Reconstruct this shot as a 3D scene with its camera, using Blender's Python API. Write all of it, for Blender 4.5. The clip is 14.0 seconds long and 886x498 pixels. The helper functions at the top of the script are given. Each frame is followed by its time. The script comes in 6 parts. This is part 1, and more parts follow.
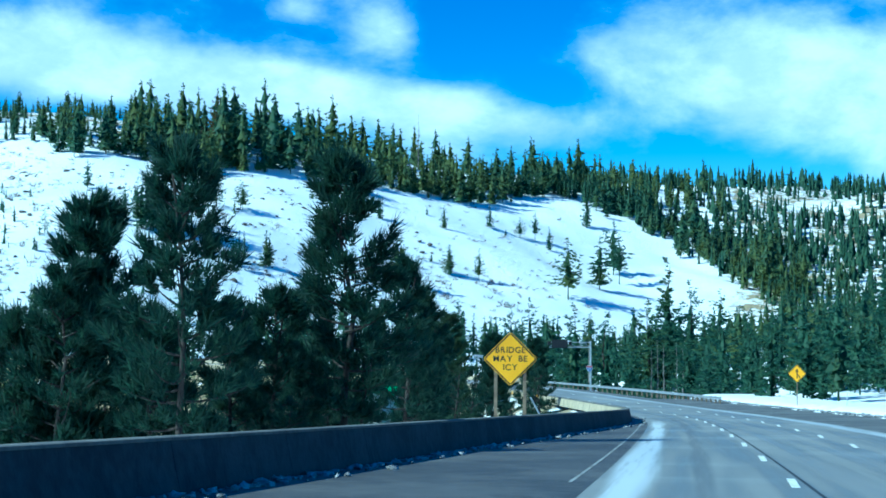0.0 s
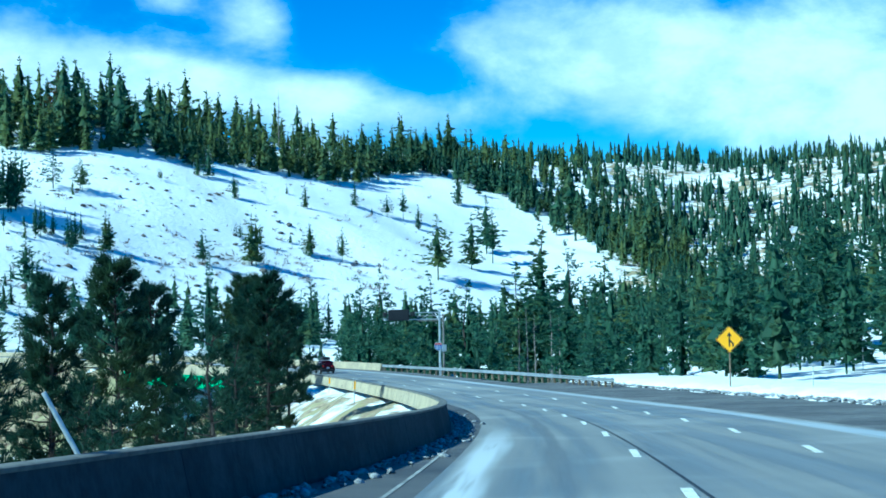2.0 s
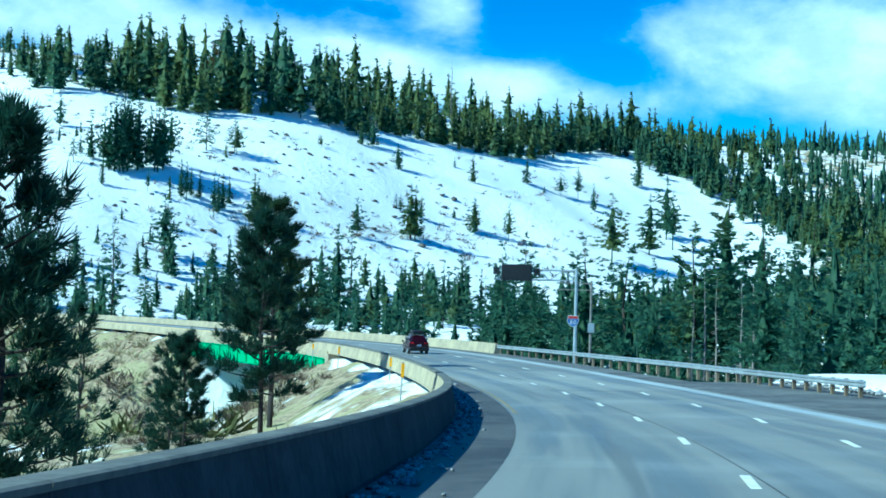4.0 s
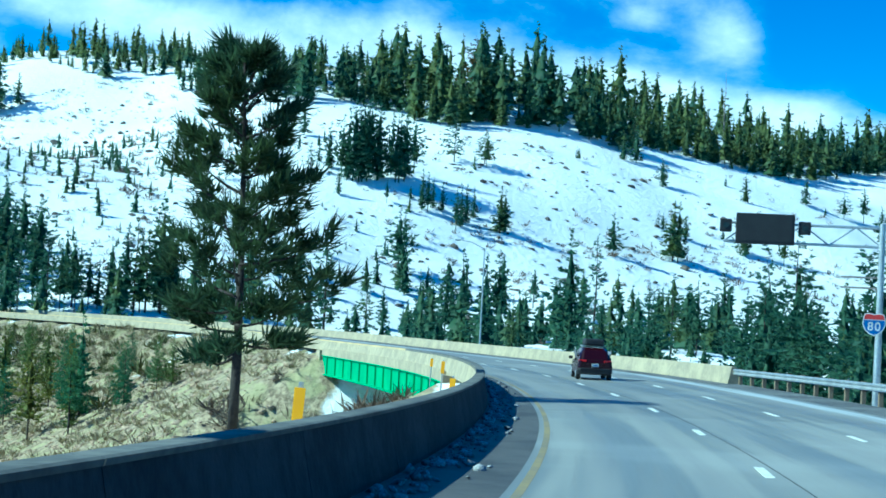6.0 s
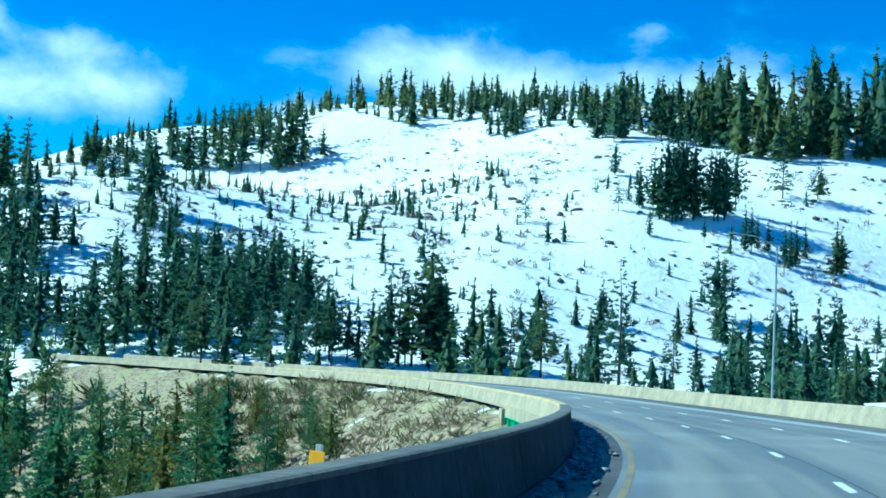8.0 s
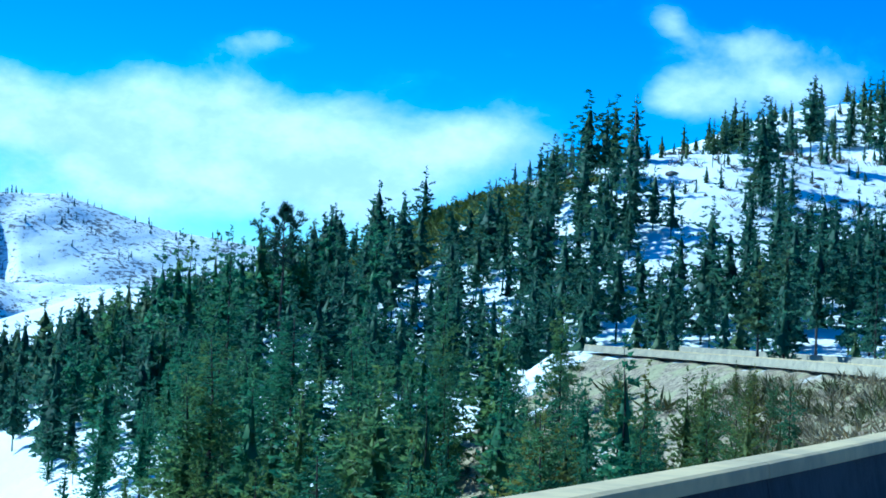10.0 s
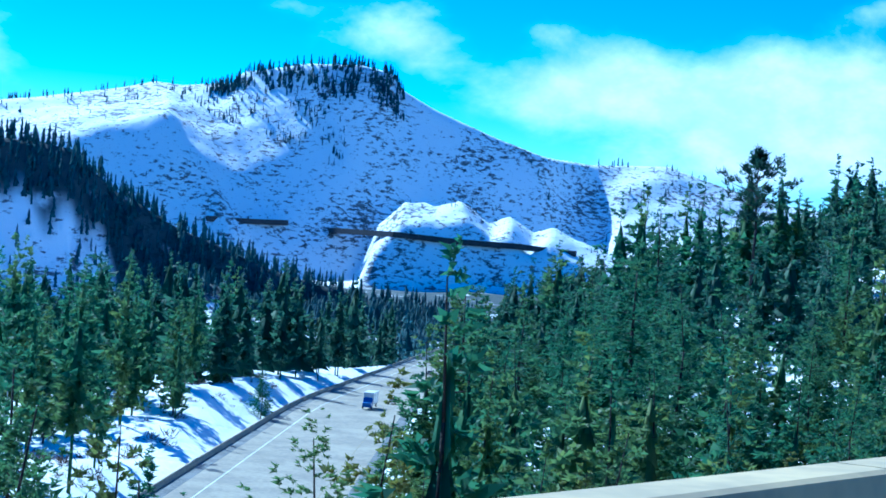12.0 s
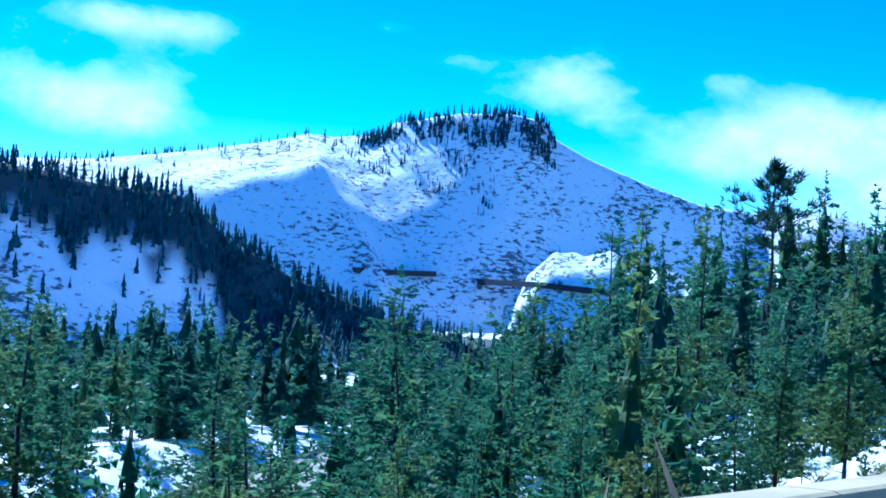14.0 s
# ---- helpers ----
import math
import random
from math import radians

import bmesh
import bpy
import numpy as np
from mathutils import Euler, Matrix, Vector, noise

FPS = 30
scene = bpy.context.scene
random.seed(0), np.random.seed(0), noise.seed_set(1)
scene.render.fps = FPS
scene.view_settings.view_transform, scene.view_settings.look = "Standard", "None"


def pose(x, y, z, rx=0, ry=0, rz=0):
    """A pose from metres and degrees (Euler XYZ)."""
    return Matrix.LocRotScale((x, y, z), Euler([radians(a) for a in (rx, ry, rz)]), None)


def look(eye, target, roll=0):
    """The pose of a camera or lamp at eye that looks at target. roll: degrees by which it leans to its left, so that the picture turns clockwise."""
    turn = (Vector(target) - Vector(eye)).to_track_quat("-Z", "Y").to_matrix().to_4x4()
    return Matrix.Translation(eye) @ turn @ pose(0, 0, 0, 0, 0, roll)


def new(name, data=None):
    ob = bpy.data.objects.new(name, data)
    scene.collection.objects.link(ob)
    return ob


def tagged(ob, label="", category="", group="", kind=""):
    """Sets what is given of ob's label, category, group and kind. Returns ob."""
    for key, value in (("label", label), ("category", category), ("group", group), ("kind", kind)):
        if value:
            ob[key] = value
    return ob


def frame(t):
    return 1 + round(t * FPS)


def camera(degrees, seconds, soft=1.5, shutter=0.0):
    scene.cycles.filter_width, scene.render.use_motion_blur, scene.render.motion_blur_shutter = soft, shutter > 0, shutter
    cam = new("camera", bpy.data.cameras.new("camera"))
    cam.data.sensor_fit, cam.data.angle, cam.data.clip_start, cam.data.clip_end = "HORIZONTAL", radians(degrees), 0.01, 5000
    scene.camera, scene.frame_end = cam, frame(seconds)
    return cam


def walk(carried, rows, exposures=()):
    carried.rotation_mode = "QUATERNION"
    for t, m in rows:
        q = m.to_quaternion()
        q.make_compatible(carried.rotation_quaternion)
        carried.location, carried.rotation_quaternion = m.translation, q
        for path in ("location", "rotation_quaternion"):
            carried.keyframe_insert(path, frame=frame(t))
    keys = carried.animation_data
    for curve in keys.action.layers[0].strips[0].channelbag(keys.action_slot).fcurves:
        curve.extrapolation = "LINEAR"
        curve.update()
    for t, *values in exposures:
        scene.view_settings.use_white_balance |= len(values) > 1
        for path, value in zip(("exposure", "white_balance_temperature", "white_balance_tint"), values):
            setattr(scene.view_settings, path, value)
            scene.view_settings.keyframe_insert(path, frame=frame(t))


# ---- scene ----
cam = camera(31.755, 14.0, soft=1.7)

PATH = [
    (0, look((0.000, 0.000, 1.589), (-16.846, 98.469, 6.077), 0.388)),
    (0.5, look((-0.080, 14.632, 0.842), (-8.678, 114.188, 4.679), -0.053)),
    (1, look((-0.224, 29.272, 0.114), (-5.721, 129.053, 3.773), -0.668)),
    (1.5, look((-0.434, 43.918, -0.599), (-6.881, 143.642, 3.085), -1.118)),
    (2, look((-0.707, 58.572, -1.305), (-9.816, 158.087, 2.425), -1.038)),
    (4.5, look((-3.992, 131.886, -4.864), (-28.305, 228.841, -1.951), 2.239)),
    (5, look((-5.656, 146.495, -5.509), (-34.428, 242.213, -2.290), 2.834)),
    (5.5, look((-7.900, 161.035, -6.088), (-41.289, 255.222, -2.353), 2.900)),
    (6, look((-10.760, 175.474, -6.585), (-48.179, 268.109, -2.273), 3.048)),
    (6.5, look((-14.225, 189.789, -6.991), (-55.289, 280.837, -2.090), 2.952)),
    (7, look((-18.271, 203.959, -7.303), (-63.873, 292.772, -1.585), 2.874)),
    (9.5, look((-47.184, 271.595, -8.156), (-125.233, 333.792, -1.843), 2.615)),
    (10, look((-54.704, 284.270, -8.334), (-140.522, 335.360, -3.323), 2.769)),
    (10.5, look((-62.734, 296.629, -8.502), (-154.635, 335.857, -4.588), 3.151)),
    (11, look((-71.224, 308.676, -8.634), (-167.184, 336.683, -5.918), 3.596)),
    (11.5, look((-80.142, 320.409, -8.720), (-178.102, 340.426, -6.911), 3.892)),
    (12, look((-89.474, 331.816, -8.764), (-188.438, 346.133, -7.671), 4.000)),
    (12.5, look((-99.218, 342.871, -8.783), (-198.625, 353.672, -7.527), 4.014)),
    (13, look((-109.389, 353.536, -8.801), (-208.977, 362.352, -6.714), 4.044)),
    (13.5, look((-120.006, 363.754, -8.830), (-219.750, 370.224, -5.789), 4.038)),
    (14, look((-131.099, 373.454, -8.877), (-230.985, 376.431, -5.137), 3.880)),
]
EXPO = 0.35

walk(cam, PATH, exposures=[(0.0, EXPO + 0.06, 4500, -28), (4.5, EXPO + 0.14, 4700, -32), (7.2, EXPO + 0.16, 4750, -33), (9.3, EXPO + 0.06, 4450, -22), (11.0, EXPO + 0.14, 4150, -11), (13.0, EXPO + 0.37, 4150, -4), (14.0, EXPO + 0.4, 4200, 0)])

# ---------------------------------------------------------------- daylight
SUN_YAW, SUN_EL = 118.0, 40.0          # degrees to the left of +y, and above the horizon
sun_from = Vector((-math.sin(radians(SUN_YAW)) * math.cos(radians(SUN_EL)),
                   math.cos(radians(SUN_YAW)) * math.cos(radians(SUN_EL)), math.sin(radians(SUN_EL))))
sun_data = bpy.data.lights.new("sun", "SUN")
sun_data.energy, sun_data.angle, sun_data.color = 5.0, radians(0.53), (1.0, 0.95, 0.86)
sun = new("sun", sun_data)
sun.matrix_world = look(sun_from * 100, (0, 0, 0))


def node(tree, kind, **values):
    n = tree.nodes.new(kind)
    for key, value in values.items():
        if key in n.inputs:
            n.inputs[key].default_value = value
    return n


def maths(tree, op, a, b=None, clamp=False):
    n = tree.nodes.new("ShaderNodeMath")
    n.operation, n.use_clamp = op, clamp
    for i, v in enumerate((a, b)):
        if v is None:
            continue
        if isinstance(v, (int, float)):
            n.inputs[i].default_value = v
        else:
            tree.links.new(v, n.inputs[i])
    return n.outputs[0]


def ramp(tree, value, low, high, to_low=0.0, to_high=1.0):
    n = tree.nodes.new("ShaderNodeMapRange")
    n.interpolation_type = "SMOOTHSTEP"
    tree.links.new(value, n.inputs["Value"])
    for key, v in (("From Min", low), ("From Max", high), ("To Min", to_low), ("To Max", to_high)):
        n.inputs[key].default_value = v
    return n.outputs["Result"]


def blend(tree, fac, a, b, mode="MIX"):
    n = tree.nodes.new("ShaderNodeMix")
    n.data_type, n.blend_type = "RGBA", mode
    if isinstance(fac, (int, float)):
        n.inputs[0].default_value = fac
    else:
        tree.links.new(fac, n.inputs[0])
    for slot, v in ((6, a), (7, b)):
        if isinstance(v, tuple):
            n.inputs[slot].default_value = (*v, 1.0) if len(v) == 3 else v
        else:
            tree.links.new(v, n.inputs[slot])
    return n.outputs[2]


def noise_of(tree, vector, scale, detail=4.0, rough=0.55, out="Fac", distortion=0.0):
    n = tree.nodes.new("ShaderNodeTexNoise")
    n.inputs["Scale"].default_value, n.inputs["Detail"].default_value = scale, detail
    n.inputs["Roughness"].default_value, n.inputs["Distortion"].default_value = rough, distortion
    if vector is not None:
        tree.links.new(vector, n.inputs["Vector"])
    return n.outputs[out]


# sky with broken fair-weather cloud: masses of cloud as (degrees left of +y, height, half width, half height, weight)
CLOUDS_NORTH = [(24.6, 9.2, 4.2, 1.5, 0.45), (19.8, 8.6, 3.6, 1.2, 0.42), (15.2, 8.3, 3.2, 1.3, 0.42), (10.2, 7.7, 3.0, 1.2, 0.42), (6.0, 7.1, 2.2, 1.0, 0.38),
                (11.9, 10.6, 1.4, 1.1, 0.26), (15.3, 11.2, 1.0, 0.5, 0.2), (4.3, 9.7, 2.4, 1.1, 0.30), (-0.6, 9.1, 3.6, 2.0, 0.38), (-4.8, 8.2, 3.6, 2.6, 0.45),
                (-10, 7.4, 5.0, 3.0, 0.45), (31.0, 9.6, 3.2, 1.2, 0.32), (35.0, 10.5, 3.2, 1.4, 0.38), (39.7, 8.7, 2.0, 0.8, 0.35), (15.3, 12.1, 2.6, 0.8, 0.2), (27, 12.3, 1.5, 0.5, 0.22)]
CLOUDS_WEST = [(74.0, 7.2, 4.0, 1.7, 0.45), (67.5, 7.0, 3.6, 1.8, 0.45), (62.2, 6.5, 3.2, 1.8, 0.42), (57.6, 6.9, 2.6, 1.2, 0.36), (51.0, 8.7, 2.0, 1.1, 0.36),
               (46.4, 9.1, 2.6, 1.0, 0.34), (65.9, 10.1, 1.8, 0.6, 0.28), (51.3, 11.5, 0.8, 0.6, 0.28), (47.9, 10.6, 1.9, 0.6, 0.25), (83.2, 8.2, 2.0, 1.3, 0.34),
               (78.8, 6.3, 3.0, 1.1, 0.28), (78.3, 8.8, 1.1, 0.6, 0.28), (101, 6.4, 3.8, 1.3, 0.5), (100.4, 9.5, 4.0, 0.7, 0.3), (91, 10.2, 1.2, 0.5, 0.2), (87.5, 9.1, 1.4, 0.5, 0.16), (71.5, 4.8, 5.0, 1.6, 0.42), (63.5, 4.6, 4.0, 1.5, 0.36)]
world = bpy.data.worlds.new("sky")
scene.world = world
world.use_nodes = True
wt = world.node_tree
wt.nodes.clear()
sky = wt.nodes.new("ShaderNodeTexSky")
sky.sky_type, sky.sun_disc = "NISHITA", False
sky.sun_elevation, sky.sun_rotation = radians(SUN_EL), radians(-SUN_YAW)
sky.altitude = 2100.0
sky.air_density, sky.dust_density, sky.ozone_density = 1.0, 0.05, 3.0
coord = wt.nodes.new("ShaderNodeTexCoord").outputs["Generated"]
split = wt.nodes.new("ShaderNodeSeparateXYZ")
wt.links.new(coord, split.inputs[0])
deep = wt.nodes.new("ShaderNodeHueSaturation")
deep.inputs["Hue"].default_value, deep.inputs["Saturation"].default_value, deep.inputs["Value"].default_value = 0.509, 1.5, 1.32
wt.links.new(sky.outputs[0], deep.inputs["Color"])
puff = wt.nodes.new("ShaderNodeMapping")
puff.inputs["Scale"].default_value = (1.0, 1.0, 1.7)
wt.links.new(coord, puff.inputs[0])
fine = noise_of(wt, puff.outputs[0], 8.0, 10.0, 0.58, distortion=0.15)


def bank_of_cloud(yaw, el, wide, tall, weight):
    """A soft mass of cloud about one direction, as a weight that the noise frays."""
    d = (-math.sin(radians(yaw)) * math.cos(radians(el)), math.cos(radians(yaw)) * math.cos(radians(el)))
    side = maths(wt, "ADD", maths(wt, "MULTIPLY", split.outputs[0], d[1]), maths(wt, "MULTIPLY", split.outputs[1], -d[0]))
    ahead = maths(wt, "ADD", maths(wt, "MULTIPLY", split.outputs[0], d[0]), maths(wt, "MULTIPLY", split.outputs[1], d[1]))
    up = maths(wt, "SUBTRACT", split.outputs[2], math.sin(radians(el)))
    a = maths(wt, "POWER", maths(wt, "ABSOLUTE", maths(wt, "DIVIDE", side, math.sin(radians(wide)))), 2.0)
    b = maths(wt, "POWER", maths(wt, "ABSOLUTE", maths(wt, "DIVIDE", up, math.sin(radians(tall)))), 2.0)
    far = maths(wt, "GREATER_THAN", ahead, 0.0)
    return maths(wt, "MULTIPLY", maths(wt, "MULTIPLY", maths(wt, "EXPONENT", maths(wt, "MULTIPLY", maths(wt, "ADD", a, b), -1.0)), weight), far)


cover = maths(wt, "MULTIPLY", fine, 1.05)
for mass in CLOUDS_NORTH + CLOUDS_WEST:
    cover = maths(wt, "ADD", cover, bank_of_cloud(*mass))
cover = maths(wt, "ADD", cover, ramp(wt, split.outputs[2], 0.24, 0.5, 0.0, 0.05))      # broken cloud goes on overhead
cloud = ramp(wt, cover, 0.60, 1.04)
cloud = maths(wt, "MULTIPLY", cloud, 0.92)
body = noise_of(wt, puff.outputs[0], 14.0, 6.0, 0.6)
cloud_colour = blend(wt, ramp(wt, body, 0.35, 0.65), (6.6, 7.5, 9.8), (10.0, 10.3, 11.6))
backdrop = wt.nodes.new("ShaderNodeBackground")
backdrop.inputs["Strength"].default_value = 0.085
wt.links.new(blend(wt, cloud, deep.outputs[0], cloud_colour), backdrop.inputs["Color"])
world_out = wt.nodes.new("ShaderNodeOutputWorld")
wt.links.new(backdrop.outputs[0], world_out.inputs["Surface"])


# ---------------------------------------------------------------- materials
def material(name, colour, dark=None, scale=1.0, rough=0.8, bump=0.0, bump_scale=None, metal=0.0, spread=(0.35, 0.65),
             space="Object", random_tone=0.0, fine=8.0, spec=0.5):
    """A surface whose colour wanders between two tones at two scales, with fine relief."""
    m = bpy.data.materials.new(name)
    m.use_nodes = True
    t = m.node_tree
    shader = t.nodes["Principled BSDF"]
    where = t.nodes.new("ShaderNodeTexCoord").outputs[space]
    a = noise_of(t, where, scale, 5.0)
    b = noise_of(t, where, scale * fine, 3.0)
    mix = maths(t, "ADD", maths(t, "MULTIPLY", a, 0.65), maths(t, "MULTIPLY", b, 0.35))
    dark = dark or tuple(0.7 * c for c in colour)
    tone = blend(t, ramp(t, mix, *spread), dark, colour)
    if random_tone:
        hue = t.nodes.new("ShaderNodeHueSaturation")
        info = t.nodes.new("ShaderNodeObjectInfo")
        t.links.new(ramp(t, info.outputs["Random"], 0.0, 1.0, 1 - random_tone, 1 + random_tone), hue.inputs["Value"])
        t.links.new(tone, hue.inputs["Color"])
        tone = hue.outputs[0]
    t.links.new(tone, shader.inputs["Base Color"])
    shader.inputs["Roughness"].default_value, shader.inputs["Metallic"].default_value = rough, metal
    shader.inputs["Specular IOR Level"].default_value = spec
    if bump:
        bn = t.nodes.new("ShaderNodeBump")
        bn.inputs["Strength"].default_value, bn.inputs["Distance"].default_value = bump, 0.1
        t.links.new(noise_of(t, where, bump_scale or scale * 6, 6.0), bn.inputs["Height"])
        t.links.new(bn.outputs[0], shader.inputs["Normal"])
    return m


def needles(name, colour, dark, yellow):
    """Conifer foliage: every clump its own tone, a few yellowish."""
    m = bpy.data.materials.new(name)
    m.use_nodes = True
    t = m.node_tree
    shader = t.nodes["Principled BSDF"]
    island = t.nodes.new("ShaderNodeNewGeometry").outputs["Random Per Island"]
    info = t.nodes.new("ShaderNodeObjectInfo").outputs["Random"]
    where = t.nodes.new("ShaderNodeTexCoord").outputs["Object"]
    spot = t.nodes.new("ShaderNodeNewGeometry").outputs["Position"]
    patch = maths(t, "ADD", maths(t, "MULTIPLY", noise_of(t, spot, 0.13, 2.0), 0.5), maths(t, "MULTIPLY", noise_of(t, spot, 0.008, 2.0), 0.5))
    tone = blend(t, island, dark, colour)
    tone = blend(t, maths(t, "MULTIPLY", ramp(t, maths(t, "ADD", maths(t, "MULTIPLY", info, 0.15), patch), 0.55, 0.75), 0.7), tone, yellow)
    t.links.new(tone, shader.inputs["Base Color"])
    shader.inputs["Roughness"].default_value = 0.65
    shader.inputs["Specular IOR Level"].default_value = 0.3
    glow = t.nodes.new("ShaderNodeBsdfTranslucent")
    t.links.new(tone, glow.inputs["Color"])
    both = t.nodes.new("ShaderNodeMixShader")
    both.inputs[0].default_value = 0.5
    t.links.new(shader.outputs[0], both.inputs[1])
    t.links.new(glow.outputs[0], both.inputs[2])
    t.links.new(both.outputs[0], t.nodes["Material Output"].inputs["Surface"])
    return m


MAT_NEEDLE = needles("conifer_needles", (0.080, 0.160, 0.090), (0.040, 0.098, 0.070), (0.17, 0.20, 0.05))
# Brighter copy of MAT_NEEDLE: light on the nearer crowns is put into its colour.
MAT_LIT_NEEDLE = needles("light_tinted_needles", (0.105, 0.230, 0.105), (0.052, 0.145, 0.082), (0.22, 0.27, 0.06))
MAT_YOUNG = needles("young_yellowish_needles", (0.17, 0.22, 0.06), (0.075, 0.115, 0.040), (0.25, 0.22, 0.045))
# Bluer copy of MAT_NEEDLE: the blue shade of far woods is in its colour.
MAT_SHADE_NEEDLE = needles("shade_tinted_needles", (0.085, 0.175, 0.195), (0.055, 0.13, 0.155), (0.085, 0.165, 0.165))
MAT_PINE = needles("pine_needles", (0.036, 0.076, 0.048), (0.016, 0.042, 0.032), (0.07, 0.095, 0.03))
MAT_RUST = needles("dying_needles", (0.16, 0.085, 0.035), (0.07, 0.045, 0.025), (0.10, 0.10, 0.03))
MAT_BARK = material("bark", (0.055, 0.042, 0.036), (0.022, 0.018, 0.018), 1.2, 0.95, 0.6, 9)
MAT_DEAD = material("grey_dead_wood", (0.30, 0.27, 0.24), (0.16, 0.14, 0.13), 2.0, 0.9)
MAT_SHRUB = material("bare_brush", (0.17, 0.12, 0.085), (0.07, 0.05, 0.04), 0.6, 0.95)
MAT_DRY = material("dry_twigs", (0.38, 0.32, 0.18), (0.20, 0.16, 0.09), 0.6, 0.95)
MAT_SHRUB_GREEN = material("green_brush", (0.15, 0.15, 0.045), (0.06, 0.07, 0.025), 0.6, 0.95)
MAT_SCRUB = material("yellow_green_scrub", (0.26, 0.27, 0.05), (0.12, 0.14, 0.03), 0.3, 0.9)
MAT_CONCRETE = material("weathered_concrete", (0.45, 0.375, 0.245), (0.29, 0.25, 0.18), 0.7, 0.85, 0.25, 12)
# Road grime plus the shade on the barrier's road side, in one near-black colour.
MAT_STAIN_SHADE = material("stain_and_shade_concrete", (0.06, 0.066, 0.075), (0.03, 0.034, 0.042), 0.5, 0.85, 0.25, 12, spec=0.15)
# Cream that stands for sunlight along the upper edge; the next is duller.
MAT_COPING = material("sun_tinted_coping", (0.62, 0.47, 0.24), (0.42, 0.33, 0.19), 0.6, 0.85)
MAT_DULL_COPING = material("dull_coping", (0.17, 0.165, 0.15), (0.08, 0.08, 0.078), 0.6, 0.85)
MAT_ASPHALT = material("shoulder_asphalt", (0.17, 0.17, 0.168), (0.07, 0.07, 0.075), 0.25, 0.8, 0.3, 30)
MAT_DAMP = material("damp_shoulder_asphalt", (0.115, 0.108, 0.10), (0.05, 0.048, 0.048), 0.2, 0.6, 0.3, 30)
MAT_FAINT = material("worn_white_paint", (0.36, 0.36, 0.35), (0.16, 0.16, 0.16), 0.9, 0.8)
MAT_STEEL = material("galvanised_steel", (0.55, 0.57, 0.58), (0.38, 0.40, 0.42), 1.5, 0.45, metal=0.6)
MAT_POST = material("timber_post", (0.26, 0.20, 0.13), (0.14, 0.10, 0.07), 3.0, 0.9, 0.4)
MAT_WHITE = material("white_road_paint", (0.80, 0.80, 0.76), (0.55, 0.55, 0.53), 2.0, 0.7)
MAT_YELLOW = material("yellow_road_paint", (0.30, 0.235, 0.11), (0.18, 0.16, 0.12), 0.5, 0.7)
MAT_SIGN = material("yellow_sign_sheet", (1.0, 0.50, 0.0), (0.95, 0.45, 0.0), 1.0, 0.4)
MAT_BLACK = material("black_paint", (0.012, 0.012, 0.014), (0.02, 0.02, 0.022), 2.0, 0.6)
MAT_GREEN = material("green_girder_paint", (0.03, 0.42, 0.16), (0.02, 0.30, 0.12), 0.5, 0.5)
MAT_DEBRIS = material("dirty_ploughed_snow", (0.42, 0.43, 0.46), (0.10, 0.10, 0.11), 3.0, 0.9, 0.5, 20)
MAT_ROCK = material("granite_boulder", (0.50, 0.36, 0.24), (0.24, 0.18, 0.13), 0.8, 0.95, 0.5, 5)
MAT_DARK_ROCK = material("dark_weathered_granite", (0.15, 0.13, 0.115), (0.06, 0.055, 0.05), 0.8, 0.95, 0.5, 5)
MAT_SHED = material("dark_shed_timber", (0.05, 0.05, 0.055), (0.03, 0.03, 0.035), 0.1, 0.9)
MAT_GLASSY = material("dark_glass", (0.015, 0.017, 0.02), (0.012, 0.014, 0.016), 1.0, 0.08)
MAT_BLUE = material("blue_paint", (0.03, 0.13, 0.42), (0.02, 0.09, 0.32), 1.0, 0.4)
MAT_RED = material("red_sign_sheet", (0.55, 0.04, 0.04), (0.45, 0.03, 0.03), 1.0, 0.45)
MAT_CAR = material("dark_red_car_paint", (0.03, 0.002, 0.007), (0.024, 0.002, 0.006), 0.5, 0.22, metal=0.3)
MAT_LAMP_RED = material("red_lamp_lens", (0.45, 0.01, 0.015), (0.30, 0.01, 0.01), 6.0, 0.12)
MAT_TYRE = material("tyre_rubber", (0.02, 0.02, 0.021), (0.03, 0.03, 0.03), 4.0, 0.85)
MAT_SEAM = material("bitumen_seam", (0.03, 0.03, 0.035), (0.02, 0.02, 0.02), 1.0, 0.6)


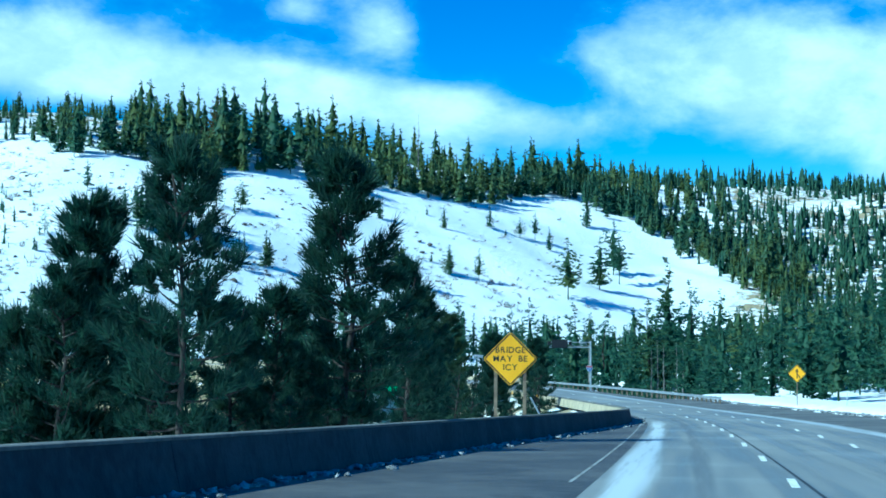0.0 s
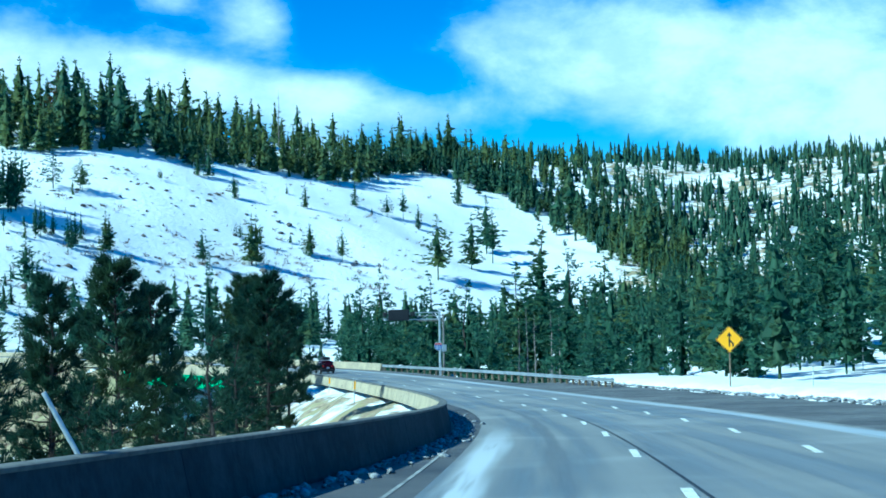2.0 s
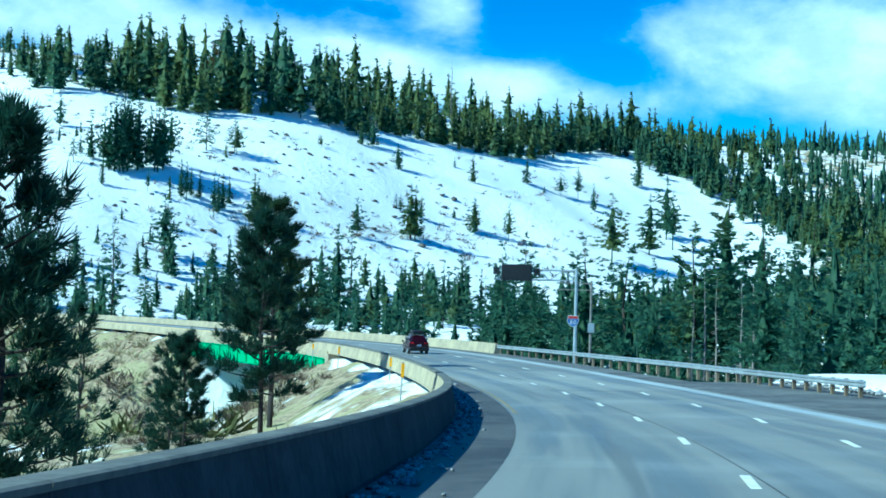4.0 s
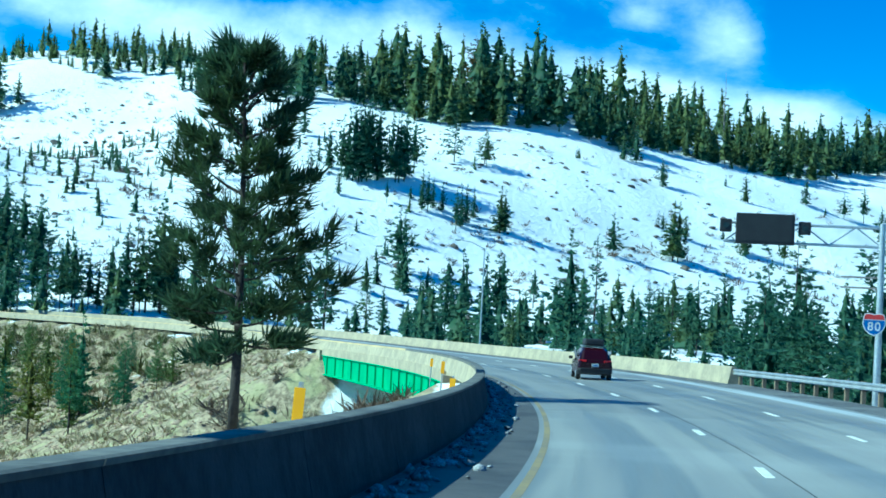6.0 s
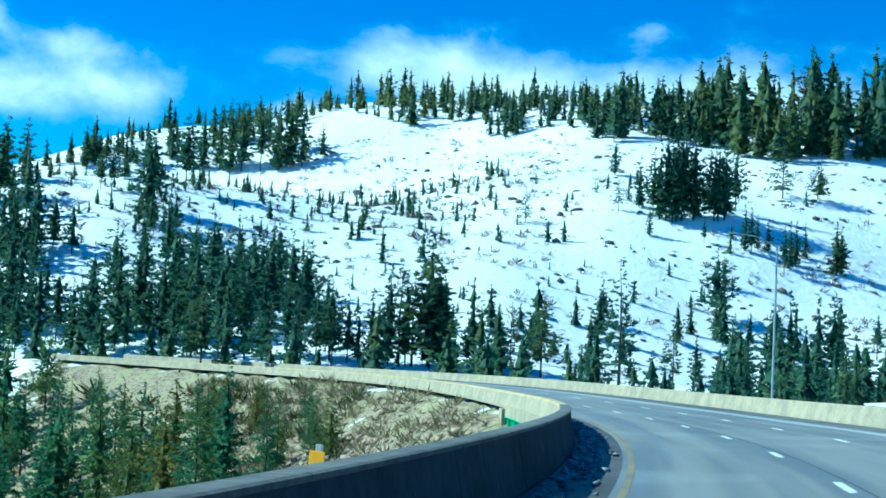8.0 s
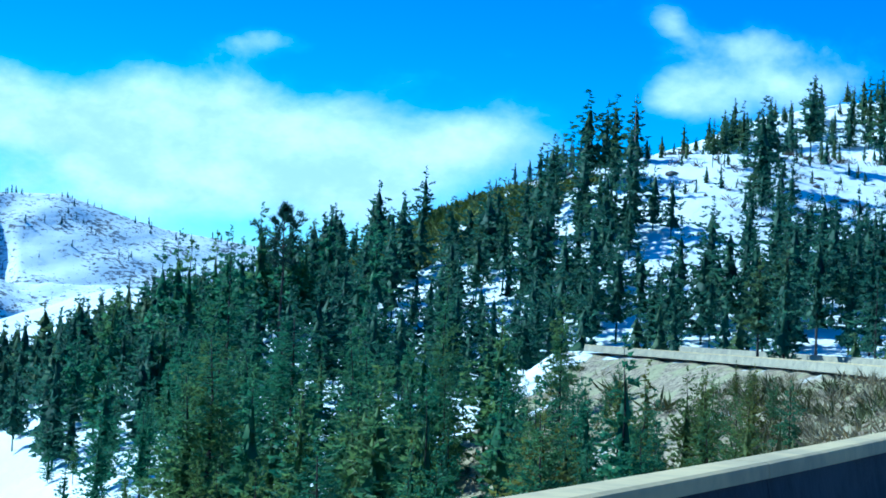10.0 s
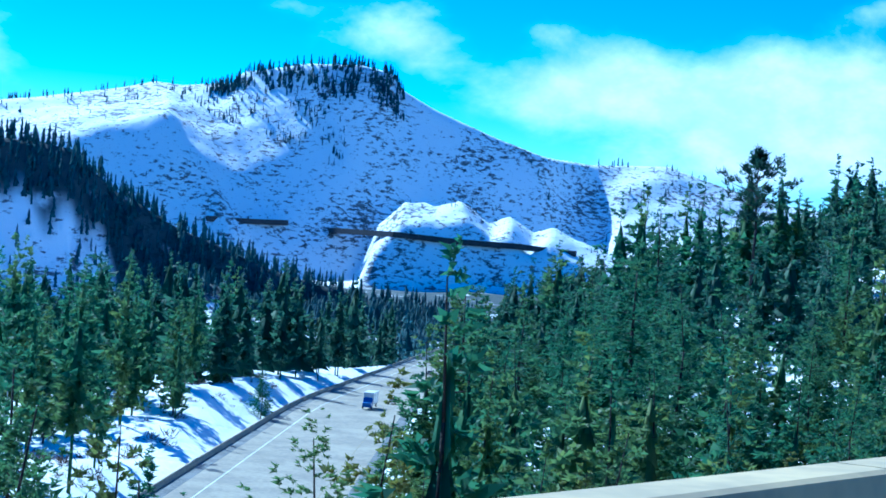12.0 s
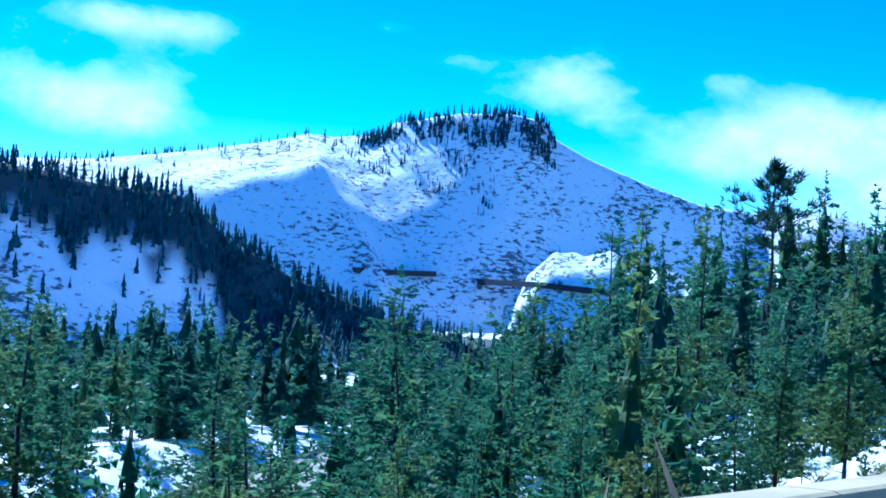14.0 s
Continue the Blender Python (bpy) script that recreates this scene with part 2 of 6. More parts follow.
def lane_material(name="concrete_pavement", low=(0.165, 0.17, 0.168), high=(0.25, 0.25, 0.24)):
    """Old concrete pavement: wheel tracks, damp streaks and patches that run along the road."""
    m = bpy.data.materials.new(name)
    m.use_nodes = True
    t = m.node_tree
    shader = t.nodes["Principled BSDF"]
    uv = t.nodes.new("ShaderNodeTexCoord").outputs["UV"]
    stretch = t.nodes.new("ShaderNodeMapping")
    stretch.inputs["Scale"].default_value = (1.0, 0.03, 1.0)
    t.links.new(uv, stretch.inputs[0])
    streak = noise_of(t, stretch.outputs[0], 0.9, 4.0, 0.55)
    thin = noise_of(t, stretch.outputs[0], 4.0, 3.0, 0.6)
    patch = noise_of(t, uv, 0.12, 3.0)
    grain = noise_of(t, uv, 14.0, 3.0)
    tone = blend(t, ramp(t, streak, 0.38, 0.62), low, high)
    tone = blend(t, maths(t, "MULTIPLY", ramp(t, thin, 0.55, 0.75), 0.35), tone, (0.16, 0.16, 0.165))
    tone = blend(t, maths(t, "MULTIPLY", ramp(t, patch, 0.5, 0.7), 0.35), tone, (0.43, 0.43, 0.41))
    tone = blend(t, maths(t, "MULTIPLY", grain, 0.25), tone, (0.14, 0.14, 0.14))
    axes = t.nodes.new("ShaderNodeSeparateXYZ")
    t.links.new(uv, axes.inputs[0])
    wander = maths(t, "ADD", axes.outputs[0], maths(t, "MULTIPLY", maths(t, "SUBTRACT", noise_of(t, stretch.outputs[0], 1.4, 2.0), 0.5), 0.9))
    for centre, half, near, far, colour, amount in ((-1.35, 0.55, -30.0, 120.0, (0.60, 0.63, 0.66), 0.8), (0.15, 0.30, -20.0, 175.0, (0.13, 0.135, 0.14), 0.75),
                                                   (-0.75, 0.35, 150.0, 420.0, (0.24, 0.24, 0.24), 0.5), (0.85, 0.35, 150.0, 420.0, (0.24, 0.24, 0.24), 0.45),
                                                   (3.0, 0.4, -60.0, 600.0, (0.25, 0.25, 0.25), 0.35), (4.5, 0.4, -60.0, 600.0, (0.25, 0.25, 0.25), 0.35),
                                                   (8.6, 0.55, -60.0, 600.0, (0.62, 0.66, 0.70), 0.55), (7.4, 0.5, 100.0, 600.0, (0.20, 0.20, 0.21), 0.5)):
        across = ramp(t, maths(t, "ABSOLUTE", maths(t, "SUBTRACT", wander, centre)), half, half * 0.3)
        along_it = maths(t, "MULTIPLY", ramp(t, axes.outputs[1], near, near + 25), ramp(t, axes.outputs[1], far, far - 30))
        broken = ramp(t, noise_of(t, stretch.outputs[0], 2.3, 3.0), 0.25, 0.5)
        tone = blend(t, maths(t, "MULTIPLY", maths(t, "MULTIPLY", across, along_it), maths(t, "MULTIPLY", broken, amount)), tone, colour)
    t.links.new(tone, shader.inputs["Base Color"])
    t.links.new(ramp(t, streak, 0.35, 0.6, 0.42, 0.7), shader.inputs["Roughness"])
    bn = t.nodes.new("ShaderNodeBump")
    bn.inputs["Strength"].default_value, bn.inputs["Distance"].default_value = 0.12, 0.01
    t.links.new(noise_of(t, uv, 30.0, 3.0), bn.inputs["Height"])
    t.links.new(bn.outputs[0], shader.inputs["Normal"])
    return m


def ground_material():
    """Settled snow, with bare earth, dry grass and rock where the mesh says that it has gone."""
    m = bpy.data.materials.new("snow_and_earth")
    m.use_nodes = True
    t = m.node_tree
    shader = t.nodes["Principled BSDF"]
    where = t.nodes.new("ShaderNodeTexCoord").outputs["Object"]
    bare = t.nodes.new("ShaderNodeAttribute")
    bare.attribute_name = "bare"
    spots = noise_of(t, where, 0.16, 6.0, 0.65)
    patches = noise_of(t, where, 0.035, 4.0, 0.6)
    level = maths(t, "ADD", maths(t, "MULTIPLY", bare.outputs["Fac"], 1.0),
                  maths(t, "ADD", maths(t, "MULTIPLY", spots, 0.7), maths(t, "MULTIPLY", patches, 0.5)))
    earth_mask = ramp(t, level, 0.93, 1.02)
    soft = noise_of(t, where, 0.02, 3.0)
    snow = blend(t, ramp(t, soft, 0.3, 0.7), (0.80, 0.82, 0.86), (0.90, 0.90, 0.91))
    rubble = noise_of(t, where, 1.6, 6.0, 0.7)
    earth = blend(t, ramp(t, rubble, 0.35, 0.65), (0.16, 0.12, 0.08), (0.46, 0.37, 0.24))
    earth = blend(t, maths(t, "MULTIPLY", ramp(t, noise_of(t, where, 0.3, 4.0), 0.48, 0.6), 0.75), earth, (0.36, 0.33, 0.17))
    earth = blend(t, maths(t, "MULTIPLY", ramp(t, noise_of(t, where, 0.8, 5.0), 0.58, 0.68), 0.6), earth, (0.085, 0.075, 0.04))
    t.links.new(blend(t, earth_mask, snow, earth), shader.inputs["Base Color"])
    shader.inputs["Roughness"].default_value = 0.8
    shader.inputs["Specular IOR Level"].default_value = 0.2
    bn = t.nodes.new("ShaderNodeBump")
    bn.inputs["Strength"].default_value, bn.inputs["Distance"].default_value = 0.55, 1.2
    t.links.new(noise_of(t, where, 0.35, 6.0, 0.6), bn.inputs["Height"])
    t.links.new(bn.outputs[0], shader.inputs["Normal"])
    return m


def mountain_material():
    """Snow broken by granite ledges and boulders."""
    m = bpy.data.materials.new("snow_and_granite")
    m.use_nodes = True
    t = m.node_tree
    shader = t.nodes["Principled BSDF"]
    where = t.nodes.new("ShaderNodeTexCoord").outputs["Object"]
    squash = t.nodes.new("ShaderNodeMapping")
    squash.inputs["Scale"].default_value = (1.0, 1.0, 2.2)
    t.links.new(where, squash.inputs[0])
    ledge = noise_of(t, squash.outputs[0], 0.085, 6.0, 0.7)
    broad = noise_of(t, where, 0.008, 3.0)
    rock = ramp(t, maths(t, "ADD", maths(t, "MULTIPLY", ledge, 0.75), maths(t, "MULTIPLY", broad, 0.35)), 0.575, 0.625)
    tone = blend(t, ramp(t, noise_of(t, where, 0.2, 4.0), 0.35, 0.65), (0.085, 0.09, 0.10), (0.19, 0.19, 0.20))
    cover = blend(t, rock, (0.86, 0.87, 0.89), tone)
    # Forest floor, near-black because the shade under the trees is in its colour.
    litter_shade = t.nodes.new("ShaderNodeAttribute")
    litter_shade.attribute_name = "bare"
    cover = blend(t, maths(t, "MULTIPLY", litter_shade.outputs["Fac"], ramp(t, noise_of(t, where, 0.03, 4.0), 0.2, 0.42)), cover, (0.012, 0.030, 0.034))
    t.links.new(cover, shader.inputs["Base Color"])
    shader.inputs["Roughness"].default_value = 0.85
    shader.inputs["Specular IOR Level"].default_value = 0.2
    bn = t.nodes.new("ShaderNodeBump")
    bn.inputs["Strength"].default_value, bn.inputs["Distance"].default_value = 0.6, 4.0
    t.links.new(noise_of(t, where, 0.04, 6.0, 0.6), bn.inputs["Height"])
    t.links.new(bn.outputs[0], shader.inputs["Normal"])
    return m


MAT_LANE, MAT_GROUND, MAT_MOUNTAIN = lane_material(), ground_material(), mountain_material()
MAT_SLAB = lane_material("paler_pavement", (0.20, 0.205, 0.20), (0.30, 0.30, 0.285))
MAT_VALLEY = material("dry_concrete", (0.36, 0.31, 0.225), (0.23, 0.20, 0.155), 0.15, 0.85)


# ---------------------------------------------------------------- mesh helpers
def mesh_of(name, verts, faces, mat, smooth=False):
    me = bpy.data.meshes.new(name)
    me.from_pydata([tuple(v) for v in verts], [], [tuple(f) for f in faces])
    me.materials.append(mat)
    if smooth:
        me.polygons.foreach_set("use_smooth", [True] * len(me.polygons))
    me.update()
    return me


def quick_mesh(name, verts, quads, tris, mat, smooth=False):
    """A large mesh from arrays."""
    verts = np.asarray(verts, np.float32)
    me = bpy.data.meshes.new(name)
    quads = np.asarray(quads, np.int32).reshape(-1, 4)
    tris = np.asarray(tris, np.int32).reshape(-1, 3)
    me.vertices.add(len(verts))
    me.vertices.foreach_set("co", verts.ravel())
    loops = np.concatenate([quads.ravel(), tris.ravel()])
    me.loops.add(len(loops))
    me.loops.foreach_set("vertex_index", loops)
    starts = np.concatenate([np.arange(len(quads)) * 4, len(quads) * 4 + np.arange(len(tris)) * 3]).astype(np.int32)
    me.polygons.add(len(starts))
    me.polygons.foreach_set("loop_start", starts)
    me.materials.append(mat)
    me.update(calc_edges=True)
    if smooth:
        me.polygons.foreach_set("use_smooth", np.ones(len(starts), bool))
    me.validate()
    return me


def part(name, me, parent, label="", m=None):
    ob = new(name, me)
    ob.parent = parent
    if m is not None:
        ob.matrix_basis = m
    if label:
        tagged(ob, label)
    return ob


def holder(name, m, label, category, group="", kind=""):
    ob = new(name)
    ob.matrix_basis = m
    return tagged(ob, label, category, group, kind)


def box(bm, sx, sy, sz, m, bevel=0.0):
    geo = bmesh.ops.create_cube(bm, size=1.0, matrix=m @ Matrix.Diagonal((sx, sy, sz, 1)))
    if bevel:
        edges = list({e for v in geo["verts"] for e in v.link_edges})
        bmesh.ops.bevel(bm, geom=edges, offset=bevel, segments=2, affect="EDGES", profile=0.5)


def rod(bm, a, b, r1, r2=None, n=10):
    a, b = Vector(a), Vector(b)
    turn = (b - a).to_track_quat("Z", "Y").to_matrix().to_4x4()
    bmesh.ops.create_cone(bm, cap_ends=True, segments=n, radius1=r1, radius2=r1 if r2 is None else r2, depth=(b - a).length,
                          matrix=Matrix.Translation((a + b) / 2) @ turn)


def done(bm, name, mat, smooth=False):
    me = bpy.data.meshes.new(name)
    bmesh.ops.recalc_face_normals(bm, faces=bm.faces)
    bm.to_mesh(me)
    bm.free()
    me.materials.append(mat)
    if smooth:
        me.polygons.foreach_set("use_smooth", [True] * len(me.polygons))
    return me


# ---------------------------------------------------------------- the road's line
STEP = 58.9
HEADING = [0.0032, 0.0208, 0.0653, 0.2168, 0.3807, 0.5564, 0.7038, 0.8782, 1.1296, 1.3972, 1.6632]
GRADE = [-0.0517, -0.0481, -0.0483, -0.0308, -0.0101, -0.0121, -0.0019, -0.0037, -0.0029, 0.0045, 0.0037]


def spline(values, x):
    n, y = len(values), np.array(values)
    a, b = np.eye(n), np.zeros(n)
    for i in range(1, n - 1):
        a[i, i - 1:i + 2] = 1, 4, 1
        b[i] = 6 * (y[i + 1] - 2 * y[i] + y[i - 1])
    c = np.linalg.solve(a, b)
    u = np.clip(x / STEP, 0, n - 1)
    i = np.clip(u.astype(int), 0, n - 2)
    d = u - i
    return y[i] + d * (y[i + 1] - y[i] - (2 * c[i] + c[i + 1]) / 6) + d * d * c[i] / 2 + d ** 3 * (c[i + 1] - c[i]) / 6


ROAD_S = np.arange(-120.0, 640.0, 1.0)
ROAD_P, slope = spline(HEADING, ROAD_S), spline(GRADE, ROAD_S)
ROAD_X, ROAD_Y, ROAD_Z = (np.concatenate([[0], np.cumsum((d[1:] + d[:-1]) / 2)]) for d in (-np.sin(ROAD_P), np.cos(ROAD_P), slope))
ROAD_X, ROAD_Y, ROAD_Z = (v - v[120] for v in (ROAD_X, ROAD_Y, ROAD_Z))


def bank_at(s):
    return np.interp(s, [0, 100, 200, 330, 560], [-0.0016, 0.0128, 0.0167, 0.0226, 0.0264])


def on_road(s, lat=0.0, h=0.0):
    """Places beside the road's line: metres along it, to its right, and above its surface."""
    s, lat = np.asarray(s, float), np.asarray(lat, float)
    x, y, z, p = (np.interp(s, ROAD_S, v) for v in (ROAD_X, ROAD_Y, ROAD_Z, ROAD_P))
    return np.stack(np.broadcast_arrays(x + np.cos(p) * lat, y + np.sin(p) * lat, z + bank_at(s) * lat + h), -1)


def road_pose(s, lat=0.0, h=0.0, turn=0.0):
    p = on_road(s, lat, h)
    return pose(*p, 0, 0, math.degrees(float(np.interp(s, ROAD_S, ROAD_P))) + turn)


def smooth_between(s, xs, ys):
    out = np.zeros_like(np.asarray(s, float))
    for d in (-12, -6, 0, 6, 12):
        out = out + np.interp(np.asarray(s) + d, xs, ys) / 5
    return out


def left_edge(s):
    return smooth_between(s, [0, 50, 100, 150, 200, 260, 330, 440], [-9.7, -7.1, -3.0, -4.1, -3.9, -3.4, -3.5, -3.8])


def right_edge(s):
    return smooth_between(s, [150, 200, 260, 330, 420, 560], [11.7, 11.3, 11.1, 11.6, 12.1, 12.3])


def sweep(name, s, profile, mat, closed=False, uv=False):
    """A strip along the road. profile(s) gives rows of (lat, height) arrays."""
    rows = [on_road(s, lat, h) for lat, h in profile(s)]
    n, k = len(s), len(rows)
    verts = np.stack(rows, 1).reshape(-1, 3)
    i, j = np.meshgrid(np.arange(n - 1), np.arange(k if closed else k - 1), indexing="ij")
    j2 = (j + 1) % k
    quads = np.stack([i * k + j, i * k + j2, (i + 1) * k + j2, (i + 1) * k + j], -1).reshape(-1, 4)
    if closed:
        quads = quads.tolist()
        me = mesh_of(name, verts, quads + [list(range(k))[::-1], [(n - 1) * k + q for q in range(k)]], mat)
    else:
        me = quick_mesh(name, verts, quads, [], mat)
    if uv:
        lat = np.stack([np.broadcast_to(np.asarray(a[0], float), s.shape) for a in profile(s)], 1).reshape(-1)
        layer = me.uv_layers.new(name="UVMap")
        idx = np.empty(len(me.loops), np.int32)
        me.loops.foreach_get("vertex_index", idx)
        layer.data.foreach_set("uv", np.stack([lat[idx], np.repeat(s, k)[idx]], -1).astype(np.float32).ravel())
    return me


# ---------------------------------------------------------------- the lie of the land
HILLS = [(-304, 960, 200, 8.8), (-575, 980, 220, 113.8), (-206, 1120, 180, 44.5), (-460, 740, 120, -11.8), (-460, 600, 80, 39.1),
         (-290, 745, 70, 15.4), (-180, 880, 100, 12.3), (-120, 1010, 100, -13.3), (0, 1460, 260, 121.3), (280, 1480, 260, -73.8),
         (470, 1380, 240, 148.0), (380, 950, 260, 11.8), (-20, 760, 160, -44.8), (60, 480, 200, -12.2), (150, 150, 220, 1.0),
         (-150, 330, 120, -11.7), (-320, 310, 140, -18.2), (-480, 350, 130, -5.4), (-650, 430, 160, -27.1), (-900, 350, 300, -50.7),
         (-250, 50, 240, -40.5), (-700, 750, 170, 22.9), (40, 1120, 150, -33.3), (-190, 605, 55, -9.0), (-505, 735, 75, -24.0), (-545, 790, 85, -16.0)]


def smoothstep(x, a, b):
    t = np.clip((x - a) / (b - a), 0, 1)
    return t * t * (3 - 2 * t)


def waves(x, y):
    """Gentle unevenness from crossed waves."""
    return (np.sin(x * 0.043 + 1.3 * np.sin(y * 0.021)) * 1.6 + np.sin(y * 0.057 + 1.7 * np.sin(x * 0.017) + 2) * 1.4
            + np.sin(x * 0.13 + y * 0.09) * 0.5 + np.sin(x * 0.11 - y * 0.15 + 1) * 0.5)


LOWER = np.array([(-60, 300, -40), (-200, 322, -41), (-310, 341, -42), (-450, 366, -43), (-600, 402, -45), (-720, 432, -46), (-860, 470, -48)], float)


def beside(x, y):
    """Nearest place on the road: along it, to its right."""
    x, y = np.asarray(x, float), np.asarray(y, float)
    best = np.full(x.shape, 1e18)
    idx = np.zeros(x.shape, int)
    for k in range(0, len(ROAD_S), 4):
        d = (x - ROAD_X[k]) ** 2 + (y - ROAD_Y[k]) ** 2
        near = d < best
        best[near], idx[near] = d[near], k
    p = ROAD_P[idx]
    dx, dy = x - ROAD_X[idx], y - ROAD_Y[idx]
    return ROAD_S[idx] - np.sin(p) * dx + np.cos(p) * dy, np.cos(p) * dx + np.sin(p) * dy


def lower_road(x, y):
    """Distance from the lower carriageway's line, and its height."""
    best = np.full(np.shape(x), 1e9)
    z = np.zeros(np.shape(x))
    for a, b in zip(LOWER[:-1], LOWER[1:]):
        d = b[:2] - a[:2]
        t = np.clip(((x - a[0]) * d[0] + (y - a[1]) * d[1]) / (d @ d), 0, 1)
        r = np.hypot(x - a[0] - t * d[0], y - a[1] - t * d[1])
        near = r < best
        best = np.where(near, r, best)
        z = np.where(near, a[2] + t * (b[2] - a[2]), z)
    return best, z


def land(x, y):
    x, y = np.asarray(x, float), np.asarray(y, float)
    z = np.full(x.shape, 17.0)
    for cx, cy, r, h in HILLS:
        z = z + h * np.exp(-((x - cx) ** 2 + (y - cy) ** 2) / (2.0 * r * r))
    z = z + waves(x, y) - 62 * smoothstep(-x, 640, 900) * (1 - smoothstep(y, 560, 800))
    r, lz = lower_road(x, y)
    z = np.clip(z, lz - 0.4 - 0.45 * np.maximum(0, r - 15), lz - 0.4 + 0.5 * np.maximum(0, r - 14))
    s, lat = beside(x, y)
    top = np.interp(s, ROAD_S, ROAD_Z) + bank_at(s) * np.clip(lat, -6, 14) - 0.35
    inner, outer = left_edge(s) - 1.2, np.where(s < 205, 16.5, right_edge(s) + 1.2)
    away = np.where(lat < 0, np.maximum(0, inner - lat), np.maximum(0, lat - outer))
    span = smoothstep(s, 262, 272) * (1 - smoothstep(s, 322, 330))      # under the bridge the land falls away
    fill = 0.62 * away + span * 9.0 + 0.0 * lat
    cut = np.where(lat < 0, 0.25, np.where(s < 250, 0.05, 0.05 + 0.4 * smoothstep(s, 250, 300))) * away
    off_end = smoothstep(s, 538, 556) + smoothstep(-s, 100, 120)
    return np.where(off_end > 0.5, z, np.clip(z, top - fill, top + cut - span * 7.0))


def land_at(x, y):
    return float(land(np.array([x]), np.array([y]))[0])


def sheet(name, x, y, z, mat, bare=None):
    n, k = x.shape
    i, j = np.meshgrid(np.arange(n - 1), np.arange(k - 1), indexing="ij")
    quads = np.stack([i * k + j, (i + 1) * k + j, (i + 1) * k + j + 1, i * k + j + 1], -1).reshape(-1, 4)
    me = quick_mesh(name, np.stack([x, y, z], -1).reshape(-1, 3), quads, [], mat, smooth=True)
    layer = me.attributes.new("bare", "FLOAT", "POINT")
    layer.data.foreach_set("value", (np.zeros(n * k) if bare is None else bare.ravel()).astype(np.float32))
    return me


gx = np.concatenate([np.arange(-1500, -640, 14.0), np.arange(-640, -180, 7.0), np.arange(-180, 60, 4.0), np.arange(60, 900, 14.0), [1200, 1800, 3000, 5000]])
gy = np.concatenate([[-5000, -3000, -1800, -1000, -600], np.arange(-400, -40, 14.0), np.arange(-40, 460, 4.0), np.arange(460, 760, 7.0), np.arange(760, 1900, 12.0), [2300, 3200, 5000]])
GX, GY = np.meshgrid(gx, gy, indexing="ij")
GZ = land(GX, GY)
gs, glat = beside(GX, GY)
bare_left = smoothstep(gs, 60, 110) * (1 - smoothstep(gs, 520, 560)) * smoothstep(-glat, 1, 2.5) * (1 - smoothstep(-glat, 34, 60)) 
bare_edge = 0.35 * smoothstep(glat, 12, 14) * (1 - smoothstep(glat, 15, 18))
wooded = smoothstep(GX, -25, 25) * smoothstep(GY, 560, 680) + smoothstep(GY, 900, 960) * smoothstep(-GX, 150, 260)
BARE = np.clip(0.37 * np.clip(wooded, 0, 1) + (0.42 + 0.10 * smoothstep(gs, 318, 335)) * bare_left + bare_edge, 0, 1)
tagged(new("ground", sheet("ground", GX, GY, GZ, MAT_GROUND, BARE)), "snow-covered mountainside with bare earth and dry grass", "ground", kind="structure")

# ---------------------------------------------------------------- the road itself
S_ALL = np.arange(-100.0, 538.0, 2.0)
road = holder("road", Matrix(), "pale concrete freeway pavement curving downhill", "road", kind="structure")
part("lanes", sweep("lanes", S_ALL, lambda s: [(np.full(len(s), q), 0.0) for q in np.linspace(-1.95, 9.35, 9)], MAT_LANE, uv=True), road)
part("inner_shoulder", sweep("inner_shoulder", S_ALL, lambda s: [(left_edge(s) - 0.2, -0.01), (left_edge(s) * 0.5 - 1, -0.006), (np.full(len(s), -1.95), -0.004)], MAT_DAMP, uv=True), road, "dark damp asphalt shoulder")
part("outer_shoulder", sweep("outer_shoulder", S_ALL, lambda s: [(np.full(len(s), 9.35), -0.004), (np.where(s < 205, 16.8, right_edge(s) + 0.3), -0.01)], MAT_ASPHALT, uv=True), road, "dark asphalt shoulder")
part("joint_seam", sweep("joint_seam", S_ALL, lambda s: [(np.full(len(s), 2.06), 0.004), (2.06 + np.where(s < 125, 0.07, 0.025), 0.004)], MAT_SEAM), road)
part("edge_line", sweep("edge_line", np.arange(168.0, 538.0, 2.0), lambda s: [(np.full(len(s), -1.83), 0.005), (np.full(len(s), -1.70), 0.005)], MAT_YELLOW), road, "worn yellow edge line")
part("edge_line", sweep("edge_line", np.arange(30.0, 100.0, 2.0), lambda s: [(np.full(len(s), -2.44), 0.005), (np.full(len(s), -2.36), 0.005)], MAT_FAINT), road, "faint white line on the shoulder")
part("edge_line", sweep("edge_line", S_ALL, lambda s: [(np.full(len(s), 9.1), 0.005), (np.full(len(s), 9.23), 0.005)], MAT_FAINT), road, "worn white edge line")
part("approach_slab", sweep("approach_slab", np.arange(193.0, 222.0, 1.0), lambda s: [(np.full(len(s), q), 0.003) for q in np.linspace(-1.95, 9.0, 7)], MAT_SLAB, uv=True), road, "paler newer concrete slab")
bm = bmesh.new()
box(bm, 0.16, 3.0, 0.010, Matrix())
dash_mesh = done(bm, "lane_dash", MAT_WHITE)
for lat in (1.82, 5.5):
    for k in range(-4, 43):
        part("lane_dash", dash_mesh, road, "", road_pose(5.5 + 12.2 * k, lat, 0.004))


# The band of painted sunlight grows taller between 285 and 330 m.
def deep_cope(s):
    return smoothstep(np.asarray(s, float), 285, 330)


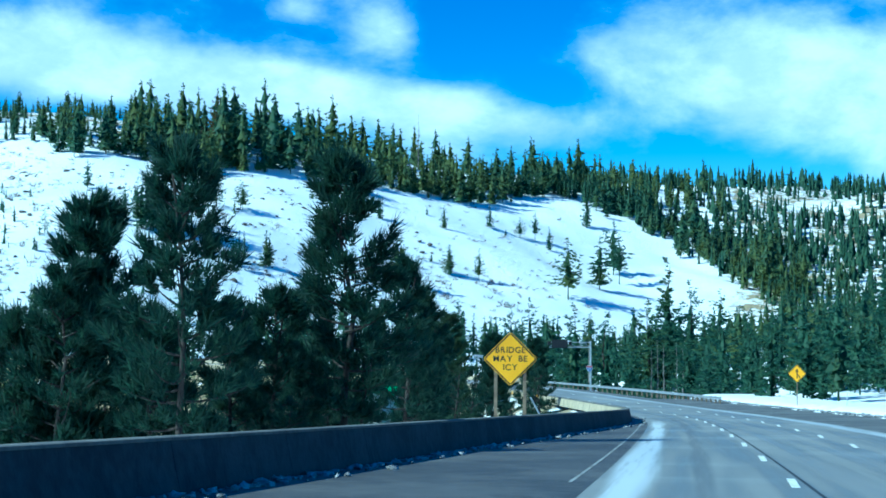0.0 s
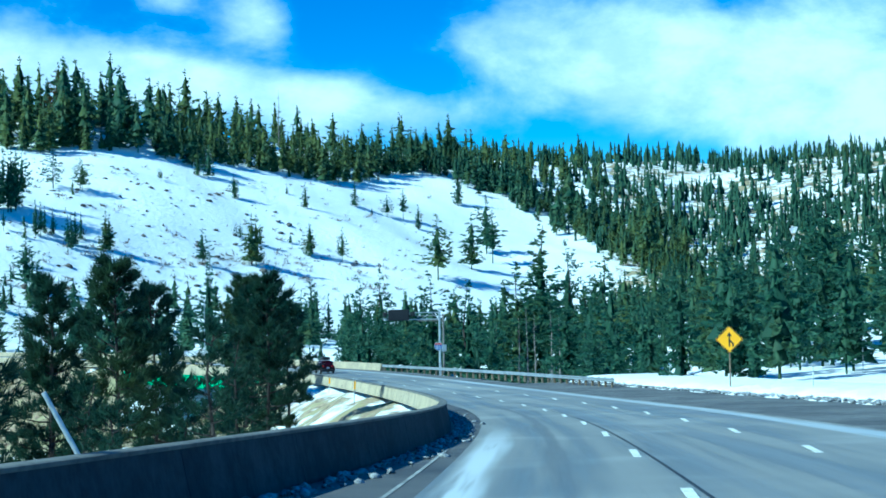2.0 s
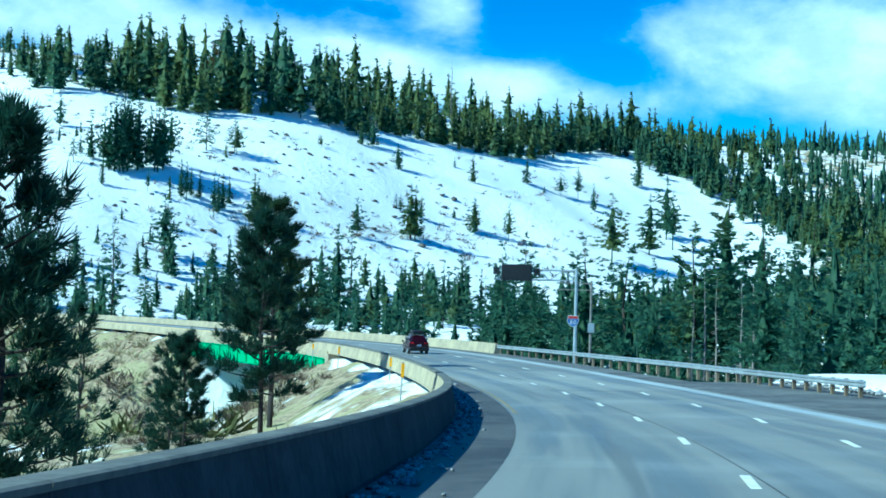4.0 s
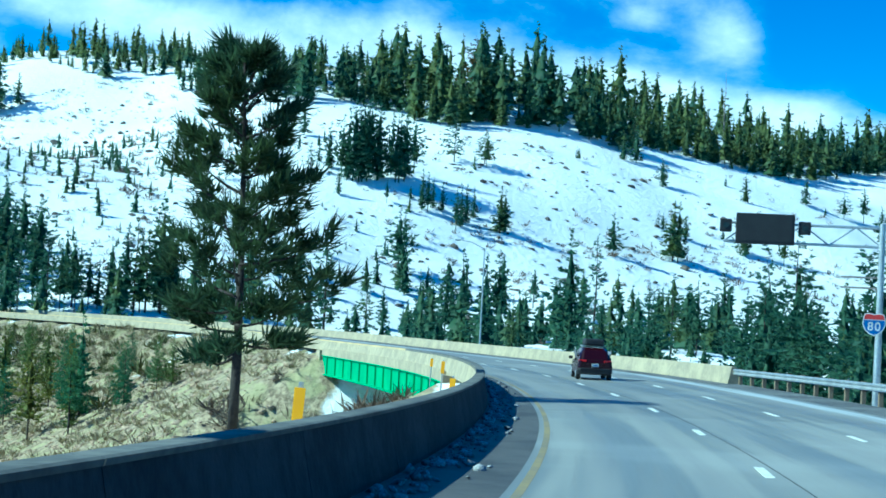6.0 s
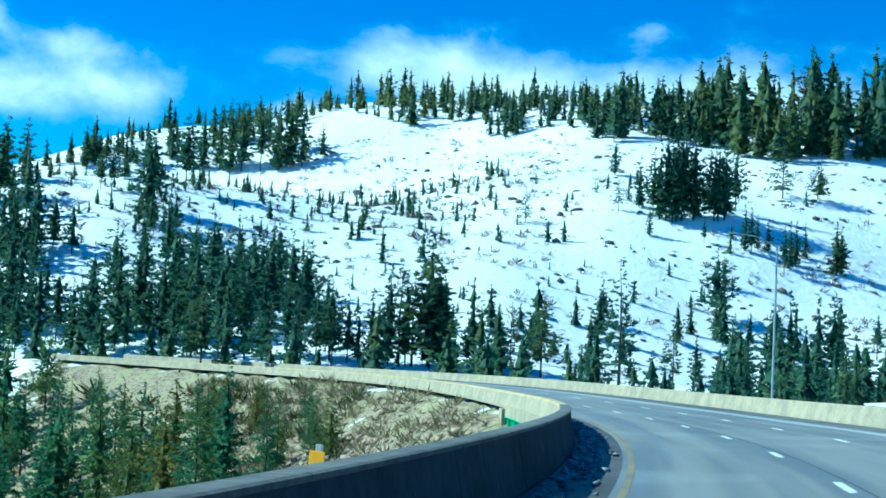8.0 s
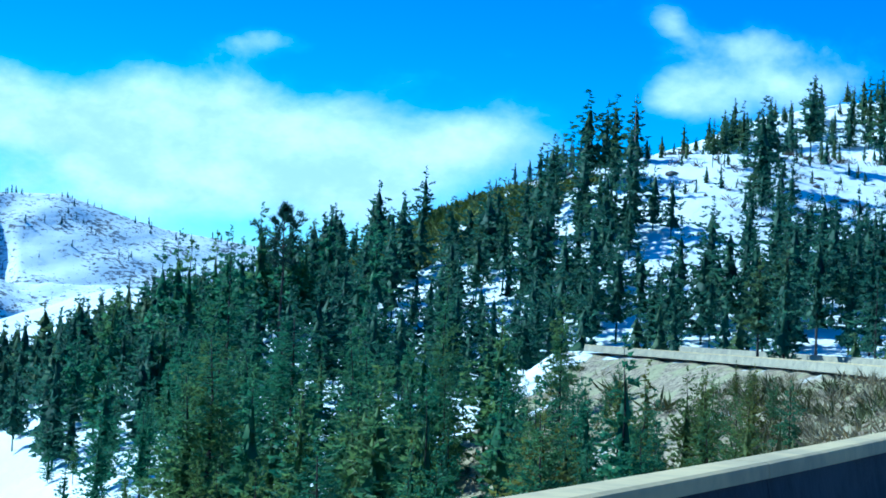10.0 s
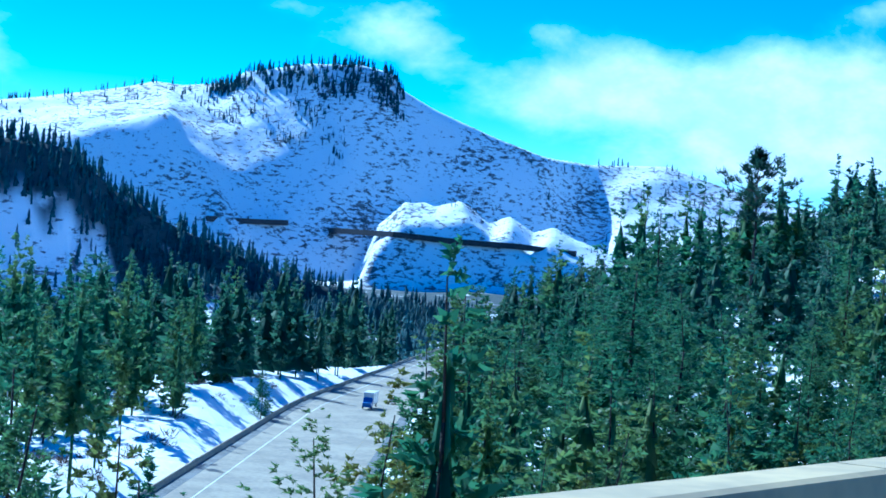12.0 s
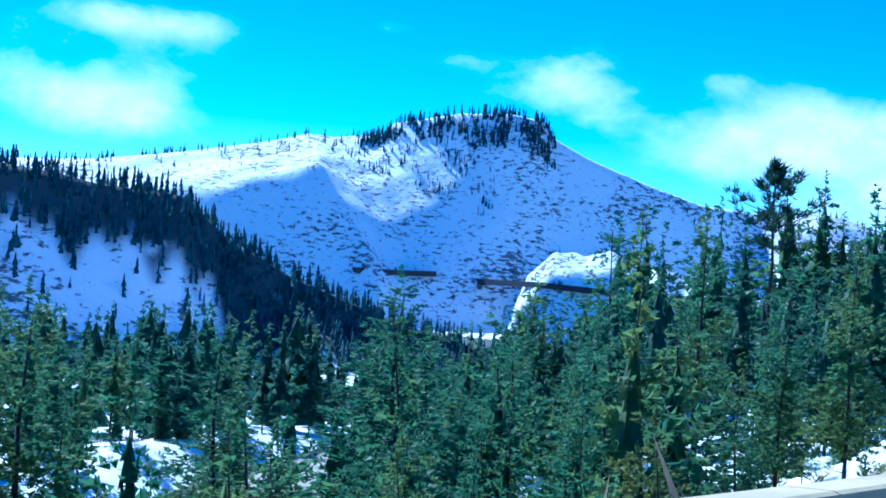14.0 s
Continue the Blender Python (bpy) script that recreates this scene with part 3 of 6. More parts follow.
def barrier(name, start, end, edge, label, mat, coping, outer_face=None):
    """Concrete safety barrier cast in lengths with open joints, sloping faces and a chamfered top."""
    thing = holder(name, Matrix(), label, "barrier", kind="structure")
    shape = [(-0.30, -0.1), (-0.30, 0.06), (-0.20, 0.50), (-0.13, 0.86), (-0.10, 0.90), (0.10, 0.90), (0.13, 0.86), (0.20, 0.50), (0.30, 0.06), (0.30, -0.1)]
    s0 = start
    while s0 < end - 1:
        s1 = min(s0 + 6.0, end)
        s = np.linspace(s0 + 0.01, s1 - 0.01, 4)
        me = sweep("barrier_length", s, lambda q: [(edge(q) + a, h) for a, h in shape], mat, closed=True)
        # The valley side keeps pale concrete; only the rest carries the painted shade.
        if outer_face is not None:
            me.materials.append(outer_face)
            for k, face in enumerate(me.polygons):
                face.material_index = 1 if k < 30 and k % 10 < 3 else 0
        part("barrier_length", me, thing)
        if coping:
            part("coping", sweep("coping", s, lambda q: [(edge(q) + a, h) for a, h in ((-0.15, 0.80), (-0.15, 0.915), (0.12, 0.915), (0.16, 0.90), (0.15 + 0.04 * deep_cope(q), 0.85 - 0.13 * deep_cope(q)))], MAT_COPING if s0 > 285 else MAT_DULL_COPING, closed=True), thing, "paler upper edge, its sunlight put in as colour")
        s0 = s1
    return thing


barrier("median_barrier", -60, 534, lambda s: left_edge(s), "grey concrete safety barrier, dirty, its road side darkened for shade, beside the inner shoulder", MAT_STAIN_SHADE, True, MAT_CONCRETE)
barrier("outer_barrier", 258, 534, lambda s: right_edge(s), "pale sunlit concrete safety barrier along the outer shoulder", MAT_CONCRETE, False)

# guard rail, before the outer barrier begins
def rail_edge(s):
    return np.interp(s, [120, 188, 215, 245, 258], [16.6, 14.7, 14.0, 11.8, 11.15])


rail = holder("guard_rail", Matrix(), "galvanised steel guard rail on timber posts beside the outer shoulder", "guard rail", kind="structure")
rs = np.arange(186.0, 259.0, 1.0)
wave = [(0.0, 0.46), (-0.07, 0.50), (-0.07, 0.55), (0.0, 0.60), (0.0, 0.64), (-0.07, 0.69), (-0.07, 0.74), (0.0, 0.78), (0.012, 0.78), (0.012, 0.46)]
part("rail_beam", sweep("rail_beam", rs, lambda s: [(rail_edge(s) + a, h) for a, h in wave], MAT_STEEL, closed=True), rail)
bm = bmesh.new()
box(bm, 0.18, 0.2, 1.0, pose(0.14, 0, 0.3), 0.015)
rail_post = done(bm, "rail_post", MAT_POST)
for s in np.arange(187, 258, 1.9):
    part("rail_post", rail_post, rail, "", road_pose(s, float(rail_edge(s)), 0))

# the bridge: deck edge, green girders, abutments
bridge = holder("bridge", Matrix(), "highway bridge with green steel girders over a ravine", "bridge", kind="structure")
bs = np.arange(262.0, 330.5, 1.5)
part("deck_edge", sweep("deck_edge", bs, lambda s: [(left_edge(s) - 0.42, 0.12), (left_edge(s) - 0.42, -0.55), (left_edge(s) + 0.1, -0.55), (left_edge(s) + 0.1, 0.0)], MAT_CONCRETE, closed=True), bridge)
for off in (-0.25, 2.6, 5.4, 8.2, 11.0, 13.8):
    part("girder", sweep("girder", bs, lambda s: [(left_edge(s) + off - a, h) for a, h in ((0.22, -0.55), (0.22, -0.62), (0.03, -0.66), (0.03, -2.30), (0.26, -2.34), (0.26, -2.42), (-0.26, -2.42), (-0.26, -2.34), (-0.03, -2.30), (-0.03, -0.66), (-0.22, -0.62), (-0.22, -0.55))], MAT_GREEN, closed=True), bridge)
part("deck_soffit", sweep("deck_soffit", bs, lambda s: [(left_edge(s) + 0.1, -0.5), (right_edge(s) + 0.3, -0.5), (right_edge(s) + 0.3, -0.3), (left_edge(s) + 0.1, -0.3)], MAT_CONCRETE, closed=True), bridge)
bm = bmesh.new()
box(bm, 0.14, 0.06, 1.6, Matrix())
stiffener = done(bm, "web_stiffener", MAT_GREEN)
for s in np.arange(264, 330, 4.2):
    part("web_stiffener", stiffener, bridge, "", road_pose(s, float(left_edge(s)) - 0.34, -1.48))
for s in (261.2, 330.6):
    part("abutment", sweep("abutment", np.array([s - 0.9, s + 0.9]), lambda q: [(left_edge(q) - 0.6, -0.1), (left_edge(q) - 0.6, -7.0), (right_edge(q) + 0.6, -7.0), (right_edge(q) + 0.6, -0.6)], MAT_CONCRETE, closed=True), bridge)

# the lower carriageway in the valley
def lower_line(u):
    d = np.concatenate([[0], np.cumsum(np.linalg.norm(np.diff(LOWER[:, :2], axis=0), axis=1))])
    out = np.zeros((len(u), 3))
    for off in (-25, 0, 25):
        out += np.stack([np.interp(u + off, d, LOWER[:, k]) for k in range(3)], -1) / 3
    return out


lu = np.arange(60.0, 790.0, 5.0)
ll = lower_line(lu)
lt = np.gradient(ll[:, :2], axis=0)
lt /= np.linalg.norm(lt, axis=1)[:, None]


def lower_strip(name, lats, heights, mat, closed=False):
    k, n = len(lats), len(lu)
    verts = np.stack([ll + np.stack([lt[:, 1] * a, -lt[:, 0] * a, np.full(n, h)], -1) for a, h in zip(lats, heights)], 1).reshape(-1, 3)
    i, j = np.meshgrid(np.arange(n - 1), np.arange(k if closed else k - 1), indexing="ij")
    j2 = (j + 1) % k
    quads = np.stack([i * k + j, i * k + j2, (i + 1) * k + j2, (i + 1) * k + j], -1).reshape(-1, 4)
    me = quick_mesh(name, verts, quads, [], mat)
    layer = me.uv_layers.new(name="UVMap")
    idx = np.empty(len(me.loops), np.int32)
    me.loops.foreach_get("vertex_index", idx)
    layer.data.foreach_set("uv", np.stack([np.tile(lats, n)[idx], np.repeat(lu, k)[idx]], -1).astype(np.float32).ravel())
    return me


valley_road = holder("valley_road", Matrix(), "pale dry concrete carriageway in the valley, crossed by tree shadows", "road", kind="structure")
part("lanes", lower_strip("lanes", [-11.5, -6, 0, 6, 11.5], [0.3] * 5, MAT_VALLEY), valley_road)
part("shoulder", lower_strip("shoulder", [-13.5, -11.5], [0.29, 0.296], MAT_ASPHALT), valley_road)
part("shoulder", lower_strip("shoulder", [11.5, 13.5], [0.296, 0.29], MAT_ASPHALT), valley_road)
part("edge_line", lower_strip("edge_line", [-8.0, -7.8], [0.306] * 2, MAT_WHITE), valley_road)
part("edge_line", lower_strip("edge_line", [7.8, 8.0], [0.306] * 2, MAT_YELLOW), valley_road)
tagged(new("valley_barrier", lower_strip("valley_barrier", [-14.0, -14.0, -13.7, -13.5], [0.0, 1.15, 1.15, 0.2], MAT_CONCRETE)), "dark shaded concrete barrier beside the valley carriageway", "barrier", kind="structure")


# ---------------------------------------------------------------- far mountains, seen from the road's end
EYE = (-131.0, 373.0, -9.0)


def polar(yaws, radii):
    """Places about the eye: a grid of yaws by radii, or pairs of them when a single row comes in."""
    a, r = (np.radians(yaws), radii) if np.ndim(yaws) == 2 else np.meshgrid(np.radians(yaws), radii, indexing="ij")
    return a, r, EYE[0] - np.sin(a) * r, EYE[1] + np.cos(a) * r


def rough(x, y, k):
    return (np.sin(x * 0.011 * k + 2 * np.sin(y * 0.007 * k)) + np.sin(y * 0.013 * k + 1.5 * np.sin(x * 0.009 * k) + 1)
            + 0.6 * np.sin(x * 0.031 * k + y * 0.023 * k) + 0.6 * np.sin(y * 0.037 * k - x * 0.029 * k + 2)
            + 0.35 * np.sin(x * 0.083 * k + y * 0.06 * k + 1) + 0.35 * np.sin(y * 0.09 * k - x * 0.071 * k))


SKY_YAW = [60, 66, 70.4, 72.3, 74.4, 77.3, 79.2, 80.7, 81.9, 83.2, 84.5, 85.0, 86.2, 87.9, 89.1, 90.5, 90.8, 92.4, 93.6, 94.9, 97.5, 101.4, 103.9, 110, 125]
SKY_EL = [2.0, 2.6, 3.2, 3.7, 4.3, 4.2, 4.4, 4.9, 5.4, 5.9, 6.5, 7.1, 7.3, 7.2, 6.95, 6.7, 6.25, 6.0, 6.05, 5.7, 5.1, 4.5, 4.3, 4.2, 4.0]


def crest_radius(deg):
    """How far off the mountain's crest stands: its left shoulder lies behind a sloping shelf."""
    return np.interp(deg, [60, 76, 79, 87.5, 94, 130], [2900, 2760, 2570, 2570, 2760, 2760])


def soft_least(a, b, k):
    return -k * np.logaddexp(-a / k, -b / k)


def mountain(yaws, radii):
    """A steep shaded face below the summit, a sunlit shelf on one shoulder and an open sunlit hill on the other."""
    a, r, x, y = polar(yaws, radii)
    deg = np.degrees(a)
    crest = crest_radius(deg)
    warp = deg + 0.12 * np.sin(r * 0.021 + deg)
    el = sum(np.interp(warp + d * np.clip((crest - r) / 160, 0.04, 3), SKY_YAW, SKY_EL) for d in (-1.2, -0.6, 0, 0.6, 1.2)) / 5
    top = EYE[2] + crest * np.tan(np.radians(el))
    shelf = np.interp(deg, [70, 76, 79, 87.5, 93, 130], [0.34, 0.42, 1.2, 1.2, 0.24, 0.24])
    face = -75 + (r - np.interp(deg, [70, 76, 79, 92, 130], [2100, 2150, 2150, 2170, 2190])) * 1.22
    z = soft_least(soft_least(top + shelf * (r - crest), top - 0.35 * (r - crest), 3.0), face + 6 * np.sin(deg * 2.1), 10.0)
    z = np.maximum(z, -62 + 0.02 * (r - 1250))
    u = np.clip((r - 1900) / 500, 0, 1)
    z = z + rough(x, y, 0.7) * 5 * u * (1 - np.exp(-((r - crest) / 60) ** 2))
    rim = np.interp(warp, [76, 77.6, 78.6, 79.4, 80.3, 81.0, 82.0, 83.0, 84.2, 85.2, 85.9], [0, 16, 32, 18, 46, 32, 64, 50, 52, 14, -60])
    bench = soft_least(soft_least(-58 + (r - 2105) * 1.6, rim + 0.30 * (r - 2180), 5.0), rim + 30 - 0.8 * (r - 2285), 5.0)      # knolls on a bench before the face
    z = np.maximum(z, bench + rough(x, y, 2.5) * 2.0)
    return x, y, z


MOUNTAIN_YAW, MOUNTAIN_R = np.linspace(58, 126, 420), np.concatenate([np.arange(1250, 2080, 60.0), np.arange(2080, 2960, 9.0)])
mx, my, mz = mountain(MOUNTAIN_YAW, MOUNTAIN_R)
# The same near-black over the treeless floor, in place of dark forest.
floor_litter_shade = 0.95 * (1 - smoothstep(np.broadcast_to(MOUNTAIN_R, mx.shape), 2085, 2120))
tagged(new("mountain", sheet("mountain", mx, my, mz, MAT_MOUNTAIN, floor_litter_shade)), "snowy granite mountain with a rocky summit, mostly in shade", "mountain", kind="structure")

SPUR_YAW = [60, 80, 84, 86.1, 88.6, 91.2, 93.7, 96.2, 97.8, 101.4, 104.3, 110, 125]
SPUR_EL = [-2.4, -1.9, -1.6, -1.4, -1.1, -0.2, 0.7, 1.9, 3.5, 3.9, 4.2, 4.3, 4.0]


def spur(yaws, radii):
    a, r, x, y = polar(yaws, radii)
    deg = np.degrees(a)
    top = EYE[2] + 1060 * np.tan(np.radians(np.interp(deg, SPUR_YAW, SPUR_EL)))
    z = soft_least(top + 1.08 * (r - 1060), top - 0.5 * (r - 1060), 2.0)
    z = np.maximum(z, -56 + 0.03 * (r - 860)) + rough(x, y, 1.0) * 2.0
    z = z + 20 * np.exp(-((deg - 92.6) / 1.5) ** 2 - ((r - 985) / 26) ** 2)
    return x, y, z


px, py, pz = spur(np.linspace(76, 126, 300), np.arange(860, 1200, 6.0))
sp_a, sp_r, _, _ = polar(np.linspace(76, 126, 300), np.arange(860, 1200, 6.0))


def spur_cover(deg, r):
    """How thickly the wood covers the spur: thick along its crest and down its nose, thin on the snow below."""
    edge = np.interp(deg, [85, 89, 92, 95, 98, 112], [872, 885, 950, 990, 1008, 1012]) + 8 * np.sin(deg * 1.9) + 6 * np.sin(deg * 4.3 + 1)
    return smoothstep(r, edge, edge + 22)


# Shade under the spur's wood, painted as dark ground.
spur_litter_shade = 0.95 * spur_cover(np.degrees(sp_a), sp_r)
tagged(new("spur", sheet("spur", px, py, pz, MAT_MOUNTAIN, spur_litter_shade)), "forested snowy spur below the mountain, in shade", "mountain", kind="structure")



def mountain_place(yaw, el):
    """Where a line of sight at that height above the horizon meets the mountainside."""
    r = np.arange(1900.0, 2640.0, 4.0)
    x, y, z = mountain(np.array([yaw]), r)
    k = int(np.argmax(z[0] > EYE[2] + r * math.tan(radians(el))))
    return Vector((x[0, k], y[0, k], z[0, k] + 2.0))


snow_shed = holder("snow_shed", Matrix(), "long dark railway snow shed across the mountainside", "snow shed")
for line in (((91.4, 1.04), (89.9, 1.10), (88.6, 1.06)), ((86.8, 0.96), (84.5, 0.92), (82.2, 0.86), (80.0, 0.78), (77.8, 0.72))):
    spots = [mountain_place(*p) for p in line]
    for a, b in zip(spots[:-1], spots[1:]):
        d = (b - a).normalized()
        bm = bmesh.new()
        box(bm, (b - a).length + 6, 12.0, 8.0, Matrix.Translation((a + b) / 2) @ d.to_track_quat("X", "Z").to_matrix().to_4x4())
        part("shed_length", done(bm, "shed_length", MAT_SHED), snow_shed)
# ---------------------------------------------------------------- trees
def needle_crown(rng, height, width, base, branches, per, blades, tuft, power=0.8, open_low=0.62, uneven=0.28, thin=0.17):
    """Tufts of needles along limbs that leave the stem at all heights. Returns vertices and triangles."""
    u = 1 - (1 - (np.arange(branches) + rng.random(branches)) / branches) ** 0.55
    f = base + (1 - base) * u
    turn = np.arange(branches) * 2.4 + rng.normal(size=branches) * 0.5
    bulge = 1 + uneven * np.sin(turn + rng.random() * 6.28 + 4.0 * u) + 0.16 * np.sin(u * (9 + 6 * rng.random()) + rng.random() * 6)
    reach = 1.3 * width * ((1 - u) ** power * np.minimum(1, open_low + 2.4 * u) + 0.02) * bulge * (0.6 + 0.5 * rng.random(branches))
    rise = -0.24 + 0.62 * u + rng.normal(size=branches) * 0.12
    out = np.stack([np.cos(turn), np.sin(turn), np.zeros(branches)], -1)
    t = 0.16 + 0.86 * (np.arange(per)[None] + rng.random((branches, per))) / per
    side = np.stack([-out[:, 1], out[:, 0], out[:, 2]], -1)
    p = out[:, None] * (reach[:, None] * t)[..., None] + side[:, None] * (rng.normal(size=(branches, per)) * 0.2 * reach[:, None] * (1.25 - t))[..., None]
    p[..., 2] += (height * f)[:, None] + reach[:, None] * (rise[:, None] * t + 0.14 * t * t) + rng.normal(size=(branches, per)) * 0.012 * height
    size = tuft * (0.7 + 0.6 * rng.random((branches, per))) * (0.45 + 0.55 * np.minimum(1, 1.6 * (1 - u)))[:, None]
    lead = np.stack([rng.normal(size=6) * 0.12, rng.normal(size=6) * 0.12, height * np.array([0.86, 0.9, 0.93, 0.955, 0.975, 0.99])], -1)
    p, size = np.concatenate([p.reshape(-1, 3), lead]), np.concatenate([size.ravel(), np.linspace(0.75, 0.4, 6) * tuft])
    ahead = np.concatenate([np.repeat(out, per, 0), np.zeros((6, 3))]) * 0.55 + np.array([0, 0, 0.22])
    n = len(p)
    v = rng.normal(size=(n, blades, 3))
    v = v / np.linalg.norm(v, axis=-1, keepdims=True) * np.array([1, 1, 0.66]) * 0.75 + ahead[:, None] * 0.6
    w = np.cross(v, rng.normal(size=(n, blades, 3)))
    w = w / (np.linalg.norm(w, axis=-1, keepdims=True) + 1e-6) * size[:, None, None] * thin * (1 + 0.6 * rng.random((n, blades, 1)))
    root = p[:, None] + v * size[:, None, None] * 0.12
    verts = np.stack([root + w, root + v * size[:, None, None] * (0.75 + 0.45 * rng.random((n, blades, 1))), root - w], 2).reshape(-1, 3)
    return verts, np.arange(len(verts)).reshape(-1, 3)


def tiers(rng, height, count, sides, width, base, power=0.66, droop=0.5):
    """The closed inner mass of a conifer: ragged skirts of foliage, one above another."""
    verts, tris = [], []
    for k in range(count):
        f = (k + 0.3 * rng.random()) / count
        z = height * (base + (1 - base) * f)
        r = width * ((1 - f) ** power * (0.75 + 0.5 * rng.random()) + 0.04)
        step = height * (1 - base) / count
        i = len(verts)
        verts.append((rng.normal() * 0.14 * r, rng.normal() * 0.14 * r, min(height * 0.99, z + step * (1.5 + 0.4 * rng.random()))))
        turn = rng.random() * 6.28
        for q in range(2 * sides):
            a = turn + (q + 0.5 * rng.random()) * math.pi / sides
            rr = r * (1.0 if q % 2 else 0.32) * (0.4 + 1.0 * rng.random())
            verts.append((math.cos(a) * rr, math.sin(a) * rr, z - droop * step * rng.random() - (0.15 * r if q % 2 else 0)))
            tris.append((i, i + 1 + q, i + 1 + (q + 1) % (2 * sides)))
    return np.array(verts), np.array(tris)


def both(a, b):
    """Two crowns in one."""
    return np.concatenate([a[0], b[0]]), np.concatenate([a[1], b[1] + len(a[0])])


def trunk_mesh(name, rng, height, r0, limbs, reach, mat, sides=7):
    bm = bmesh.new()
    pts = [Vector((rng.normal() * 0.05 * k, rng.normal() * 0.05 * k, height * k / 4 - (0.8 if k == 0 else 0))) for k in range(5)]
    for k in range(4):
        rod(bm, pts[k], pts[k + 1], r0 * (1 - 0.23 * k), r0 * (1 - 0.23 * (k + 1)) + 0.01, sides)
    for _ in range(limbs):
        f = 0.12 + 0.75 * rng.random()
        a, z0 = rng.random() * 6.28, height * f
        d = reach * (1 - f * 0.8) * (0.6 + 0.6 * rng.random())
        rod(bm, (0, 0, z0), (math.cos(a) * d, math.sin(a) * d, z0 + d * (rng.random() * 0.35 - 0.12)), 0.045 * r0 / 0.2, 0.012, 4)
    return done(bm, name, mat, smooth=True)


def crown_mesh(name, data, mat):
    return quick_mesh(name, data[0], [], data[1], mat)


def pine_parts(rng, height, limbs, reach, tufts, base=0.3, rounded=False, blades=16, thin=0.085, tuft=0.036):
    """An open pine: limbs that sweep up, each with brushes of long needles along its outer half."""
    bm = bmesh.new()
    pts = [Vector((rng.normal() * 0.06 * k, rng.normal() * 0.06 * k, height * k / 5 - (1.5 if k == 0 else 0))) for k in range(6)]
    for k in range(5):
        rod(bm, pts[k], pts[k + 1], height * 0.0125 * (1 - 0.17 * k), height * 0.0125 * (1 - 0.17 * (k + 1)) + 0.012, 9)
    verts, tris = [], []

    def brush(p, d, size):
        d = d / np.linalg.norm(d)
        for _ in range(blades):
            v = rng.normal(size=3)
            v = v / np.linalg.norm(v) * 0.75 + d * 0.7
            side = np.cross(v, rng.normal(size=3))
            side = side / (np.linalg.norm(side) + 1e-6) * thin * size
            i = len(verts)
            q = p + rng.normal(size=3) * 0.12 * size
            verts.extend([q + side * 0.6, q + v * size * 0.95, q - side * 1.4 + v * size * 0.2])
            tris.append((i, i + 1, i + 2))

    for n in range(limbs):
        f = base + (1 - base) * (n + rng.random()) / limbs
        u = (f - base) / (1 - base)
        shape = (math.sin(math.pi * min(1, u * 0.9 + 0.25)) * 0.9 + 0.12) if rounded else ((1 - u) ** 0.7 * min(1, 0.45 + u * 3) + 0.12)
        length = reach * shape * (0.65 + 0.55 * rng.random())
        a = n * 2.4 + rng.normal() * 0.4
        out = np.array([math.cos(a), math.sin(a), 0])
        rise = -0.22 + 0.75 * u + rng.normal() * 0.1
        start = np.array([0, 0, height * f])
        prev = start
        for k in range(1, 5):
            t = k / 4
            here = start + out * length * t + np.array([0, 0, length * (rise * t + 0.28 * t * t)])
            rod(bm, prev, here, 0.055 * (1.15 - t) * height / 16 + 0.008, 0.055 * (1.0 - t) * height / 16 + 0.008, 4)
            prev = here
        for k in range(tufts):
            t = 0.38 + 0.62 * (k + rng.random()) / tufts
            p = start + out * length * t + np.array([0, 0, length * (rise * t + 0.28 * t * t)])
            side = np.array([-out[1], out[0], 0]) * rng.normal() * 0.34 * length * (1.25 - t)
            p = p + side + np.array([0, 0, abs(rng.normal()) * 0.1 * length])
            brush(p, out * 0.6 + np.array([0, 0, 0.8]) + side * 0.5, height * tuft * (0.75 + 0.5 * rng.random()))
    for k in range(5):
        brush(np.array([0, 0, height * (0.97 + 0.008 * k)]), np.array([0, 0, 1.0]), height * 0.04)
    return done(bm, "trunk", MAT_BARK, smooth=True), quick_mesh("crown", np.array(verts), [], np.array(tris), MAT_PINE)


rng = np.random.default_rng(7)
FIRS, FIR_CROWNS, SLOPE_FIRS, SLOPE_CROWNS = [], [], [], []
for k in range(6):
    wide, low = (3.4, 3.9, 3.0, 4.2, 3.5, 2.8)[k], (0.07, 0.14, 0.05, 0.24, 0.1, 0.3)[k]
    data = both(needle_crown(rng, 20.0, wide, low, 56, 8, 6, 0.7, (0.8, 0.7, 0.9, 0.6, 0.76, 0.64)[k], thin=0.2), tiers(rng, 16.0, 9, 7, wide * 0.3, low + 0.06))
    FIR_CROWNS.append(data)
    stem = trunk_mesh("trunk", rng, 18.6, 0.22, 4, 1.8, MAT_BARK, 6)
    FIRS.append((stem, crown_mesh("crown", data, MAT_NEEDLE)))
    light = both(needle_crown(rng, 20.0, wide * 0.95, low, 34, 5, 5, 1.05, (0.8, 0.7, 0.9, 0.6, 0.76, 0.64)[k], thin=0.22), tiers(rng, 16.5, 8, 6, wide * 0.4, low + 0.05))
    SLOPE_CROWNS.append(light)
    SLOPE_FIRS.append((stem, crown_mesh("crown", light, MAT_NEEDLE)))
PINES = [pine_parts(rng, 16.0, (42, 48, 38, 44)[k], (3.4, 3.0, 3.3, 2.8)[k], 14, (0.22, 0.3, 0.36, 0.15)[k], blades=28, thin=0.062, tuft=0.037) for k in range(4)]
SMALL_PINES = [pine_parts(rng, 16.0, 24, (3.5, 3.9, 3.2)[k], 10, (0.12, 0.2, 0.16)[k]) for k in range(3)]
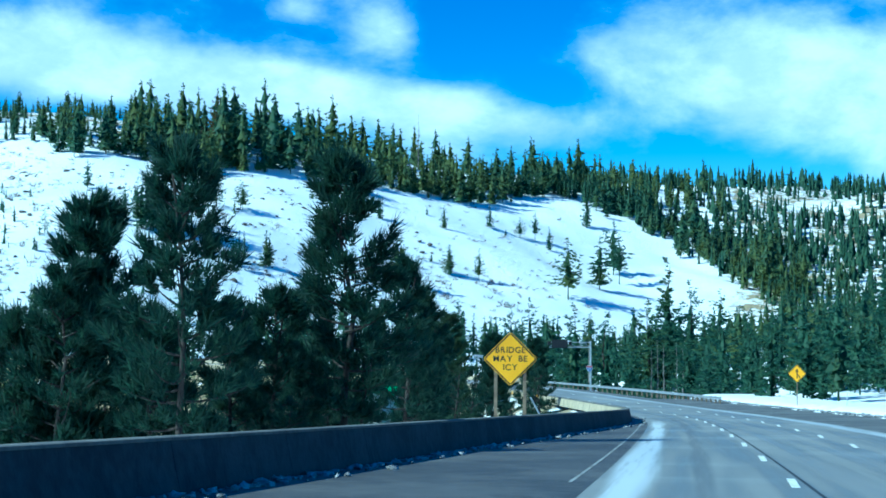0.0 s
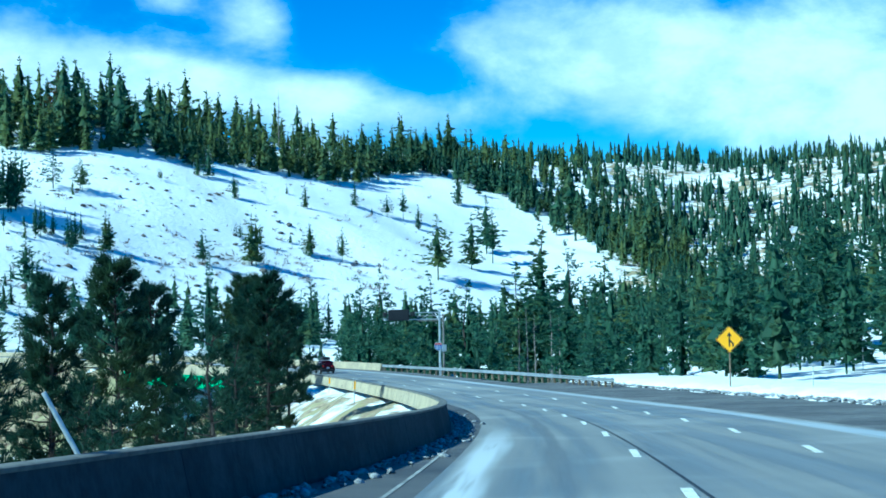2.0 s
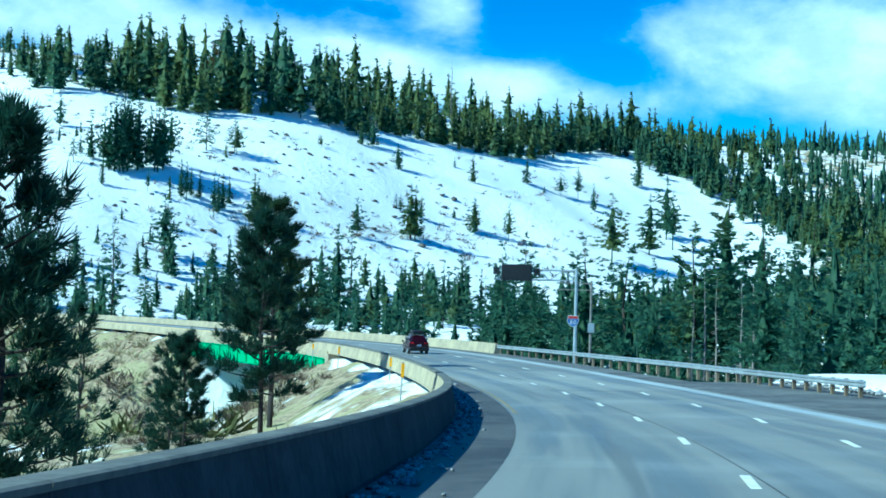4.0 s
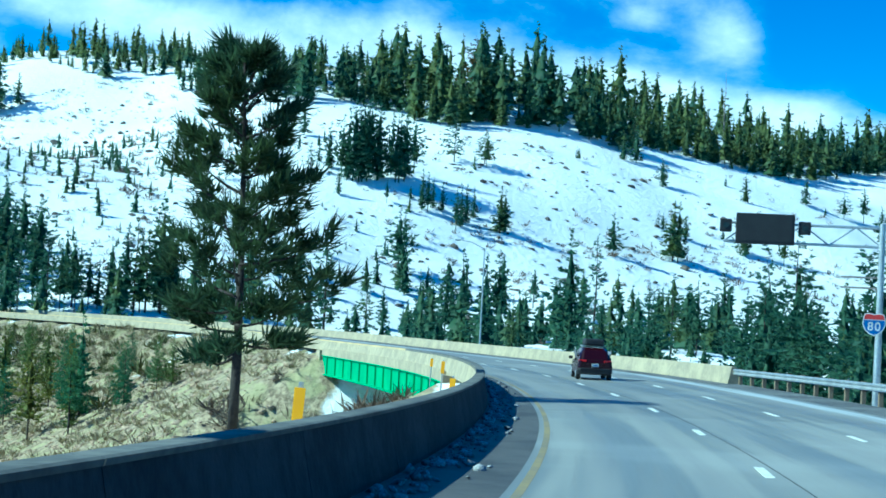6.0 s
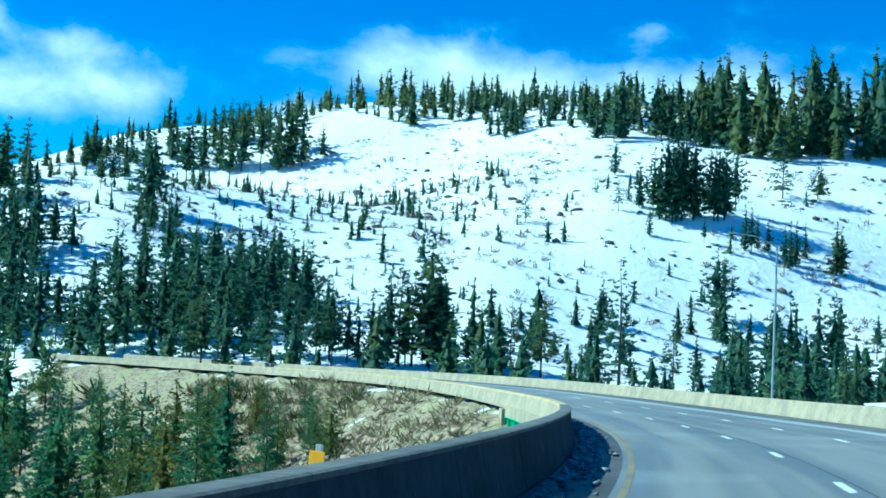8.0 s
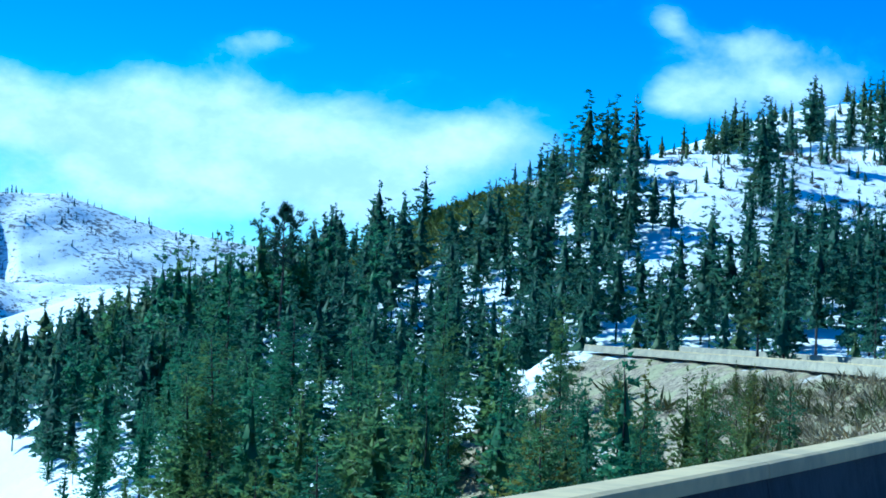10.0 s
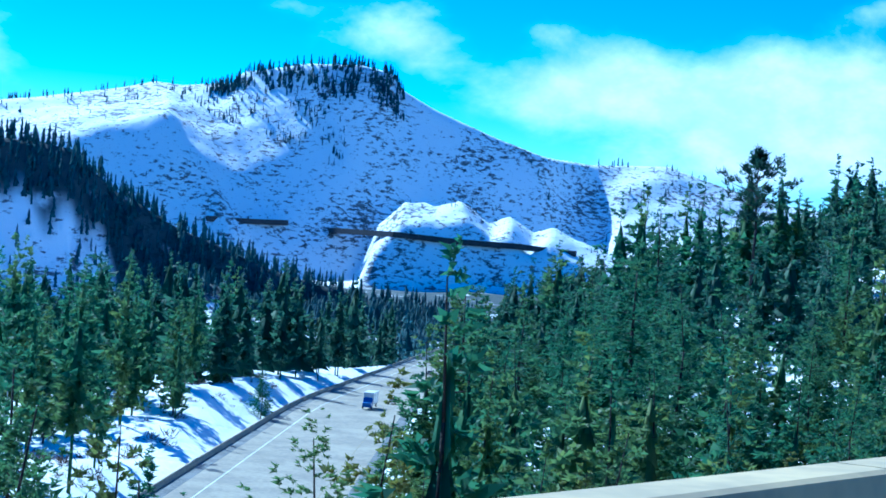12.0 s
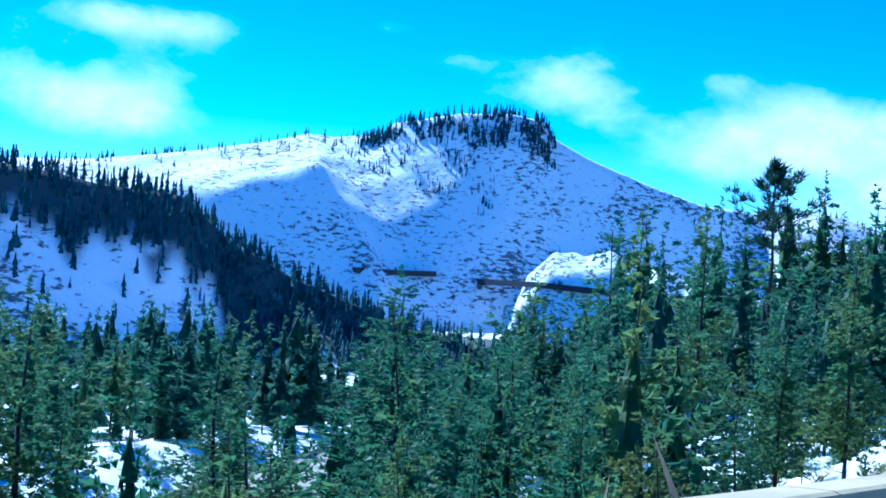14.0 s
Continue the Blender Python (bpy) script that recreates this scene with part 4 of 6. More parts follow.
UMBRELLA = pine_parts(rng, 24.0, 22, 5.0, 9, 0.62, rounded=True)
OPEN = []
for k in range(4):
    data = needle_crown(rng, 20.0, (4.4, 3.8, 5.0, 4.2)[k], (0.16, 0.26, 0.12, 0.2)[k], 36, 5, 6, 0.9, (0.78, 0.68, 0.88, 0.72)[k], 0.7, 0.4, 0.2)
    OPEN.append((trunk_mesh("trunk", rng, 19.4, 0.26, 14, 2.6, MAT_BARK, 6), crown_mesh("crown", data, MAT_NEEDLE)))
RUST = (trunk_mesh("trunk", rng, 19.3, 0.3, 10, 2.4, MAT_BARK), crown_mesh("crown", needle_crown(rng, 20.0, 3.6, 0.2, 50, 5, 6, 0.9, 0.6), MAT_RUST))
SNAG = trunk_mesh("trunk", rng, 20.0, 0.28, 46, 1.9, MAT_DEAD)
NEAR = []
for k in range(6):
    data = needle_crown(rng, 20.0, (3.3, 3.7, 3.0, 4.1, 3.4, 2.8)[k], (0.1, 0.2, 0.12, 0.26, 0.08, 0.3)[k], (84, 88, 82, 80, 90, 78)[k], 12, 8, 0.48, (0.76, 0.66, 0.86, 0.6, 0.72, 0.56)[k], thin=0.15)
    NEAR.append((trunk_mesh("trunk", rng, 18.6, 0.2, 14, 2.2, MAT_BARK, 6), crown_mesh("crown", data, MAT_LIT_NEEDLE)))
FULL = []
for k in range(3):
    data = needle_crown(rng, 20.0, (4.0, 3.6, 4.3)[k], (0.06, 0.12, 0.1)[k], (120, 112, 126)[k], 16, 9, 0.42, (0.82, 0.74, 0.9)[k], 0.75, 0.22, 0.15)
    FULL.append((trunk_mesh("trunk", rng, 18.6, 0.24, 16, 2.4, MAT_BARK, 7), crown_mesh("crown", data, MAT_LIT_NEEDLE)))
SLENDER = [(a[0], crown_mesh("crown", b, MAT_LIT_NEEDLE)) for a, b in zip(FIRS, FIR_CROWNS)]
DISTANT = [(a[0], crown_mesh("crown", b, MAT_LIT_NEEDLE)) for a, b in zip(SLOPE_FIRS, SLOPE_CROWNS)]
YELLOWISH = [(a, b.copy()) for a, b in SLENDER[:4]]
for a, b in YELLOWISH:
    b.materials[0] = MAT_YOUNG


def plant(x, y, height, meshes, full, name, label, group="", sink=0.3, wide=1.0):
    """One tree as a thing: trunk and crown standing on the land."""
    k = height / full
    m = pose(x, y, land_at(x, y) - sink, 0, 0, rng.random() * 360) @ Matrix.Diagonal((k * wide * (0.85 + 0.3 * rng.random()),) * 2 + (k, 1))
    thing = holder(name, m, label, "tree", group)
    part("trunk", meshes[0], thing)
    if len(meshes) > 1:
        part("crown", meshes[1], thing)
    return thing


SLOPE = [(-212, 730, 18.4), (-260, 800, 22.1), (-250, 811, 15.7), (-332, 797, 16.3), (-284, 711, 11.3), (-227, 872, 6.5), (-219, 924, 15.9), (-219, 942, 18.5), (-192, 897, 13.3), (-218, 1044, 12.8), (-206, 1061, 13), (-188, 1075, 11.5), (-178, 1090, 13.4), (-158, 1088, 16.6), (-176, 761, 17.2), (-159, 788, 25.1), (-164, 831, 10.8), (-175, 827, 7.6), (-140, 841, 16.9), (-307, 687, 12.6), (-307, 719, 4.8), (-237, 616, 13.1), (-222, 659, 23.3), (-233, 688, 10.9), (-305, 732, 5.2), (-152, 849, 5.4)]
SLOPE2 = [(-191, 895, 12.7), (-158, 927, 15.3), (-137, 977, 15.1), (-110, 993, 19.1), (-100, 984, 16.1), (-119, 987, 13.1), (-127, 977, 4.4), (-173, 951, 5.7), (-141, 843, 16.5), (-157, 789, 24.9), (-173, 827, 8.2), (-84, 1084, 26.6), (-72, 1114, 11.7), (-59, 978, 35.7), (-54, 954, 31.4), (-63, 910, 31.5), (-77, 862, 34.3), (-152, 851, 4.5), (-214, 930, 19.3), (-216, 1044, 13), (-210, 1056, 13.2), (-203, 1053, 15), (-186, 1067, 10.6), (-157, 1082, 12.6), (-138, 1091, 7.7), (-125, 849, 18.3), (-211, 732, 17), (-248, 808, 15.5), (-225, 869, 7.2), (-267, 915, 6.6)]
CLUMP = [(-281, 721, 18.8), (-272, 714, 24.9), (-268, 716, 33.4), (-265, 718, 31.5), (-265, 724, 32.2), (-261, 724, 30.4), (-260, 734, 25.5), (-254, 728, 30), (-254, 734, 25.3), (-256, 747, 25.2), (-239, 717, 16.3), (-237, 723, 12.2), (-234, 725, 11.6), (-224, 720, 16.6), (-224, 733, 12.7), (-267, 702, 10.8), (-289, 728, 8.4), (-251, 711, 9.4), (-237, 718, 15.4), (-224, 715, 16.5), (-224, 725, 15.7), (-270, 715, 28.5), (-266, 717, 32.6), (-264, 720, 33.7), (-261, 723, 31.7), (-255, 727, 28.5), (-253, 731, 27.6)]
FOOT = [(-202, 512, 14.6), (-195, 513, 18.8), (-188, 520, 8.1), (-182, 523, 28.1), (-189, 563, 14.2), (-200, 599, 13), (-164, 541, 17.7), (-162, 543, 17.4), (-184, 609, 22.2), (-180, 612, 27.7), (-174, 616, 26.1), (-171, 619, 27.4), (-174, 661, 12.6), (-101, 466, 24.1), (-124, 562, 30.3), (-88, 477, 14), (-82, 472, 14.2), (-77, 472, 15.7), (-89, 554, 20.9), (-84, 558, 15.6), (-110, 459, 9.9), (-120, 572, 11.5), (-102, 462, 5.2), (-189, 517, 5.4), (-207, 423, 14.8), (-199, 420, 16.9), (-243, 482, 16.8), (-237, 485, 19.5), (-231, 488, 15.4), (-221, 498, 23.2), (-219, 500, 20.8), (-216, 502, 22.2), (-214, 505, 18.3), (-209, 506, 10.5), (-206, 508, 8.1)]
FOOT2 = [(-271, 488, 21.4), (-262, 487, 25.5), (-257, 490, 20), (-251, 489, 22.4), (-244, 489, 18.2), (-236, 489, 16.9), (-234, 491, 18.2), (-230, 492, 14.5), (-226, 495, 16.2), (-223, 497, 21.8), (-220, 499, 20.8), (-217, 503, 30), (-215, 504, 23.7), (-276, 487, 17.1), (-241, 489, 14.4), (-228, 493, 12.3)]
RIGHT = [(29, 256, 22.8), (33, 241, 10.8), (34, 210, 22.2), (21, 278, 16.1), (12, 294, 16.5), (2, 304, 24.5), (-9, 343, 29.8), (-4, 334, 25.3), (-12, 314, 28.8), (-21, 323, 28.5), (-29, 342, 26.4), (24, 252, 13.4), (32, 216, 9.6), (16, 283, 11.7), (7, 294, 17.5), (-1, 314, 20.2), (-37, 352, 16.8), (-46, 371, 16.8), (31, 246, 9.7), (23, 268, 12)]
BARE_TREES = [(-8, 248, 12.3), (-7, 246, 11.2), (-5, 245, 11.1), (-4, 243, 10.1), (-9, 248, 11.1), (-12, 252, 11.4)]
RIGHT2 = [(-50, 396, 24.7), (-43, 377, 23.9), (-39, 358, 18.4)]
CREST9 = [(-399, 616, 27.3), (-374, 574, 29.2), (-438, 580, 22.2), (-446, 578, 24), (-428, 555, 29.9), (-499, 541, 21.4), (-463, 568, 14.9), (-418, 606, 17.5), (-406, 584, 14.8), (-403, 586, 15.6), (-541, 841, 27.6), (-522, 840, 17.6), (-588, 844, 24.5), (-577, 844, 24.3), (-593, 836, 20.7), (-558, 840, 25.2), (-589, 813, 16.8), (-581, 816, 27.9), (-572, 819, 34.6), (-558, 820, 37), (-547, 822, 34.8), (-539, 825, 32.5), (-533, 828, 35.6), (-526, 829, 32.3), (-536, 823, 37.2), (-564, 818, 33.5)]
VALLEY = [(-412, 444, 36.1), (-401, 447, 28.6), (-391, 411, 36), (-397, 426, 33.8), (-395, 416, 37), (-379, 396, 29.8), (-337, 375, 24), (-204, 351, 26.1), (-287, 316, 28.3), (-324, 428, 23.4), (-340, 438, 32.5), (-400, 434, 30.4), (-389, 418, 31.8), (-400, 451, 24.3), (-344, 394, 24.8), (-356, 385, 23.9), (-207, 366, 20.7), (-232, 386, 19.4), (-241, 393, 18.5), (-215, 375, 20), (-220, 390, 18.6), (-247, 370, 17.5), (-288, 364, 21.6)]
VALLEY2 = [(-226, 374, 26), (-251, 362, 24), (-238, 349, 30.1), (-329, 401, 33.3), (-239, 395, 25.7), (-217, 399, 17), (-301, 386, 19.1), (-228, 398, 17.2), (-204, 390, 13.2), (-220, 384, 18.4)]
VALLEY3 = [(-418, 466, 30.7), (-405, 449, 32.7), (-393, 428, 33.8), (-378, 412, 36), (-412, 477, 25), (-227, 358, 29.3), (-196, 353, 24.8), (-184, 355, 20.8), (-173, 354, 21.3), (-169, 359, 21.3), (-159, 356, 20), (-123, 337, 13.6), (-211, 386, 22)]
LEFT = [(-15, 43, 12.8), (-19, 46, 14.1), (-13, 55, 13.4), (-15, 53, 9.6), (-14, 72, 12.3), (-19, 44, 11.8), (-16, 51, 9.7), (-18, 98, 12.6), (-19, 73, 13.8), (-21, 45, 11.7), (-18, 49, 10.4)]
LEFT2 = [(-25, 184, 12.4), (-37, 222, 16.3), (-29, 185, 9.3)]
LEFT4 = [(-13, 118, 8.7), (-23, 131, 13.4), (-24, 141, 13.4), (-21, 152, 13.6), (-21, 116, 10), (-19, 101, 8.9), (-17, 91, 9.3)]
SINGLES = [(-220, 353, 27.7), (-239, 362, 23.1), (-243, 374, 25.9), (-210, 367, 20.7), (-226, 387, 19.2), (-212, 375, 18.8), (-146, 330, 19.0), (-409, 343, 11.2)]
FAR_SIDE = [(-365, 307, 26.6), (-386, 308, 28.2), (-406, 311, 24.6), (-378, 326, 20.9), (-438, 329, 21.1), (-439, 334, 17.4), (-529, 338, 29.4), (-380, 310, 21.7), (-340, 307, 21.4), (-410, 325, 20.3), (-460, 335, 28.5), (-320, 317, 15.6), (-400, 315, 19.5)]
WOODS_D = [(-168.3, 387.0, 4.7), (-171.7, 292.3, 8), (-121.5, 333.0, 7.4), (-178.0, 355.3, 12.4), (-180.0, 338.1, 13.3), (-176.9, 373.7, 6.5), (-169.9, 369.6, 7.3), (-137.0, 350.1, 7.7), (-169.1, 349.3, 6.9), (-151.4, 365.1, 10), (-167.4, 354.4, 8.1), (-182.2, 382.0, 9.9), (-143.3, 345.2, 9), (-133.0, 330.0, 9), (-149.4, 338.0, 8.5), (-175.6, 348.1, 11.7), (-160.2, 335.2, 5.5), (-141.2, 292.0, 14), (-149.4, 349.7, 7.7), (-147.1, 363.3, 9.3), (-178.5, 368.4, 9.1), (-173.3, 389.6, 5), (-127.3, 341.2, 8.6), (-187.3, 298.9, 7.5), (-106.3, 330.9, 6.4), (-155.3, 364.1, 12.2), (-151.6, 353.6, 11), (-130.0, 336.5, 13.1), (-182.3, 347.0, 6.6), (-156.2, 338.6, 9.3), (-145.2, 366.5, 7.4), (-166.7, 379.7, 7.5)]
WOODS_E = [(-269.7, 413.7, 5), (-255.4, 377.7, 8.3), (-217.3, 394.0, 9.6), (-242.4, 386.9, 13.2), (-238.1, 378.5, 17.2), (-222.8, 358.1, 15.5), (-125.2, 351.3, 5.9), (-251.0, 370.9, 9.9), (-109.8, 333.3, 6.6), (-118.3, 328.4, 13), (-165.4, 364.6, 13.6), (-245.8, 404.5, 5.4), (-269.4, 410.1, 6.2), (-233.0, 398.6, 7.7), (-253.3, 397.1, 9.4), (-237.2, 385.1, 9.5), (-224.9, 405.2, 6.5), (-132.2, 346.6, 10.1), (-149.6, 333.6, 6), (-111.6, 329.3, 9.3), (-210.9, 348.1, 13.6), (-216.6, 369.4, 14.7), (-150.2, 373.2, 5), (-191.9, 346.4, 15.4), (-144.3, 350.3, 9), (-206.4, 384.2, 11.8), (-265.7, 372.3, 16.1), (-208.1, 401.6, 6.2), (-214.5, 352.5, 18.1), (-167.3, 336.5, 10.6), (-119.4, 339.9, 7.5), (-158.4, 373.8, 7.7)]
WOODS_A = [(-166.4, 348.8, 15.7), (-307.8, 387.4, 18.1), (-255.1, 356.1, 8.5), (-271.2, 368.8, 7.1), (-321.4, 387.8, 13.8), (-261.6, 352.1, 13.7), (-202.5, 382.4, 14.9), (-243.6, 349.7, 18.2), (-314.1, 374.6, 10), (-282.2, 410.2, 13.1), (-244.0, 376.7, 8), (-268.8, 384.4, 18.2), (-282.8, 356.6, 21.4), (-243.5, 361.3, 18.4), (-268.3, 390.8, 15.4), (-237.1, 373.0, 16.4), (-282.1, 379.7, 15.2), (-288.7, 377.7, 19.2), (-257.0, 391.4, 17.2), (-184.9, 371.8, 12.8), (-188.2, 365.3, 14.2), (-294.6, 376.6, 15.2), (-214.1, 356.4, 8.2), (-224.3, 380.9, 18.2), (-259.3, 406.0, 13.9), (-329.6, 391.0, 20.1), (-307.2, 396.9, 17.4), (-295.2, 382.4, 12.4), (-181.1, 376.4, 12.2), (-286.1, 370.7, 11.9), (-264.2, 376.7, 20), (-323.0, 377.8, 12.5)]
WOODS_B = [(-232.6, 366.8, 16.8), (-262.6, 360.9, 14.9), (-314.6, 386.4, 19), (-307.8, 382.3, 12.6), (-291.2, 394.6, 17.9), (-190.8, 350.3, 20), (-174.4, 370.5, 13.6), (-199.1, 345.5, 15.1), (-225.2, 363.3, 16.4), (-303.5, 376.5, 13.2), (-219.5, 350.0, 23.2), (-203.8, 396.5, 5.1), (-279.7, 395.0, 11.1), (-233.1, 346.6, 9.2), (-305.6, 365.2, 7.5), (-275.6, 365.8, 7.5), (-193.1, 357.2, 16.5), (-276.1, 359.2, 14.4), (-179.9, 370.9, 11.9), (-156.3, 345.2, 14.5), (-221.2, 355.1, 22.6), (-296.8, 368.0, 6.6), (-230.1, 379.7, 17.4), (-153.5, 356.9, 13.5), (-161.4, 367.1, 10.3), (-260.0, 411.6, 11.3), (-248.8, 381.2, 8.9), (-320.0, 365.4, 6.8), (-270.1, 379.5, 15.2), (-235.0, 380.9, 22.1), (-274.5, 410.1, 13.4), (-210.0, 398.0, 6.2)]
WOODS_C = [(-350.4, 220.1, 25.7), (-200.7, 254.2, 23.1), (-259.3, 308.8, 19.4), (-312.4, 301.5, 25.4), (-409.8, 221.7, 15.7), (-276.5, 255.1, 25.1), (-372.3, 230.5, 11.2), (-375.6, 278.2, 10.8), (-398.6, 310.3, 12), (-290.8, 215.4, 12.8), (-399.0, 214.3, 17.8), (-181.1, 239.9, 23.9), (-284.6, 254.6, 22.2), (-371.1, 266.9, 10.5), (-402.2, 196.3, 19.2), (-187.0, 271.8, 25.4), (-367.0, 307.5, 15.4), (-211.2, 185.9, 15), (-298.8, 242.4, 25.1), (-371.2, 211.5, 11), (-387.6, 306.0, 22.3), (-276.7, 189.3, 25.1), (-386.8, 204.7, 21.3), (-294.8, 309.6, 20.3), (-396.3, 254.5, 25.7), (-343.4, 210.2, 24.2), (-398.8, 247.3, 25.9), (-204.7, 201.9, 11.4), (-299.3, 293.0, 23), (-370.2, 250.3, 17.2), (-343.9, 292.3, 18.6), (-316.1, 307.3, 14.8)]
VERGE_A = [(41.1, 206.8, 6.5), (7.7, 201.7, 11.9), (11.8, 196.2, 11.9), (33.9, 166.0, 6.7), (-63.9, 386.2, 18.3), (-29.3, 319.4, 10.7), (6.0, 225.4, 10.7), (-5.3, 318.2, 10), (-96.2, 411.6, 13.7), (49.6, 183.4, 17.7), (-40.6, 362.8, 7.9), (-74.8, 385.7, 13), (19.7, 257.2, 14.8), (-68.7, 343.2, 8.9), (-14.0, 292.7, 16.1), (46.3, 140.8, 19.1), (-3.0, 300.3, 11), (-75.0, 397.2, 11.8), (-80.6, 378.2, 10.3), (40.6, 163.1, 14.7), (41.4, 145.2, 8.1), (12.5, 284.4, 10.7), (-16.8, 320.5, 6.6), (-20.9, 282.2, 8.6), (-0.2, 288.9, 19.7), (-53.0, 333.2, 16.1), (-110.0, 421.9, 14.6), (-4.5, 274.9, 11.1), (-33.2, 319.8, 11), (7.3, 267.4, 12.3), (-60.9, 371.4, 16.9), (-0.1, 243.4, 9.9)]
VERGE_B = [(42.3, 129.8, 17.9), (44.1, 171.0, 6.6), (22.1, 213.7, 12.9), (-10.9, 322.9, 21.8), (-42.9, 357.7, 15.4), (-40.5, 337.6, 10.1), (-80.1, 402.7, 11.2), (-84.5, 380.1, 6), (21.7, 170.3, 6.9), (11.1, 222.8, 6.9), (-67.9, 379.4, 12.1), (-76.2, 404.1, 8), (33.5, 202.7, 10.5), (20.1, 270.8, 14), (-57.4, 356.3, 8), (-45.9, 332.4, 12), (46.1, 132.1, 12.4), (-71.1, 385.5, 12.8), (-56.5, 337.2, 9.5), (6.9, 216.6, 7.5), (-33.4, 286.6, 13.5), (-70.9, 363.7, 11.5), (36.2, 170.5, 13.8), (55.5, 140.1, 17.8), (-30.6, 352.2, 9.9), (35.6, 137.7, 6.3), (-99.4, 423.6, 7.2), (-67.4, 388.6, 14.7), (25.6, 135.6, 15.8), (-12.6, 275.8, 13.9), (-95.6, 384.7, 16.8), (-20.0, 331.4, 9.3)]
VERGE_C = [(-115.1, 418.9, 13.7), (52.9, 154.8, 16.7), (-93.8, 398.5, 11.4), (14.4, 273.5, 10.8), (-12.1, 246.1, 13.3), (-49.7, 375.0, 13.5), (0.3, 276.3, 11.6), (-91.3, 385.2, 14.6), (-39.2, 308.9, 18.9), (-21.7, 267.1, 10.2), (-16.4, 280.1, 20.3), (29.0, 204.8, 17.8), (31.1, 151.7, 12.6), (-108.1, 408.2, 12.6), (-91.2, 415.6, 7.4), (-7.0, 296.3, 12.7), (51.4, 143.6, 12.3), (-45.7, 322.4, 7), (-113.1, 404.5, 16.5), (-76.8, 361.9, 11), (17.4, 237.5, 9.3), (17.3, 246.5, 12.7), (44.7, 191.3, 10.1), (11.8, 217.1, 10.9), (24.6, 245.0, 14.4), (-31.5, 301.0, 11.9), (-3.1, 236.9, 12.1), (26.9, 180.3, 7.8), (-76.4, 349.9, 7.1)]
MEDIAN = [(-33.6, 170.1, 6.3), (-22.2, 74.0, 10), (-48.6, 111.7, 7.7), (-56.4, 139.7, 5.5), (-27.3, 117.2, 10.9), (-36.8, 48.6, 7.4), (-23.5, 52.1, 6.3), (-54.5, 166.5, 6.9), (-52.6, 143.5, 6.8), (-29.5, 163.2, 9.4), (-17.7, 77.0, 10.1), (-28.6, 102.6, 9.5), (-26.8, 62.4, 6.8), (-31.4, 71.6, 8.1), (-40.5, 125.7, 6.2), (-27.8, 155.8, 8.4), (-42.9, 69.8, 11), (-43.4, 170.1, 7.9), (-59.4, 52.8, 8.9), (-24.8, 83.3, 5), (-21.6, 121.6, 7.1), (-37.3, 56.0, 12), (-35.2, 187.2, 11.9), (-29.7, 110.2, 6.9), (-35.5, 104.5, 5.9), (-50.1, 172.3, 11.2), (-35.2, 198.8, 9.3), (-44.1, 156.0, 9.9), (-44.3, 66.5, 9.1), (-42.9, 133.8, 10.7), (-55.4, 91.6, 7.8), (-41.7, 104.3, 9.4), (-56.6, 111.4, 11.4)]


def in_clearing(x, y):
    """The open snow bank and road cutting below the bend, where only single trees stand."""
    return -430 < x < -128 and 300 < y < 323 + 0.171 * (-80 - x)


def stand(rows, kinds, full, name, label, group, wide=1.0, kept=False):
    for x, y, h in rows:
        if in_clearing(x, y) and not kept:
            continue
        if not kept and -330 < x < -150 and 300 < y < 359 + 0.094 * (-109 - x):      # only low trees stand on the bank below the bend
            h = min(h, max(4.0, -10.5 - 0.03 * math.hypot(x + 131, y - 373) - land_at(x, y)))
        plant(x, y, h, kinds[int(rng.random() * len(kinds))], full, name, label, group, wide=wide)


stand(SLOPE, SLOPE_FIRS + OPEN, 20.0, "conifer_tree", "dark green conifer standing alone on a sunlit snow slope", "conifers on the open snow slope", 1.25)
stand(FOOT, SLOPE_FIRS + OPEN, 20.0, "conifer_tree", "tall dark conifer at the foot of the snow slope", "conifers at the foot of the slope", 1.05)
stand(FOOT2, SLOPE_FIRS, 20.0, "conifer_tree", "tall dark conifer in the hollow below the slope", "conifers at the foot of the slope", 1.05)
stand(RIGHT, FIRS, 20.0, "conifer_tree", "tall dense dark conifer behind the outer shoulder", "conifers beside the road", 1.3)
stand(RIGHT2, FIRS, 20.0, "conifer_tree", "tall dense conifer behind the concrete barrier", "conifers beside the road", 1.1)
stand(VALLEY, DISTANT, 20.0, "conifer_tree", "tall green conifer rising from the valley below the road", "conifers in the valley", 1.05)
stand(VALLEY2, NEAR, 20.0, "conifer_tree", "green conifer rising from the ravine below the barrier", "conifers in the valley", 1.05)
stand(VALLEY3, DISTANT, 20.0, "conifer_tree", "dark conifer on the wooded ravine side", "conifers in the valley", 1.05)
stand(WOODS_A, SLENDER, 20.0, "conifer_tree", "full green conifer on the steep side below the barrier", "conifers in the valley", 1.05)
stand(WOODS_B, SLENDER, 20.0, "conifer_tree", "full green conifer on the steep side below the barrier", "conifers in the valley", 1.05)
stand(WOODS_C, DISTANT, 20.0, "conifer_tree", "full green conifer in the valley wood", "conifers in the valley", 1.05)
stand(WOODS_E, NEAR, 20.0, "conifer_tree", "green conifer on the steep bank below the barrier", "conifers in the valley", 1.05)
stand(SINGLES, FULL, 20.0, "conifer_tree", "tall green pine standing by itself above the snowy bank", "conifers in the valley", 1.3, True)
stand(FAR_SIDE, DISTANT, 20.0, "conifer_tree", "tall slender pine on the snow beyond the valley road", "conifers beyond the valley road", 1.0, True)
